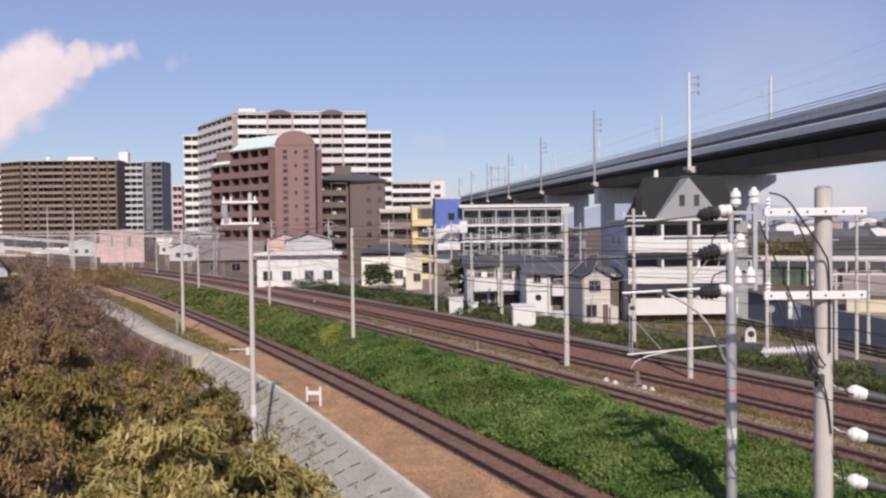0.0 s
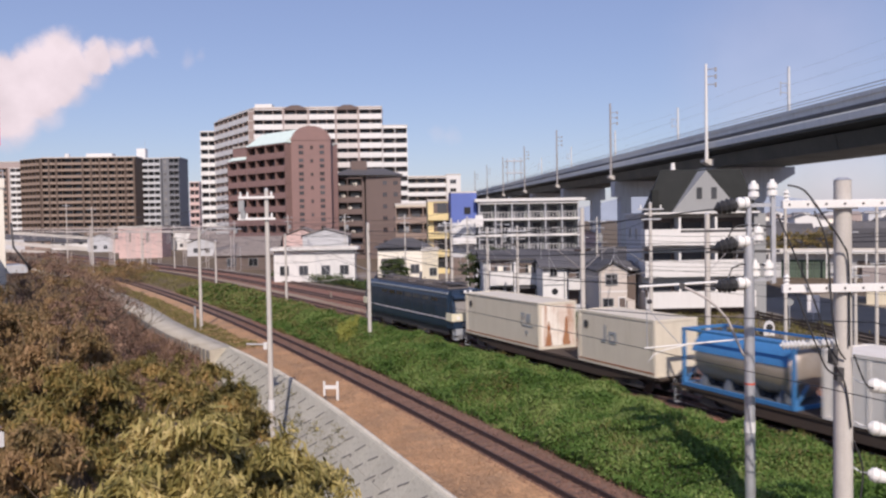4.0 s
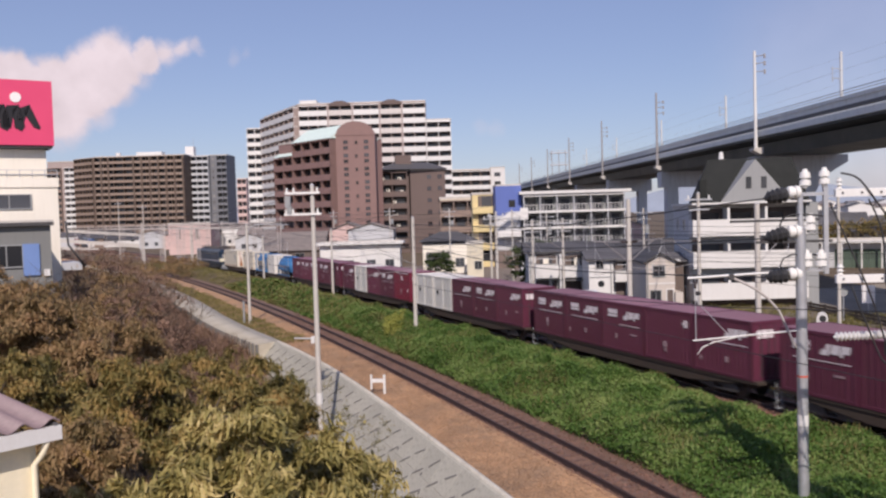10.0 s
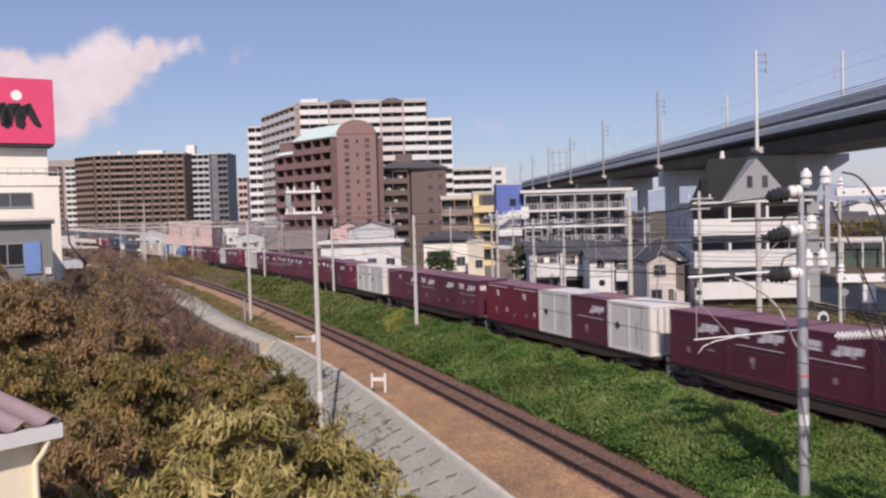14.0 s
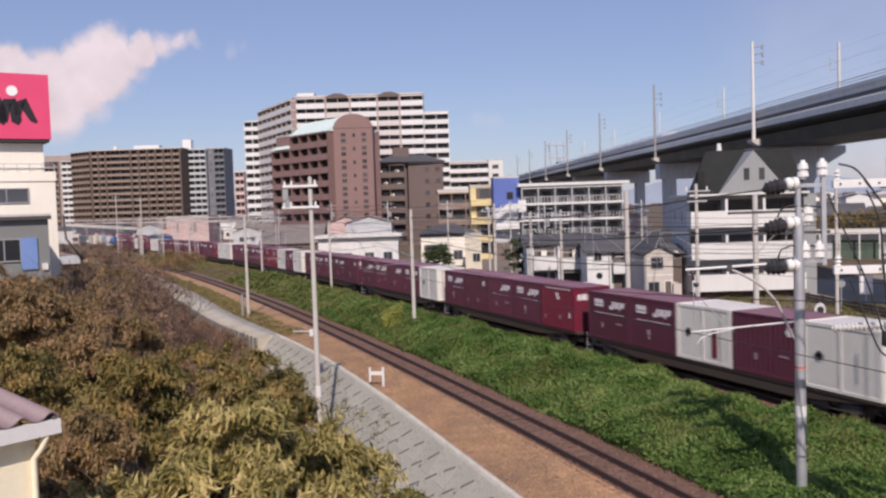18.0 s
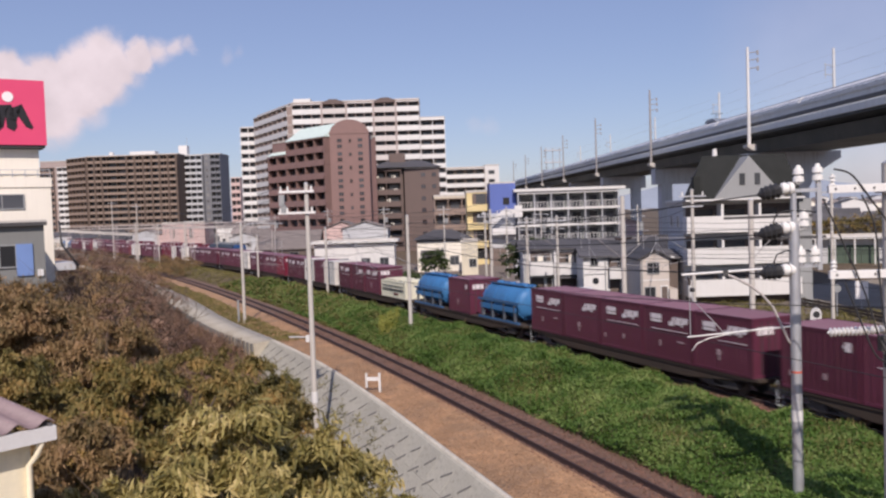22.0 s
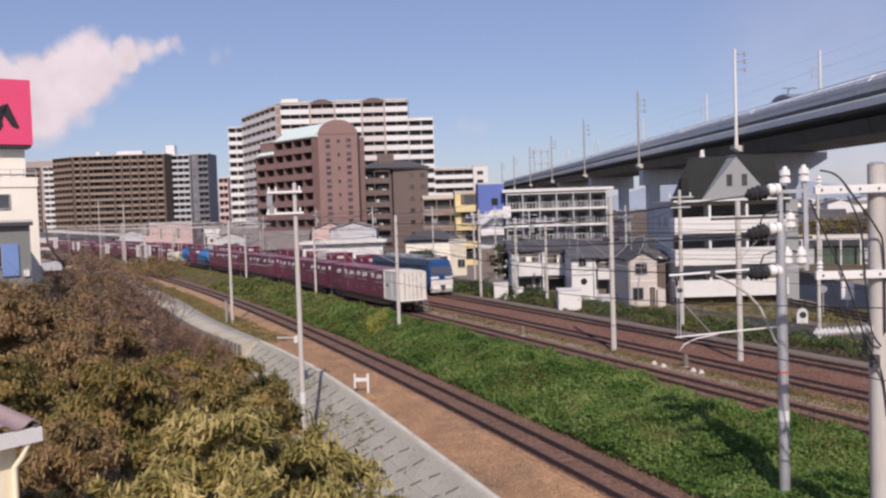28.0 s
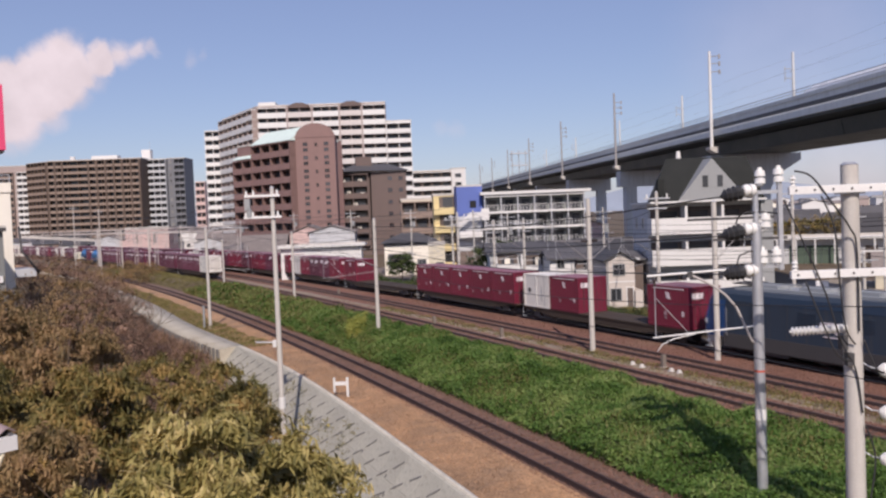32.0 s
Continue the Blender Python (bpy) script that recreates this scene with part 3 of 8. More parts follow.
def block(name, label, p0, p1, depth, floors, fh, wall, base=-0.2, top_extra=0.6, roof="concrete_light"):
    """A building whose front runs from p0 to p1: an Empty with body and roof. Local x along the front, y away from it."""
    L = math.hypot(p1[0] - p0[0], p1[1] - p0[1])
    b = thing(name, label, "building", heading(*p0, *p1, base))
    H = floors * fh + top_extra
    part("wall", Geo().box(0, L, 0, depth, 0, H), wall, b)
    g = Geo()
    g.box(-0.1, L + 0.1, -0.1, 0.15, H, H + 0.35)
    g.box(-0.1, L + 0.1, depth - 0.15, depth + 0.1, H, H + 0.35)
    g.box(-0.1, 0.15, 0.15, depth - 0.15, H, H + 0.35)
    g.box(L - 0.15, L + 0.1, 0.15, depth - 0.15, H, H + 0.35)
    g.box(0.15, L - 0.15, 0.15, depth - 0.15, H, H + 0.06)
    part("roof", g, roof, b)
    return b, L, H


def balconies(b, x0, x1, floors, fh, bays, slab, first=1, out=1.3, parapet=1.05, side=None, glassy="glass_dark", back="recess", rail=False, y=0.0, sill=0.0, divider=None):
    """Open galleries on a front: for each floor a slab with its parapet, and panes behind; partitions between the bays."""
    W = (x1 - x0) / bays
    pane = window_mesh(W * 0.62, fh * 0.72).mesh("pane", glassy)
    bal = Geo()
    bal.box(x0, x1, y - out, y, -0.18, 0.0)
    if rail:
        bal.box(x0, x1, y - out, y - out + 0.05, parapet - 0.06, parapet)
        n = int((x1 - x0) / 0.5)
        for k in range(n + 1):
            u = x0 + (x1 - x0) * k / n
            bal.box(u - 0.02, u + 0.02, y - out, y - out + 0.04, 0.0, parapet)
    else:
        bal.box(x0, x1, y - out - 0.02, y - out + 0.12, -0.25, parapet)
    balm = bal.mesh("balcony", slab)
    # back wall panel, its colour standing for the shade inside the gallery
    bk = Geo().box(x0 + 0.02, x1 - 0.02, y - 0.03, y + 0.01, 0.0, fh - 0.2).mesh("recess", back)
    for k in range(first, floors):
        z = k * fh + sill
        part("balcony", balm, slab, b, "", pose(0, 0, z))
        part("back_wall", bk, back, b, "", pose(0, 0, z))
        for i in range(bays):
            part("window", pane, glassy, b, "", pose(x0 + W * (i + 0.5), y - 0.04, z + 0.05))
    pt = Geo().box(-0.09, 0.09, y - out, y, first * fh + sill - 0.2, floors * fh + sill - 0.25).mesh("partition", divider or slab)
    for i in range(bays + 1):
        part("partition", pt, slab, b, "", pose(min(max(x0 + W * i, x0 + 0.09), x1 - 0.09), 0, 0))
    part("eave", Geo().box(x0, x1, y - out - 0.1, y, floors * fh + sill - 0.22, floors * fh + sill), slab, b)


def windows(b, spots, w, h, glassy="glass_dark", framed=None):
    """Panes on the front (x, z) of a building, each with its frame."""
    pane = window_mesh(w, h).mesh("pane", glassy)
    fr = frame_geo(w, h).mesh("frame", framed) if framed else None
    for m in spots:
        p = part("window", pane, glassy, b, "", m)
        if fr:
            part("frame", fr, framed, p)


def on_front(x, z):
    return pose(x, 0, z)


# dark-roofed white terraced houses
def house(name, label, p0, p1, depth, wall_h, ridge_h, wall, roofm, ridge="x", base=-0.2, openings=()):
    L = math.hypot(p1[0] - p0[0], p1[1] - p0[1])
    h = thing(name, label, "house", heading(*p0, *p1, base))
    if ridge == "x":
        part("wall", Geo().prism([(0, 0), (depth, 0), (depth, wall_h), (depth / 2, ridge_h - 0.12), (0, wall_h)], "x", 0, L), wall, h)
        r = Geo()
        for s0, s1 in ((-0.45, depth / 2), (depth + 0.45, depth / 2)):
            z0 = wall_h - 0.45 * (ridge_h - wall_h) / (depth / 2)
            r.prism([(s0, z0), (s1, ridge_h), (s1, ridge_h + 0.14), (s0, z0 + 0.14)], "x", -0.35, L + 0.35)
    else:
        part("wall", Geo().prism([(0, 0), (L, 0), (L, wall_h), (L / 2, ridge_h - 0.12), (0, wall_h)], "y", 0, depth), wall, h)
        r = Geo()
        for s0, s1 in ((-0.3, L / 2), (L + 0.3, L / 2)):
            z0 = wall_h - 0.3 * (ridge_h - wall_h) / (L / 2)
            r.prism([(s0, z0), (s1, ridge_h), (s1, ridge_h + 0.14), (s0, z0 + 0.14)], "y", -0.3, depth + 0.3)
    part("roof", r, roofm, h)
    for x, z, w, hh in openings:
        windows(h, [on_front(x, z)], w, hh, "glass_dark", "grey_paint")
    return h, L


def cooler(m):
    """An air-conditioner's outdoor box with its fan grille and feet."""
    a = thing("air_conditioner", "off-white outdoor air-conditioning box", "appliance", m, group="air conditioners")
    part("case", Geo().box(-0.4, 0.4, -0.3, 0.0, 0.06, 0.66, 0.015), "cream_white", a)
    part("fan_grille", Geo().tube((-0.1, -0.32, 0.36), (-0.1, -0.298, 0.36), 0.22, 0.22, 14), "steel_dark", a)
    part("foot", Geo().box(-0.36, -0.28, -0.28, -0.02, 0, 0.06), "grey_paint", a)
    part("foot", Geo().box(0.28, 0.36, -0.28, -0.02, 0, 0.06), "grey_paint", a)


def antenna(m, h=2.2):
    """A roof-top television aerial: mast, boom and cross rods."""
    a = thing("tv_antenna", "thin grey television aerial on a roof", "antenna", m, group="aerials")
    part("mast", Geo().tube((0, 0, -0.4), (0, 0, h), 0.03, 0.025, 6), "galvanised", a)
    part("boom", Geo().tube((-0.7, 0, h - 0.1), (0.7, 0, h - 0.1), 0.02, 0.02, 5), "galvanised", a)
    for k in range(5):
        x = -0.6 + 0.3 * k
        part("rod", Geo().tube((x, -0.35 + 0.04 * k, h - 0.1), (x, 0.35 - 0.04 * k, h - 0.1), 0.014, 0.014, 5), "galvanised", a)


# the tall white block at the back, in two wings and stepped ends
b, L, H = block("apartment_tower", "tall white balconied apartment block, fifteen storeys", (61.5, 264.5), (98, 249.5), 14, 15, 2.98, "purple_tile", -1)
for x0, x1, slab in ((0, 8.9, "white_paint"), (9.3, 16.6, "tower_band"), (17.0, 25.0, "white_paint"), (25.4, 32.0, "tower_band"), (32.4, L, "white_paint")):
    balconies(b, x0, x1, 15, 2.98, 3 if x1 - x0 > 7.5 else 2, slab, 1, 1.5, 1.4, divider="purple_tile")
for x in (9.1, 16.8, 25.2, 32.2):
    part("column", Geo().box(x - 0.2, x + 0.2, -1.62, 0, 0, H), "purple_tile", b)
for x in (9.3, 25.4):
    part("gable", Geo().prism([(x + 0.2, H - 0.9), (x + 6.8, H - 0.9), (x + 6.8, H - 0.2), (x + 4.6, H + 0.62), (x + 2.4, H + 0.62), (x + 0.2, H - 0.2)], "y", -1.7, 6), "dark_tile", b, "dark hipped roof piece")
part("parapet", Geo().box(0.2, 5.5, 0.2, 9, H + 0.36, H + 1.3), "white_paint", b)
b, L, H = block("apartment_wing", "lower end wing of a white apartment block", (98.1, 249.4), (105.2, 246.4), 13, 13, 2.98, "white_paint", -1)
balconies(b, 0, L, 13, 2.98, 2, "white_paint", 1, 1.5, 1.15)
b, L, H = block("apartment_wing", "side wing of a white apartment block with short balconies", (57.3, 300.5), (61.3, 266), 12, 15, 2.98, "purple_tile", -1)
balconies(b, 0, L, 15, 2.98, 7, "white_paint", 1, 1.5, 1.35, divider="purple_tile")
b, L, H = block("apartment_wing", "stepped end of a white apartment block", (52.0, 304.2), (57.1, 302), 12, 14, 2.98, "purple_tile", -1, 0.0)
balconies(b, 0, L, 14, 2.98, 2, "white_paint", 1, 1.5, 1.15)

# the red-brown tiled block with the round-topped stair tower
b, L, H = block("tiled_apartment_block", "red-brown tiled apartment block with long balconies", (41.9, 203), (49.9, 181.5), 13, 9, 2.92, "red_tile", -0.5, 0.4)
balconies(b, 8.0, L, 9, 2.92, 4, "red_tile", 1, 1.5, 1.1, divider="red_tile_dark", back="recess_shade")
balconies(b, 0, 7.9, 8, 2.92, 2, "red_tile", 1, 1.5, 1.1, divider="red_tile_dark", back="recess_shade")
part("sloping_roof", Geo().prism([(-1.7, H - 0.3), (3.0, H + 2.9), (7, H + 2.9), (12, H - 0.3)], "x", 8.0, L + 0.2), "copper_green", b, "pale green sloping metal roof")
part("lower_roof", Geo().prism([(-1.7, H - 3.1), (2.5, H - 0.8), (2.5, H - 3.1)], "x", 0, 7.9), "copper_green", b, "pale green sloping metal roof")
b, L, H = block("stair_tower", "red-brown tiled tower block with a rounded top", (50.0, 181.3), (57.9, 178.2), 12, 9, 2.92, "red_tile", -0.5, 0.6, "red_tile")
arch = [(L / 2 + L / 2 * math.cos(math.pi * k / 16), H + 3.1 * math.sin(math.pi * k / 16)) for k in range(17)]
part("rounded_top", Geo().prism(arch, "y", 0.0, 6.0), "red_tile", b)
windows(b, [on_front(x, z + 2.92 * k) for x in (2.1, 6.6) for z in (0.5, 1.75) for k in range(0, 9)], 0.95, 0.7, "glass_dark", "red_tile_dark")
windows(b, [on_front(4.4, 1.6 + 2.92 * k) for k in range(3, 9)], 0.5, 0.7, "glass_dark", "red_tile_dark")

# dark brown block with a hipped roof
b, L, H = block("brown_apartment_block", "dark brown tiled apartment block with a hipped roof", (61.9, 190.5), (69.0, 187.6), 14, 7, 2.75, "dark_tile", -0.5, 0.3)
balconies(b, 0.3, L - 0.4, 7, 2.75, 2, "dark_tile", 1, 1.4, 1.0, divider="dark_tile", back="recess_shade")
rng_c = random.Random(4)
for k in range(1, 7):
    for x in (rng_c.uniform(0.9, 3.2), rng_c.uniform(4.0, 6.4)):
        cooler(b.matrix_basis @ pose(x, -0.4, 2.75 * k + 0.45 + rng_c.uniform(0, 0.5)))
b2, L2, H2 = block("brown_apartment_block", "dark brown tiled block with small windows", (69.15, 187.0), (77.0, 184.6), 13, 7, 2.75, "dark_tile", -0.5, 0.2)
windows(b2, [on_front(x, 1.0 + 2.75 * k) for x in (4.4, 6.9) for k in range(1, 7)], 1.0, 1.0, "glass_dark", "red_tile_dark")
part("hipped_roof", Geo().add([(-8, -1.6, H2 + 0.35), (L2 + 0.6, -0.7, H2 + 0.35), (L2 + 0.6, 13, H2 + 0.35), (-8, 13, H2 + 0.35), (-3.5, 5, H2 + 2.3), (L2 - 3.5, 6, H2 + 2.3)],
                              [(0, 1, 5, 4), (1, 2, 5), (2, 3, 4, 5), (3, 0, 4), (3, 2, 1, 0)]), "roof_dark", b2, "dark hipped roof")
part("roof_house", Geo().box(-3.2, 0.6, 4, 8, H2 + 1.5, H2 + 4.0), "dark_tile", b2)

# cream block further off
b, L, H = block("cream_apartment_block", "cream balconied apartment block with pale bands", (107.0, 259.6), (121.8, 253.5), 12, 8, 2.9, "brown_pale", -0.5, 0.3)
balconies(b, 0, L, 8, 2.9, 5, "white_paint", 1, 1.5, 1.1, divider="brown_pale")
b, L, H = block("cream_apartment_block", "end bay of a cream apartment block", (121.95, 253.4), (126.3, 251.6), 11, 8, 2.9, "white_paint", -0.5, 0.8)
windows(b, [on_front(2.2, 0.9 + 2.9 * k) for k in range(8)], 2.0, 1.3)
b, L, H = block("cream_apartment_block", "low cream balconied block beside the yellow house", (60.5, 148), (70, 144), 10, 4, 2.9, "cream_paint", -0.5, 0.3)
balconies(b, 0, L, 4, 2.9, 4, "brown_pale", 1, 1.3, 1.0)

# wide brown blocks on the far side
b, L, H = block("brown_housing_block", "wide dark brown balconied housing block", (2.5, 433), (41.5, 416.6), 14, 14, 2.95, "brown_tile", -1, 0.2)
balconies(b, 0.2, L * 0.44, 14, 2.95, 4, "balcony_brown", 1, 2.0, 0.9, divider="brown_tile", back="recess_shade")
balconies(b, L * 0.44 + 0.3, L - 0.2, 14, 2.95, 8, "balcony_brown", 1, 2.0, 0.9, divider="brown_tile", back="recess_shade")
for x in [0.3, 3.6, 7.0] + [L * 0.44 + 0.2 + (L * 0.56 - 0.6) * k / 6 for k in range(7)]:
    part("column", Geo().box(x - 0.42, x + 0.42, -2.12, -1.7, 2.6, H - 0.3), "brown_tile", b)
part("roof_house", Geo().box(18, 30, 5, 10, H, H + 2.2), "white_paint", b)
part("water_tank", Geo().tube((9, 6, H), (9, 6, H + 2.2), 1.2, 1.2, 12), "white_paint", b)
b, L, H = block("brown_housing_block", "side wing of a brown housing block", (-6.0, 446), (2.3, 433.4), 13, 14, 2.95, "brown_tile", -1, 0.0)
balconies(b, 0.2, L - 0.2, 14, 2.95, 5, "balcony_brown", 1, 1.2, 1.0, divider="brown_tile", back="recess_shade")
b, L, H = block("grey_tower", "slate grey apartment tower with a white lift shaft", (54.0, 423), (61.5, 419.6), 14, 14, 2.95, "slate_tile", -1, 0.3)
balconies(b, L * 0.42, L, 14, 2.95, 2, "slate_tile", 1, 1.5, 0.9, back="recess_shade")
windows(b, [on_front(1.3, 0.9 + 2.95 * k) for k in range(1, 14)], 0.9, 1.2, "glass_curtain", "grey_paint")
b, L, H = block("white_tower", "white banded apartment tower", (43.0, 428.5), (53.8, 423.8), 12, 14, 2.95, "slate_tile", -1, 0.2)
balconies(b, 0, L * 0.97, 14, 2.95, 4, "pale_grey_paint", 1, 1.6, 0.95, back="recess_shade")
part("lift_shaft", Geo().box(-0.5, 3.6, 2, 6, H, H + 5.0), "white_paint", b)
part("antenna", Geo().tube((3.0, 4, H + 5), (3.0, 4, H + 9), 0.12, 0.05, 6), "galvanised", b)
b, L, H = block("pale_apartment_block", "pale pink and white apartment block", (-19, 463), (-6.3, 457.7), 12, 14, 2.95, "purple_tile", -1, 0.0)
balconies(b, 0, L * 0.5, 13, 2.95, 3, "brown_pale", 1, 1.2, 1.0)
balconies(b, L * 0.62, L, 13, 2.95, 2, "white_paint", 1, 1.2, 1.05)
b, L, H = block("pale_apartment_block", "slim pink apartment block far off", (53.9, 342), (57.3, 340.5), 10, 9, 2.9, "pink_paint", -1, 0.0)
balconies(b, 0, L, 9, 2.9, 2, "pink_paint", 1, 1.2, 1.0)

# pink windowless building by the far tracks
b, L, H = block("pink_building", "pale pink rendered building with few openings", (19.3, 243.3), (29.9, 239.1), 10, 2, 4.1, "pink_paint", -0.3, 0.2)
windows(b, [on_front(x, 4.4) for x in (3.0, 7.6)], 0.5, 2.6, "glass_curtain")

# white flat-roofed railway building
b, L, H = block("white_workshop", "long low white flat-roofed building", (30.8, 122.4), (41.6, 117.8), 4, 1, 4.4, "white_paint", -0.2, 0.3)
part("canopy", Geo().box(-0.6, L + 0.6, -0.8, 4.3, H - 0.1, H + 0.25), "white_paint", b)
windows(b, [on_front(x, 1.0) for x in (1.5, 4.3, 7.5, 10.2)], 1.2, 1.3, "glass_dark", "grey_paint")
b, L, H = block("cream_house", "small cream house with a dark roof edge", (44.5, 116), (51.5, 113), 7, 1, 4.2, "cream_white", -0.2, 0.2, "roof_dark")
part("hipped_roof", Geo().add([(-0.6, -0.7, H + 0.36), (L + 0.6, -0.7, H + 0.36), (L + 0.6, 7.6, H + 0.36), (-0.6, 7.6, H + 0.36), (2.5, 3.4, H + 1.7), (L - 2.5, 3.4, H + 1.7)], [(0, 1, 5, 4), (1, 2, 5), (2, 3, 4, 5), (3, 0, 4), (3, 2, 1, 0)]), "roof_dark", b, "dark hipped roof")
windows(b, [on_front(x, 1.0) for x in (2.0, 5.4)], 1.2, 1.2, "glass_dark", "grey_paint")
part("awning", Geo().prism([(-1.6, 2.6), (0.0, 3.2), (0.0, 3.0), (-1.6, 2.45)], "x", 0.5, 3.8), "roof_dark", b)
b, L, H = block("peach_shed", "pale peach rendered lineside building", (46.6, 104.9), (48.6, 104.0), 5, 1, 4.3, "cream_paint", -0.2, 0.2)
windows(b, [on_front(1.5, 1.2)], 0.9, 1.0, "glass_dark", "grey_paint")

h, L = house("wide_roof_house", "old house under a wide dark tiled roof", (29.5, 161.0), (40.0, 156.5), 10, 3.0, 6.1, "recess", "roof_taupe", openings=((3.0, 0.8, 1.6, 1.4), (7.0, 0.8, 1.6, 1.4)))
# yellow house
b, L, H = block("yellow_apartment_house", "narrow yellow apartment house with recessed balconies", (57.2, 126.0), (61.2, 124.3), 10, 4, 2.95, "yellow_paint", -0.3, 0.0)
for k in range(4):
    # flat dark panel, the recess's shade given by its colour
    part("recess", Geo().box(0.9, L - 0.3, -0.06, 0.02, 2.95 * k + 1.0, 2.95 * k + 2.75), "recess", b)
    part("balcony", Geo().box(0.0, L, -1.1, 0.0, 2.95 * k - 0.1, 2.95 * k + 1.0), "yellow_paint", b)
    part("window", window_mesh(1.6, 1.7), "glass_dark", b, "", pose(2.3, -0.07, 2.95 * k + 1.0))

# blue and white flats with open galleries
b, L, H = block("gallery_flats", "white gallery-access flats with a blue stair tower", (61.9, 117.6), (76.3, 111.7), 9, 5, 2.5, "pale_grey_paint", -1.5, 0.1)
# gallery back walls carry their shade in the colour
balconies(b, 0, L, 5, 2.5, 6, "white_paint", 1, 1.6, 1.05, rail=True, glassy="glass_dark", back="gallery_shade", divider="galvanised")
part("roof_edge", Geo().box(-0.6, L + 1.0, -2.0, 9.4, H + 0.05, H + 0.5), "white_paint", b, "thick white roof edge")
for k in (1, 2, 3, 4):
    part("gallery_edge", Geo().box(-0.5, L + 0.8, -1.75, -1.6, 2.5 * k - 0.25, 2.5 * k + 0.08), "white_paint", b)
door = Geo().box(-0.42, 0.42, -0.08, 0.02, 0, 2.0).mesh("door", "slate_tile")
for k in range(5):
    for i in range(6):
        part("door", door, "slate_tile", b, "", pose(L / 6 * (i + 0.15), -0.05, 2.5 * k + 0.05))
b, L, H = block("stair_tower", "stair tower with a bright blue upper storey", (58.2, 119.2), (61.7, 117.8), 6, 4, 2.95, "pale_grey_paint", -0.3, 1.0)
part("blue_panel", Geo().box(-0.1, L + 0.1, -0.14, 5.8, 8.3, H + 0.1), "blue_paint", b, "bright blue rendered panel")
windows(b, [pose(2.4, -0.14, 9.6)], 1.0, 1.1)
st = Geo()
st.prism([(-0.4, 6.2), (-0.4, 7.0), (1.8, 8.9), (3.6, 8.9), (3.6, 8.1), (2.0, 8.1)], "y", -1.7, -1.55)
part("stair_side", st, "white_paint", b, "white stepped stair parapet")
part("stair_landing", Geo().box(0.0, 3.6, -1.7, -0.14, 5.0, 6.0), "white_paint", b)
part("recess", Geo().box(0.1, L, -0.1, 0.0, 0.0, 2.9), "recess", b)
part("white_panel", Geo().box(3.5, 4.7, -1.8, -1.65, 7.6, 9.4), "white_paint", b)


def balcony(h, x0, x1, z0, z1, out=1.2):
    """A white solid balcony parapet with its slab and coping, and behind it sashes on a panel coloured dark for the
    recess's shade.
    """
    part("balcony", Geo().box(x0, x1, -out, 0.0, z0, z0 + 0.13).box(x0, x1, -out, -out + 0.1, z0 + 0.13, z1).box(x0, x0 + 0.1, -out + 0.1, 0, z0 + 0.13, z1).box(x1 - 0.1, x1, -out + 0.1, 0, z0 + 0.13, z1), "white_paint", h)
    part("coping", Geo().box(x0 - 0.03, x1 + 0.03, -out - 0.03, -out + 0.13, z1, z1 + 0.06), "grey_paint", h)
    part("recess", Geo().box(x0 + 0.15, x1 - 0.15, -0.03, 0.01, z0 + 0.15, z1 + 1.0), "recess", h)
    n = max(1, int((x1 - x0) / 1.9))
    for k in range(n):
        part("window", window_mesh(1.2, 1.75), "glass_dark", h, "", pose(x0 + (k + 0.5) * (x1 - x0) / n, -0.045, z0 + 0.2))
        part("curtain", Geo().box(-0.3, 0.25, -0.06, -0.05, 0.3, 1.7), "cream_white", h, "pale drawn curtain", pose(x0 + (k + 0.5) * (x1 - x0) / n - 0.25 * (k % 2), -0.045, z0 + 0.2))
    part("laundry_pole", Geo().tube((x0 + 0.2, -out + 0.35, z1 + 0.55), (x1 - 0.2, -out + 0.35, z1 + 0.5), 0.03, 0.03, 6), "galvanised", h)


h, L = house("terraced_house", "white two-storey terraced houses with dark roofs", (40.2, 75.6), (48.0, 72.0), 7, 4.55, 5.25, "white_paint", "roof_dark")
balcony(h, 0.7, 3.0, 2.0, 3.35)
balcony(h, 3.3, 6.6, 2.0, 3.15)
part("partition", Geo().box(3.08, 3.22, -1.3, 0.0, 0.0, 4.3), "white_paint", h)
part("porch_roof", Geo().prism([(-1.5, 1.75), (0.0, 2.0), (0.0, 1.9), (-1.5, 1.67)], "x", 3.4, 6.4), "roof_dark", h)
for x, w in ((0.8, 1.3), (2.4, 0.5), (3.6, 1.7), (5.6, 0.9)):
    part("opening", Geo().box(x, x + w, -0.04, 0.02, 0.0, 1.7), "recess", h)
for x in (0.3, 3.0, 6.8):
    part("downpipe", Geo().tube((x, -0.08, 0), (x, -0.08, 4.5), 0.05, 0.05, 6), "grey_paint", h)
rng_h = random.Random(8)
for q, z in ((1.4, 1.93), (5.6, 1.93)):
    cooler(pose(40.2 + 0.908 * q - 0.2, 75.6 - 0.419 * q - 0.45, z, 0, 0, -24.8))
h, L = house("terraced_house", "white house row under a long grey roof", (46.0, 78.5), (56.5, 73.0), 8, 3.9, 5.0, "pale_grey_paint", "roof_dark", openings=((1.5, 2.5, 1.1, 1.0), (5.0, 2.5, 0.9, 0.9)))
h, L = house("terraced_house", "white two-storey house end with a small round window", (42.2, 67.4), (44.2, 66.45), 6, 4.0, 4.6, "white_paint", "roof_dark", openings=((1.0, 3.2, 0.6, 0.7),))
part("round_window", Geo().tube((1.1, -0.03, 1.75), (1.1, 0.01, 1.75), 0.3, 0.3, 16), "glass_dark", h)
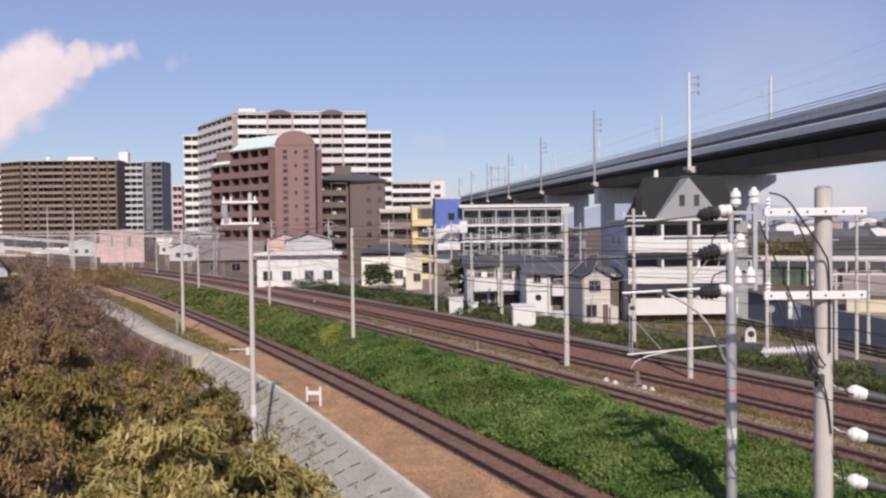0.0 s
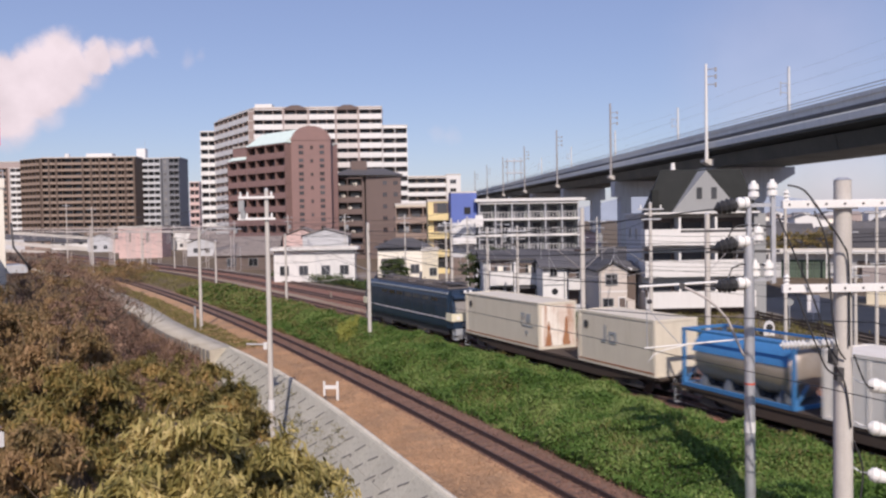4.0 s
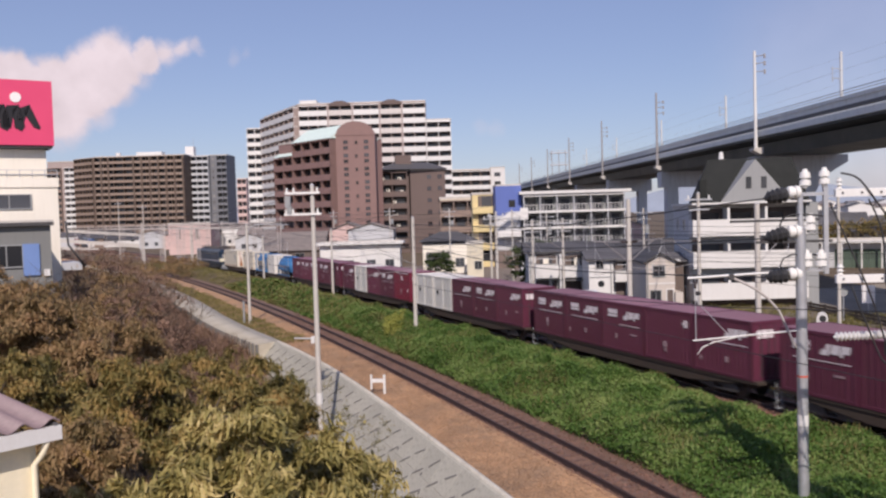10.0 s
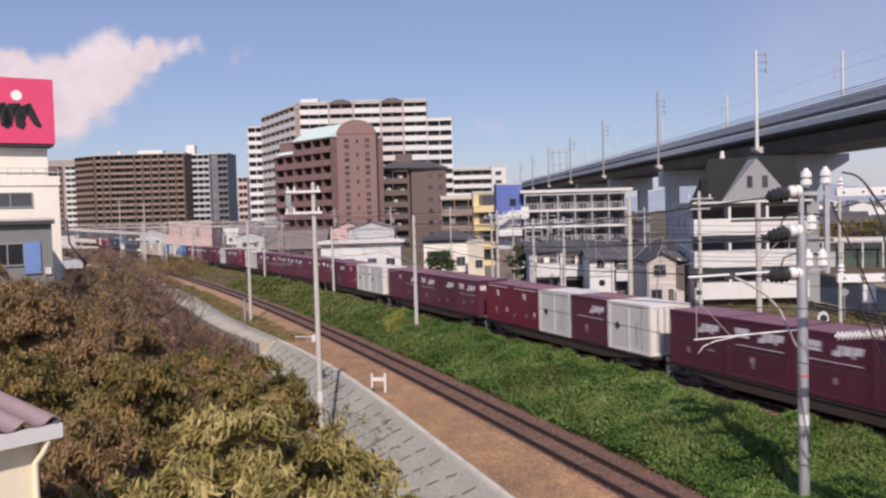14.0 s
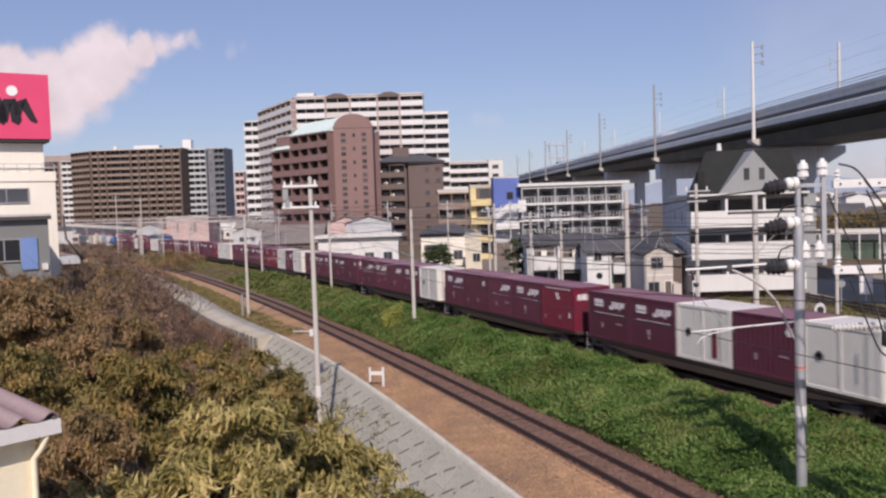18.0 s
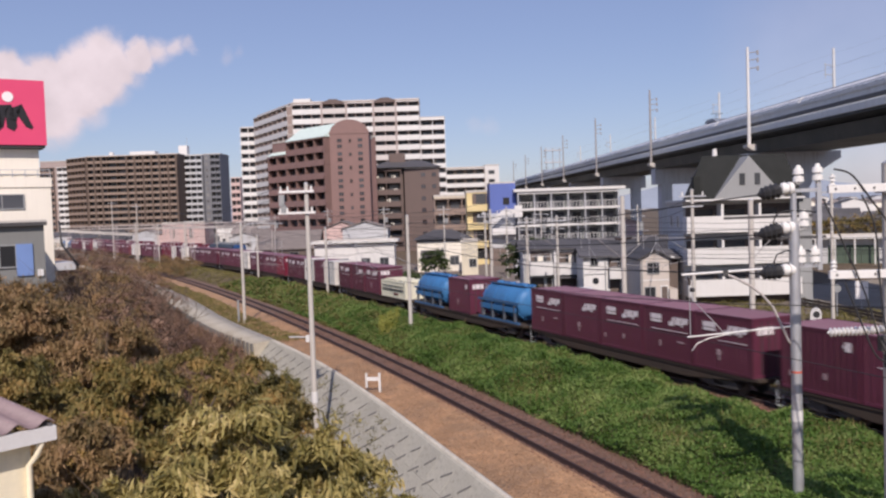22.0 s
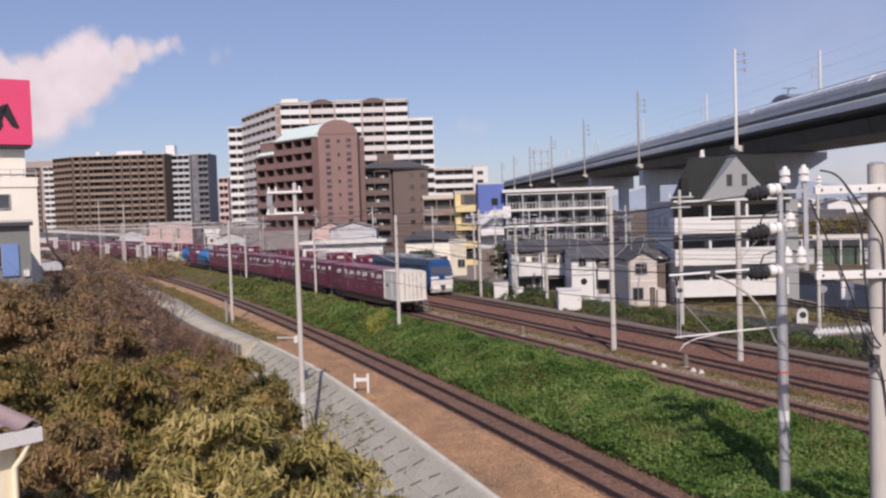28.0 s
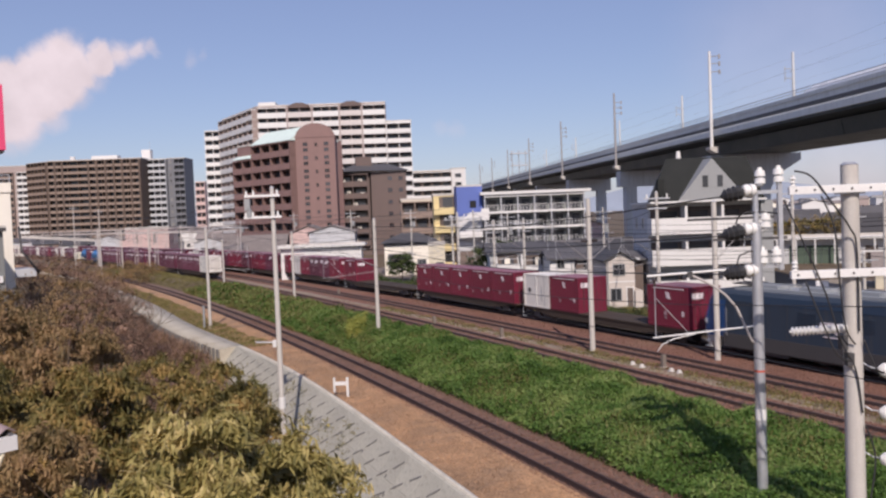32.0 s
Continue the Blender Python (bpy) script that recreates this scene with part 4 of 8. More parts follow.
part("shutter_rail", Geo().box(0.05, 2.1, -0.06, -0.005, 2.35, 2.42), "grey_paint", h)
part("downpipe", Geo().tube((2.0, -0.08, 0), (2.0, -0.08, 4.0), 0.05, 0.05, 6), "grey_paint", h)
h, L = house("terraced_house", "recessed white house with a balcony beside the gabled house", (44.5, 66.9), (47.4, 65.6), 6, 3.9, 4.7, "pale_grey_paint", "roof_dark")
balcony(h, 0.0, 3.0, 1.95, 2.95)
for x, w in ((0.2, 0.9), (1.9, 1.1)):
    part("opening", Geo().box(x, x + w, -0.04, 0.02, 0.0, 1.75), "recess", h)
part("garden_wall", Geo().box(-0.2, 3.0, -2.4, -2.25, 0.0, 0.7), "pale_grey_paint", h)
h, L = house("gabled_house", "small pale grey gabled house with an attic window", (42.83, 59.48), (45.0, 58.5), 7, 4.1, 4.75, "gable_grey", "roof_dark", "y", openings=((1.05, 2.85, 0.95, 0.85), (0.75, 0.7, 0.85, 0.95)))
part("door", Geo().box(1.7, 2.2, -0.05, 0.0, 0.0, 1.7), "recess", h)
part("door_frame", Geo().box(1.62, 1.7, -0.07, 0.0, 0.0, 1.78).box(2.2, 2.28, -0.07, 0.0, 0.0, 1.78).box(1.7, 2.2, -0.07, 0.0, 1.7, 1.78), "white_paint", h)
part("band", Geo().box(0.0, L, -0.03, -0.003, 2.2, 2.3), "white_paint", h)
part("downpipe", Geo().tube((0.1, -0.08, 0), (0.1, -0.08, 4.0), 0.05, 0.05, 6), "grey_paint", h)
part("annex", Geo().box(L - 0.1, L + 0.55, -0.5, 2.0, 0.0, 1.5), "gable_grey", h, "low side annex")
h, L = house("shed_house", "dark weathered house between white houses", (46.0, 60.4), (47.0, 59.9), 5, 4.0, 4.5, "recess", "roof_dark")
part("porch_roof", Geo().box(-0.9, 0.6, -1.2, 0.1, 4.0, 4.15), "white_paint", h)
for p0, p1, d, wh, rh, wm in (((52, 100), (60, 96), 7, 3.0, 4.4, "pale_grey_paint"), ((50, 90), (60, 85), 8, 3.0, 4.5, "cream_paint"), ((58, 86), (68, 81), 8, 3.2, 4.8, "white_paint")):
    house("town_house", "low town house with a dark tiled roof", p0, p1, d, wh, rh, wm, "roof_dark", openings=((1.5, 0.8, 1.2, 1.2), (4.2, 0.8, 1.2, 1.2)))

for x, y, z in ((43.5, 77.5, 4.95), (47.0, 75.8, 4.95), (50.5, 80.0, 4.7), (54.5, 78.2, 4.7), (45.0, 62.0, 4.4), (43.6, 69.9, 4.3), (56.0, 90.5, 4.2), (62.5, 87.0, 4.5)):
    antenna(pose(x, y, z, 0, 0, rng_h.uniform(-60, 60)), rng_h.uniform(1.4, 2.4))
# white balconied apartments with a grey mansard roof
b, L, H = block("mansard_apartments", "white balconied apartment house, three storeys", (46.9, 58.9), (55.6, 55.0), 5.5, 3, 2.92, "pale_grey_paint", -0.58, 0.0)
FH = 2.65
# flat dark panels put the shade behind the balconies into colour
part("ground_recess", Geo().box(0.2, L - 0.6, -0.05, 0.02, 0.1, 1.05), "recess", b)
for k in range(3):
    z = 0.54 + FH * k
    part("balcony", Geo().box(-0.1, L - 0.2, -1.5, 0.0, z + 0.75 - 0.15, z + 0.75).box(-0.1, L - 0.2, -1.55, -1.42, z + 0.6, z + 2.0).box(-0.1, 0.03, -1.42, 0, z + 0.75, z + 2.0), "white_paint", b)
    part("recess", Geo().box(0.2, L - 0.6, -0.05, 0.02, z + 0.8, z + 2.6 + (0.35 if k == 2 else 0.0)), "recess", b)
    for i in range(3):
        part("window", window_mesh(1.9, 1.65), "glass_dark", b, "", pose(1.5 + 2.7 * i, -0.07, z + 0.9))
    for x in (2.9, 6.0):
        part("partition", Geo().box(x - 0.1, x + 0.1, -1.4, 0, z + 2.0, z + 2.62 + (0.35 if k == 2 else 0.0)), "white_paint", b)
part("eave", Geo().box(-0.2, L + 0.1, -1.7, 5.6, H + 0.35, H + 0.5), "white_paint", b)
man = Geo().add([(-0.1, -1.5, H + 0.5), (L, -1.5, H + 0.5), (L + 0.6, 5.6, H + 0.5), (1.4, 5.6, H + 0.5), (1.9, 0.8, H + 4.2), (L - 0.6, 0.8, H + 4.2), (L - 0.6, 4.4, H + 4.2), (2.9, 4.4, H + 4.2)],
                [(0, 1, 5, 4), (1, 2, 6, 5), (2, 3, 7, 6), (3, 0, 4, 7), (4, 5, 6, 7), (3, 2, 1, 0)])
part("mansard_roof", man, "mansard_grey", b, "steep dark grey mansard roof")
dm = part("dormer", Geo().prism([(2.2, H + 0.5), (8.0, H + 0.5), (5.1, H + 4.0)], "y", -1.62, 3.0), "grey_paint", b, "grey gabled dormer")
for x in (4.5, 5.75):
    part("window", window_mesh(0.45, 0.95), "glass_dark", dm, "", pose(x, -1.62, H + 1.6))
part("dormer_window", Geo().box(0.6, 1.15, -1.25, -0.6, H + 1.0, H + 2.4), "mansard_grey", b)
part("side_wall", Geo().box(L - 0.25, L + 0.75, -1.3, 3.0, 0.0, H + 0.3), "grey_paint", b)
windows(b, [pose(0, y, z, 0, 0, -90) for y in (1.6, 3.8) for z in (1.2, 4.1, 7.0)], 0.7, 0.9, "glass_dark", "white_paint")

# low sheds and the town on the right
b, L, H = block("green_shed", "long low shed with dark green sheets and a white roof edge", (88.6, 88.3), (104.6, 69.6), 7, 1, 3.35, "pale_grey_paint", -0.2, 0.0, "concrete_light")
sheet = Geo().box(0.02, 0.98, -0.07, -0.005, 0.0, 2.45).mesh("sheet", "green_sheet")
for i in range(6):
    part("sheet", sheet, "green_sheet", b, "", pose(4.3 + i, 0, 0))
part("roof_edge", Geo().box(-0.2, L + 0.2, -1.3, -0.1, 3.3, 3.62), "white_paint", b, "white roof edge")
part("rail", Geo().box(10.6, L, -1.25, -1.15, 1.5, 1.75), "white_paint", b)
for i in range(11):
    part("post", Geo().box(-0.09, 0.09, -1.3, -1.12, 0, 3.3), "white_paint", b, "", pose(0.5 + i * (L - 1) / 10, 0, 0))
for x in (11.3, 13.6, 16.2, 19.0, 22.0):
    part("opening", Geo().box(x, x + 1.5, -0.03, 0.02, 0.2, 2.3), "recess", b)
house("low_house", "low house with a broad brown roof by the sunken road", (74.6, 58.6), (79.6, 52.4), 7, 1.9, 3.4, "cream_paint", "roof_taupe", base=SUNKEN)
for turn, r, w, wh, wm in ((46.4, 166, 9, 3.3, "white_paint"), (48.6, 158, 10, 3.2, "pale_grey_paint"), (50.9, 164, 9, 3.6, "brown_pale"), (52.6, 150, 8, 3.4, "white_paint"), (54.0, 160, 9, 3.2, "cream_paint"), (47.6, 190, 9, 4.0, "cream_paint"), (51.8, 184, 9, 4.2, "white_paint")):
    a = radians(turn)
    x, y = r * math.sin(a), r * math.cos(a)
    house("town_house", "low town house with a broad dark tiled roof", (x - w * 0.38, y + w * 0.32), (x + w * 0.38, y - w * 0.32), 8, wh, wh + 2.6, wm, "roof_dark", openings=((1.5, 0.9, 1.4, 1.2), (5.0, 0.9, 1.4, 1.2)))
rng_t = random.Random(5)
for i in range(110):  # the town to the right, beyond the viaduct
    ang = rng_t.uniform(0.66, 1.12)
    r = rng_t.uniform(220, 700) if ang < 0.98 else rng_t.uniform(200, 460)
    x, y = r * math.sin(ang), r * math.cos(ang)
    if abs(x - 40 - 0.4 * y - 6) < 15:
        continue
    w, d = rng_t.uniform(6, 12), rng_t.uniform(6, 10)
    wh = rng_t.uniform(3.0, 6.0) + max(0.0, r - 250) * 0.011
    house("town_house", "small town house with pale walls and a dark roof", (x, y), (x + w * 0.9, y - w * 0.43), d, wh, wh + rng_t.uniform(0.6, 1.8), rng_t.choice(("white_paint", "cream_paint", "pale_grey_paint", "white_paint", "purple_tile", "cream_white")), rng_t.choice(("roof_dark", "roof_taupe", "roof_taupe")),
          rng_t.choice("xy"), openings=((w * 0.25, wh - 1.9, 1.3, 1.1), (w * 0.7, wh - 1.9, 1.3, 1.1)) if r < 300 else ())
for i in range(40):  # low town along the far tracks
    y = rng_t.uniform(135, 330)
    x = main_track(y) + 13 + rng_t.uniform(2, 60)
    if any(abs(x - u) < 14 and abs(y - v) < 22 for u, v in ((46, 192), (54, 180), (68, 188), (80, 258), (22, 228), (112, 256), (65, 147), (55, 280))):
        continue
    w, d, wh = rng_t.uniform(6, 12), rng_t.uniform(6, 10), rng_t.uniform(3.0, 6.5)
    house("town_house", "far low town house with a dark roof", (x, y), (x + w * 0.92, y - w * 0.39), d, wh, wh + rng_t.uniform(0.8, 2.0), rng_t.choice(("white_paint", "cream_paint", "pale_grey_paint", "pink_paint")), "roof_taupe", rng_t.choice("xy"), openings=((w * 0.3, 1.0, 1.2, 1.2), (w * 0.7, 1.0, 1.2, 1.2)))
for i in range(30):  # and beyond the left-hand curve
    y = rng_t.uniform(360, 420)
    x = rng_t.uniform(-60, 12)
    w, d, wh = rng_t.uniform(8, 16), rng_t.uniform(7, 12), rng_t.uniform(2.6, 5.0)
    house("town_house", "far low town building", (x, y), (x + w, y - w * 0.1), d, wh, wh + rng_t.uniform(0.5, 1.5), rng_t.choice(("white_paint", "cream_paint", "pale_grey_paint", "brown_pale")), "roof_dark", "x", openings=((w * 0.3, 1.0, 1.2, 1.2), (w * 0.7, 2.0, 1.2, 1.2)))

# pale walls stepping down beside the far curve
walls = thing("platform_wall", "long pale concrete walls stepping down beside the far tracks", "wall", kind="structure")
for x0, z0, x1, z1, y, t in ((-16.0, 3.5, 27.0, -1.4, 330, 1.3), (-16.0, 0.7, 27.0, -2.6, 328, 1.0), (-8.0, 6.3, 24.0, 3.2, 334, 1.0)):
    part("wall", Geo().prism([(x0, z0), (x1, z1), (x1, z1 + t), (x0, z0 + t)], "y", y, y + 0.6), "concrete_light", walls)

# ---- the elevated railway ----
via = thing("viaduct", "concrete railway viaduct with parapets and wide girders", "viaduct", kind="structure")


def edge(s, off=0.0):
    """Near edge of the viaduct, off metres further from the camera side; the line climbs gently."""
    return Vector((39.0 + 0.4 * s + 0.928 * off, s - 0.371 * off, 0.011 * (s - 45) + 0.45))


def along(name, outline, mat, lo, hi, label=""):
    g = Geo()
    n = len(outline)
    for s in (lo, hi):
        for o, z in outline:
            p = edge(s, o)
            g.v.append((p.x, p.y, z + p.z))
    g.f += [(k, (k + 1) % n, n + (k + 1) % n, n + k) for k in range(n)] + [tuple(range(n - 1, -1, -1)), tuple(range(n, 2 * n))]
    g.s += [False] * (n + 2)
    return part(name, g, mat, via, label)


for s, n_bay in [(q, 37) for q in range(-60, 420, 37)] + [(q, 111) for q in range(421, 1300, 111)]:
    e = s + n_bay - 0.04
    along("parapet", [(0, 15.2), (0, 17.1), (0.25, 17.1), (0.25, 15.2)], "parapet_concrete", s, e)
    along("parapet_rail", [(0.04, 17.34), (0.04, 17.4), (0.12, 17.4), (0.12, 17.34)], "galvanised", s, e)
    along("parapet_rail", [(0.04, 17.58), (0.04, 17.65), (0.12, 17.65), (0.12, 17.58)], "galvanised", s, e)
    along("parapet_ledge", [(-0.22, 15.15), (-0.22, 15.75), (-0.16, 15.85), (-0.003, 15.85), (-0.003, 15.15)], "parapet_concrete", s, e)
    along("parapet_lip", [(-0.1, 16.78), (-0.1, 17.12), (-0.003, 17.12), (-0.003, 16.78)], "parapet_concrete", s, e)
    along("cable_duct", [(-0.16, 15.95), (-0.16, 16.25), (-0.003, 16.25), (-0.003, 15.95)], "concrete_dark", s, e)
    # deck underside and girder take the shade beneath them as their colour
    along("deck", [(-0.05, 14.9), (-0.05, 15.25), (11.5, 15.25), (11.5, 14.9), (9.6, 14.5), (1.9, 14.5)], "girder_shade", s, e)
    along("girder", [(1.5, 13.15), (1.2, 14.5), (10.3, 14.5), (10.0, 13.15)], "girder_shade", s, e - 0.06)
    along("far_parapet", [(11.25, 15.25), (11.25, 17.2), (11.5, 17.2), (11.5, 15.25)], "concrete_viaduct", s, e)
for s in (117, 156, 194, 232, 271, 311, 350):
    p = part("pier", Geo().box(2.2, 4.0, -1.1, 1.1, -5, 10.6).box(7.6, 9.4, -1.1, 1.1, -5, 10.6), "concrete_viaduct", via, "", Matrix.Translation(edge(s)) @ pose(0, 0, 0, 0, 0, -21.8))
    part("crossbeam", Geo().box(1.2, 10.4, -1.3, 1.3, 10.6, 13.13), "concrete_viaduct", p)
for s in (78, 36):
    p = part("pier", Geo().prism([(4.4, -5), (7.4, -5), (7.6, 9.0), (8.4, 10.6), (11.3, 12.3), (11.3, 13.13), (0.5, 13.13), (0.5, 12.3), (3.4, 10.6), (4.2, 9.0)], "y", -1.4, 1.4), "concrete_viaduct", via, "", Matrix.Translation(edge(s)) @ pose(0, 0, 0, 0, 0, -21.8))
side = [edge(s, -0.1) for s in (35, 73.3, 111.5, 152, 192, 231, 271, 311)]
for i, p in enumerate(side):
    m = thing("viaduct_mast", "tall slim catenary mast bracketed to a viaduct parapet", "mast", Matrix.Translation(p) @ pose(0, 0, -0.4, 0, 0, -21.8), group="viaduct masts")
    part("pole", Geo().tube((-0.55, 0, 14.3), (-0.55, 0, 24.9 if i < 2 else 25.8), 0.2, 0.14, 10), "white_paint" if i == 1 else "portal_grey", m)
    part("bracket", Geo().prism([(-1.0, 14.3), (0.0, 14.3), (0.0, 13.6), (-0.3, 13.6), (-1.0, 14.0)], "y", -0.7, 0.7), "concrete_light", m)
    arm = Geo()
    for z in (22.6, 23.5, 24.3):
        arm.tube((-0.5, 0, z), (0.6, 0, z + 0.1), 0.05, 0.05, 6)
        arm.tube((0.55, 0, z - 0.22), (0.55, 0, z + 0.25), 0.12, 0.12, 8)
    part("bracket_arm", arm, "portal_grey", m)
for s in (46, 78, 114, 150, 190, 230):
    m = thing("viaduct_mast", "short catenary mast behind a viaduct parapet", "mast", Matrix.Translation(edge(s, 11.3)) @ pose(0, 0, 0, 0, 0, -21.8), group="viaduct masts")
    part("pole", Geo().tube((0, 0, 15.2), (0, 0, 25.0), 0.22, 0.16, 10), "concrete_viaduct", m)
    part("bracket_arm", Geo().tube((0.1, 0, 23), (-1.1, 0, 23.1), 0.05, 0.05, 6).tube((0.1, 0, 21.9), (-1.1, 0, 22.0), 0.05, 0.05, 6).tube((-1.0, 0, 21.6), (-1.0, 0, 23.3), 0.05, 0.05, 6), "galvanised", m)
part("lamp_globe", Geo().tube((60.4, 70.6, 13.23), (60.4, 70.6, 13.98), 0.28, 0.2, 10), "white_paint", via)
gn = thing("signal_gantry", "grey steel gantry with two decks standing over a viaduct", "gantry", pose(145.2, 249, 0, 0, 0, -21.8))
for zz in (24.1, 28.1):
    part("deck", Geo().box(-2.9, 2.9, -0.6, 0.6, zz - 0.2, zz + 0.2).box(-2.9, 2.9, -0.6, -0.55, zz + 0.7, zz + 0.8), "galvanised", gn)
for x in (-2.3, 0.0, 2.3):
    part("post", Geo().tube((x, 0, 16.5), (x, 0, 29.0), 0.16, 0.16, 8), "galvanised", gn)
for o in (3.2, 7.8):
    for z in (20.4, 21.5):
        g = Geo()
        g.path([tuple(edge(s, o) + Vector((0, 0, z + (0.35 if (i % 2 == 0 and z > 21) else 0)))) for i, s in enumerate(range(-40, 380, 19))], 0.005, 4)
        thing("overhead_wire", "thin overhead wire above a viaduct", "wire", geo=g, mat="wire_black")
# distant ridge, its aerial haze put into the blue colour
hazy_hill = Geo()
n = 60
for i in range(n + 1):
    a = -0.9 + 2.6 * i / n
    r = 3600
    z = 60 + 45 * math.sin(i * 0.37) + 30 * math.sin(i * 0.83 + 2)
    hazy_hill.v += [(r * math.sin(a), r * math.cos(a), -5), (r * 1.02 * math.sin(a), r * 1.02 * math.cos(a), max(30, z))]
hazy_hill.f = [(2 * i, 2 * i + 2, 2 * i + 3, 2 * i + 1) for i in range(n)]
hazy_hill.s = [True] * n
thing("backdrop", "low ridge on the horizon, coloured blue for haze", "hills", kind="structure", geo=hazy_hill, mat="hazy_hill")

# ---- left of the tracks: retaining slope, fence, houses ----
def slope_panel():
    g = Geo()
    g.box(0.003, 1.597, 0.003, 1.117, -0.06, 0.0, 0.005)
    return g


slope = thing("retaining_slope", "grey concrete block revetment falling from the tracks", "slope", kind="structure")
part("backing", sweep("backing", list(range(0, 61, 3)), lambda s: [(coping(s) - 0.07, -0.02), (coping(s) - 0.22, -0.01), (coping(s) - 3.15, STREET - 0.05)], ""), "slope_concrete", slope)
pm = slope_panel().mesh("concrete_block", "slope_concrete")
lean = math.atan2(3.6, 2.93)
for i in range(28):
    s = 14 + i * 1.6
    for k in range(4):
        c0, c1 = coping(s), coping(s + 1.6)
        turn = math.degrees(math.atan2(-(c1 - c0), 1.6))
        m = pose(c0 - 0.22, s, 0.02, 0, 0, turn) @ pose(0, 0, 0, 0, -math.degrees(lean), 0) @ pose(0, 0, 0, 0, 0, 90) @ pose(0, 0.02 + 1.12 * k, 0.05, 0, 0, 0)
        ob = part("concrete_block", pm, "slope_concrete", slope, "", m)

slot = Geo().box(-0.33, 0.33, -0.035, 0.035, -0.01, 0.014).mesh("weep_slot", "concrete_dark")
hole = Geo().tube((0, 0, -0.01), (0, 0, 0.014), 0.065, 0.06, 10).mesh("weep_hole", "concrete_dark")
for i in range(28):
    s = 14 + i * 1.6
    for k in range(7):
        c0, c1 = coping(s), coping(s + 1.6)
        turn = math.degrees(math.atan2(-(c1 - c0), 1.6))
        m = pose(c0 - 0.22, s, 0.02, 0, 0, turn) @ pose(0, 0, 0, 0, -math.degrees(lean), 0) @ pose(0, 0, 0, 0, 0, 90) @ pose(0.4 + 0.8 * (k % 2) + 0.1 * math.sin(i * 7.1 + k), 0.5 + 0.58 * k, 0.052, 0, 0, 36 + 5 * math.sin(i * 3.3 + k * 2))
        part("weep_slot", slot, "concrete_dark", slope, "", m)
        if (i + k) % 2 == 0 and k < 6:
            part("weep_hole", hole, "concrete_dark", slope, "", m @ pose(0.62 + 0.1 * math.sin(i + k), 0.12, 0))
ledge = thing("retaining_ledge", "pale concrete ledge with a slatted dark face", "wall", kind="structure")
part("ledge_top", sweep("shelf", list(range(58, 135, 3)), lambda s: [(coping(s) - ledge_width(s), STREET), (coping(s) - ledge_width(s), -0.09), (coping(s) + 0.06, 0.06), (coping(s) + 0.06, STREET)], ""), "ledge_concrete", ledge)
part("ledge_end", Geo().prism([(coping(58) - 1.4, STREET), (coping(58) - 0.2, STREET), (coping(58) - 0.2, 0.03), (coping(58) - 1.4, -0.09)], "y", 57.88, 57.99), "ledge_concrete", ledge)
slat = Geo().box(-0.06, 0.06, -0.2, 0.2, 0, 0.85).mesh("slat", "concrete_dark")
for i in range(60):
    s = 58.2 + i * 0.85
    part("slat", slat, "concrete_dark", ledge, "", pose(coping(s) - ledge_width(s) - 0.07, s, -0.98))
def bank_top(s):
    return -0.75 if s > 62 else max(-3.4, -0.75 - 0.17 * (62 - s))


def bank_level(x, s):
    """Height of the bank at x metres across and s along."""
    c = coping(s)
    return float(np.interp(x, (c - 13, c - 8.5, c - 4.8, c - ledge_width(s)), (STREET, bank_top(s) - 1.2, bank_top(s) - 0.4, bank_top(s))))


thing("dirt_bank", "brown dirt bank below the ledge", "ground", kind="structure",
      geo=sweep("bank", list(range(46, 150, 4)), lambda s: [(coping(s) - ledge_width(s) + 0.02, bank_top(s)), (coping(s) - 4.8, bank_top(s) - 0.4), (coping(s) - 8.5, bank_top(s) - 1.2), (coping(s) - 13, STREET + 0.02)], ""), mat="bank_soil")
marker = thing("white_marker", "small white H-shaped trackside marker", "marker", pose(12.4, 38.9, -0.24, 0, 0, -30))
part("post", Geo().box(-0.36, -0.27, -0.04, 0.04, 0.25, 0.95), "white_paint", marker)
part("post", Geo().box(0.27, 0.38, -0.04, 0.04, -0.05, 0.95), "white_paint", marker)
part("board", Geo().box(-0.27, 0.27, -0.04, 0.04, 0.58, 0.75), "white_paint", marker)

# cream house with the wavy sheet roof, close by; the eaves corner is its origin
h = thing("cream_house", "cream rendered house with a purple-brown wavy sheet roof", "house", heading(-0.42, 9.87, -8.17, 5.87))
h.location.z = 0.0
ROOF_Z = 6.2
g = Geo()
waves = []
for i in range(100):
    waves.append((0.3 * i / 10 - 0.02, 0.045 * math.sin(i * math.tau / 10) * (1 if math.sin(i * math.tau / 10) > 0 else 0.6)))
vs = []
for x, dz in waves:
    vs += [(x, 0.0, ROOF_Z + dz), (x, -4.5, ROOF_Z + 0.36 + dz), (x, 0.0, ROOF_Z - 0.02 + dz), (x, -4.5, ROOF_Z + 0.34 + dz)]
fs = []
for i in range(len(waves) - 1):
    a = 4 * i
    fs += [(a, a + 4, a + 5, a + 1), (a + 2, a + 3, a + 7, a + 6), (a, a + 2, a + 6, a + 4)]
part("roof_sheet", g.add(vs, fs, True), "roof_purple", h, "purple-brown wavy roof sheet")
part("verge_board", Geo().prism([(0.0, ROOF_Z - 0.1), (-4.5, ROOF_Z + 0.26), (-4.5, ROOF_Z + 0.34), (0.0, ROOF_Z - 0.02)], "x", 0.0, 0.04), "roof_dark", h)
part("fascia", Geo().box(-0.03, 8.6, -0.05, 0.02, ROOF_Z - 0.2, ROOF_Z - 0.05), "white_paint", h, "white eaves board")
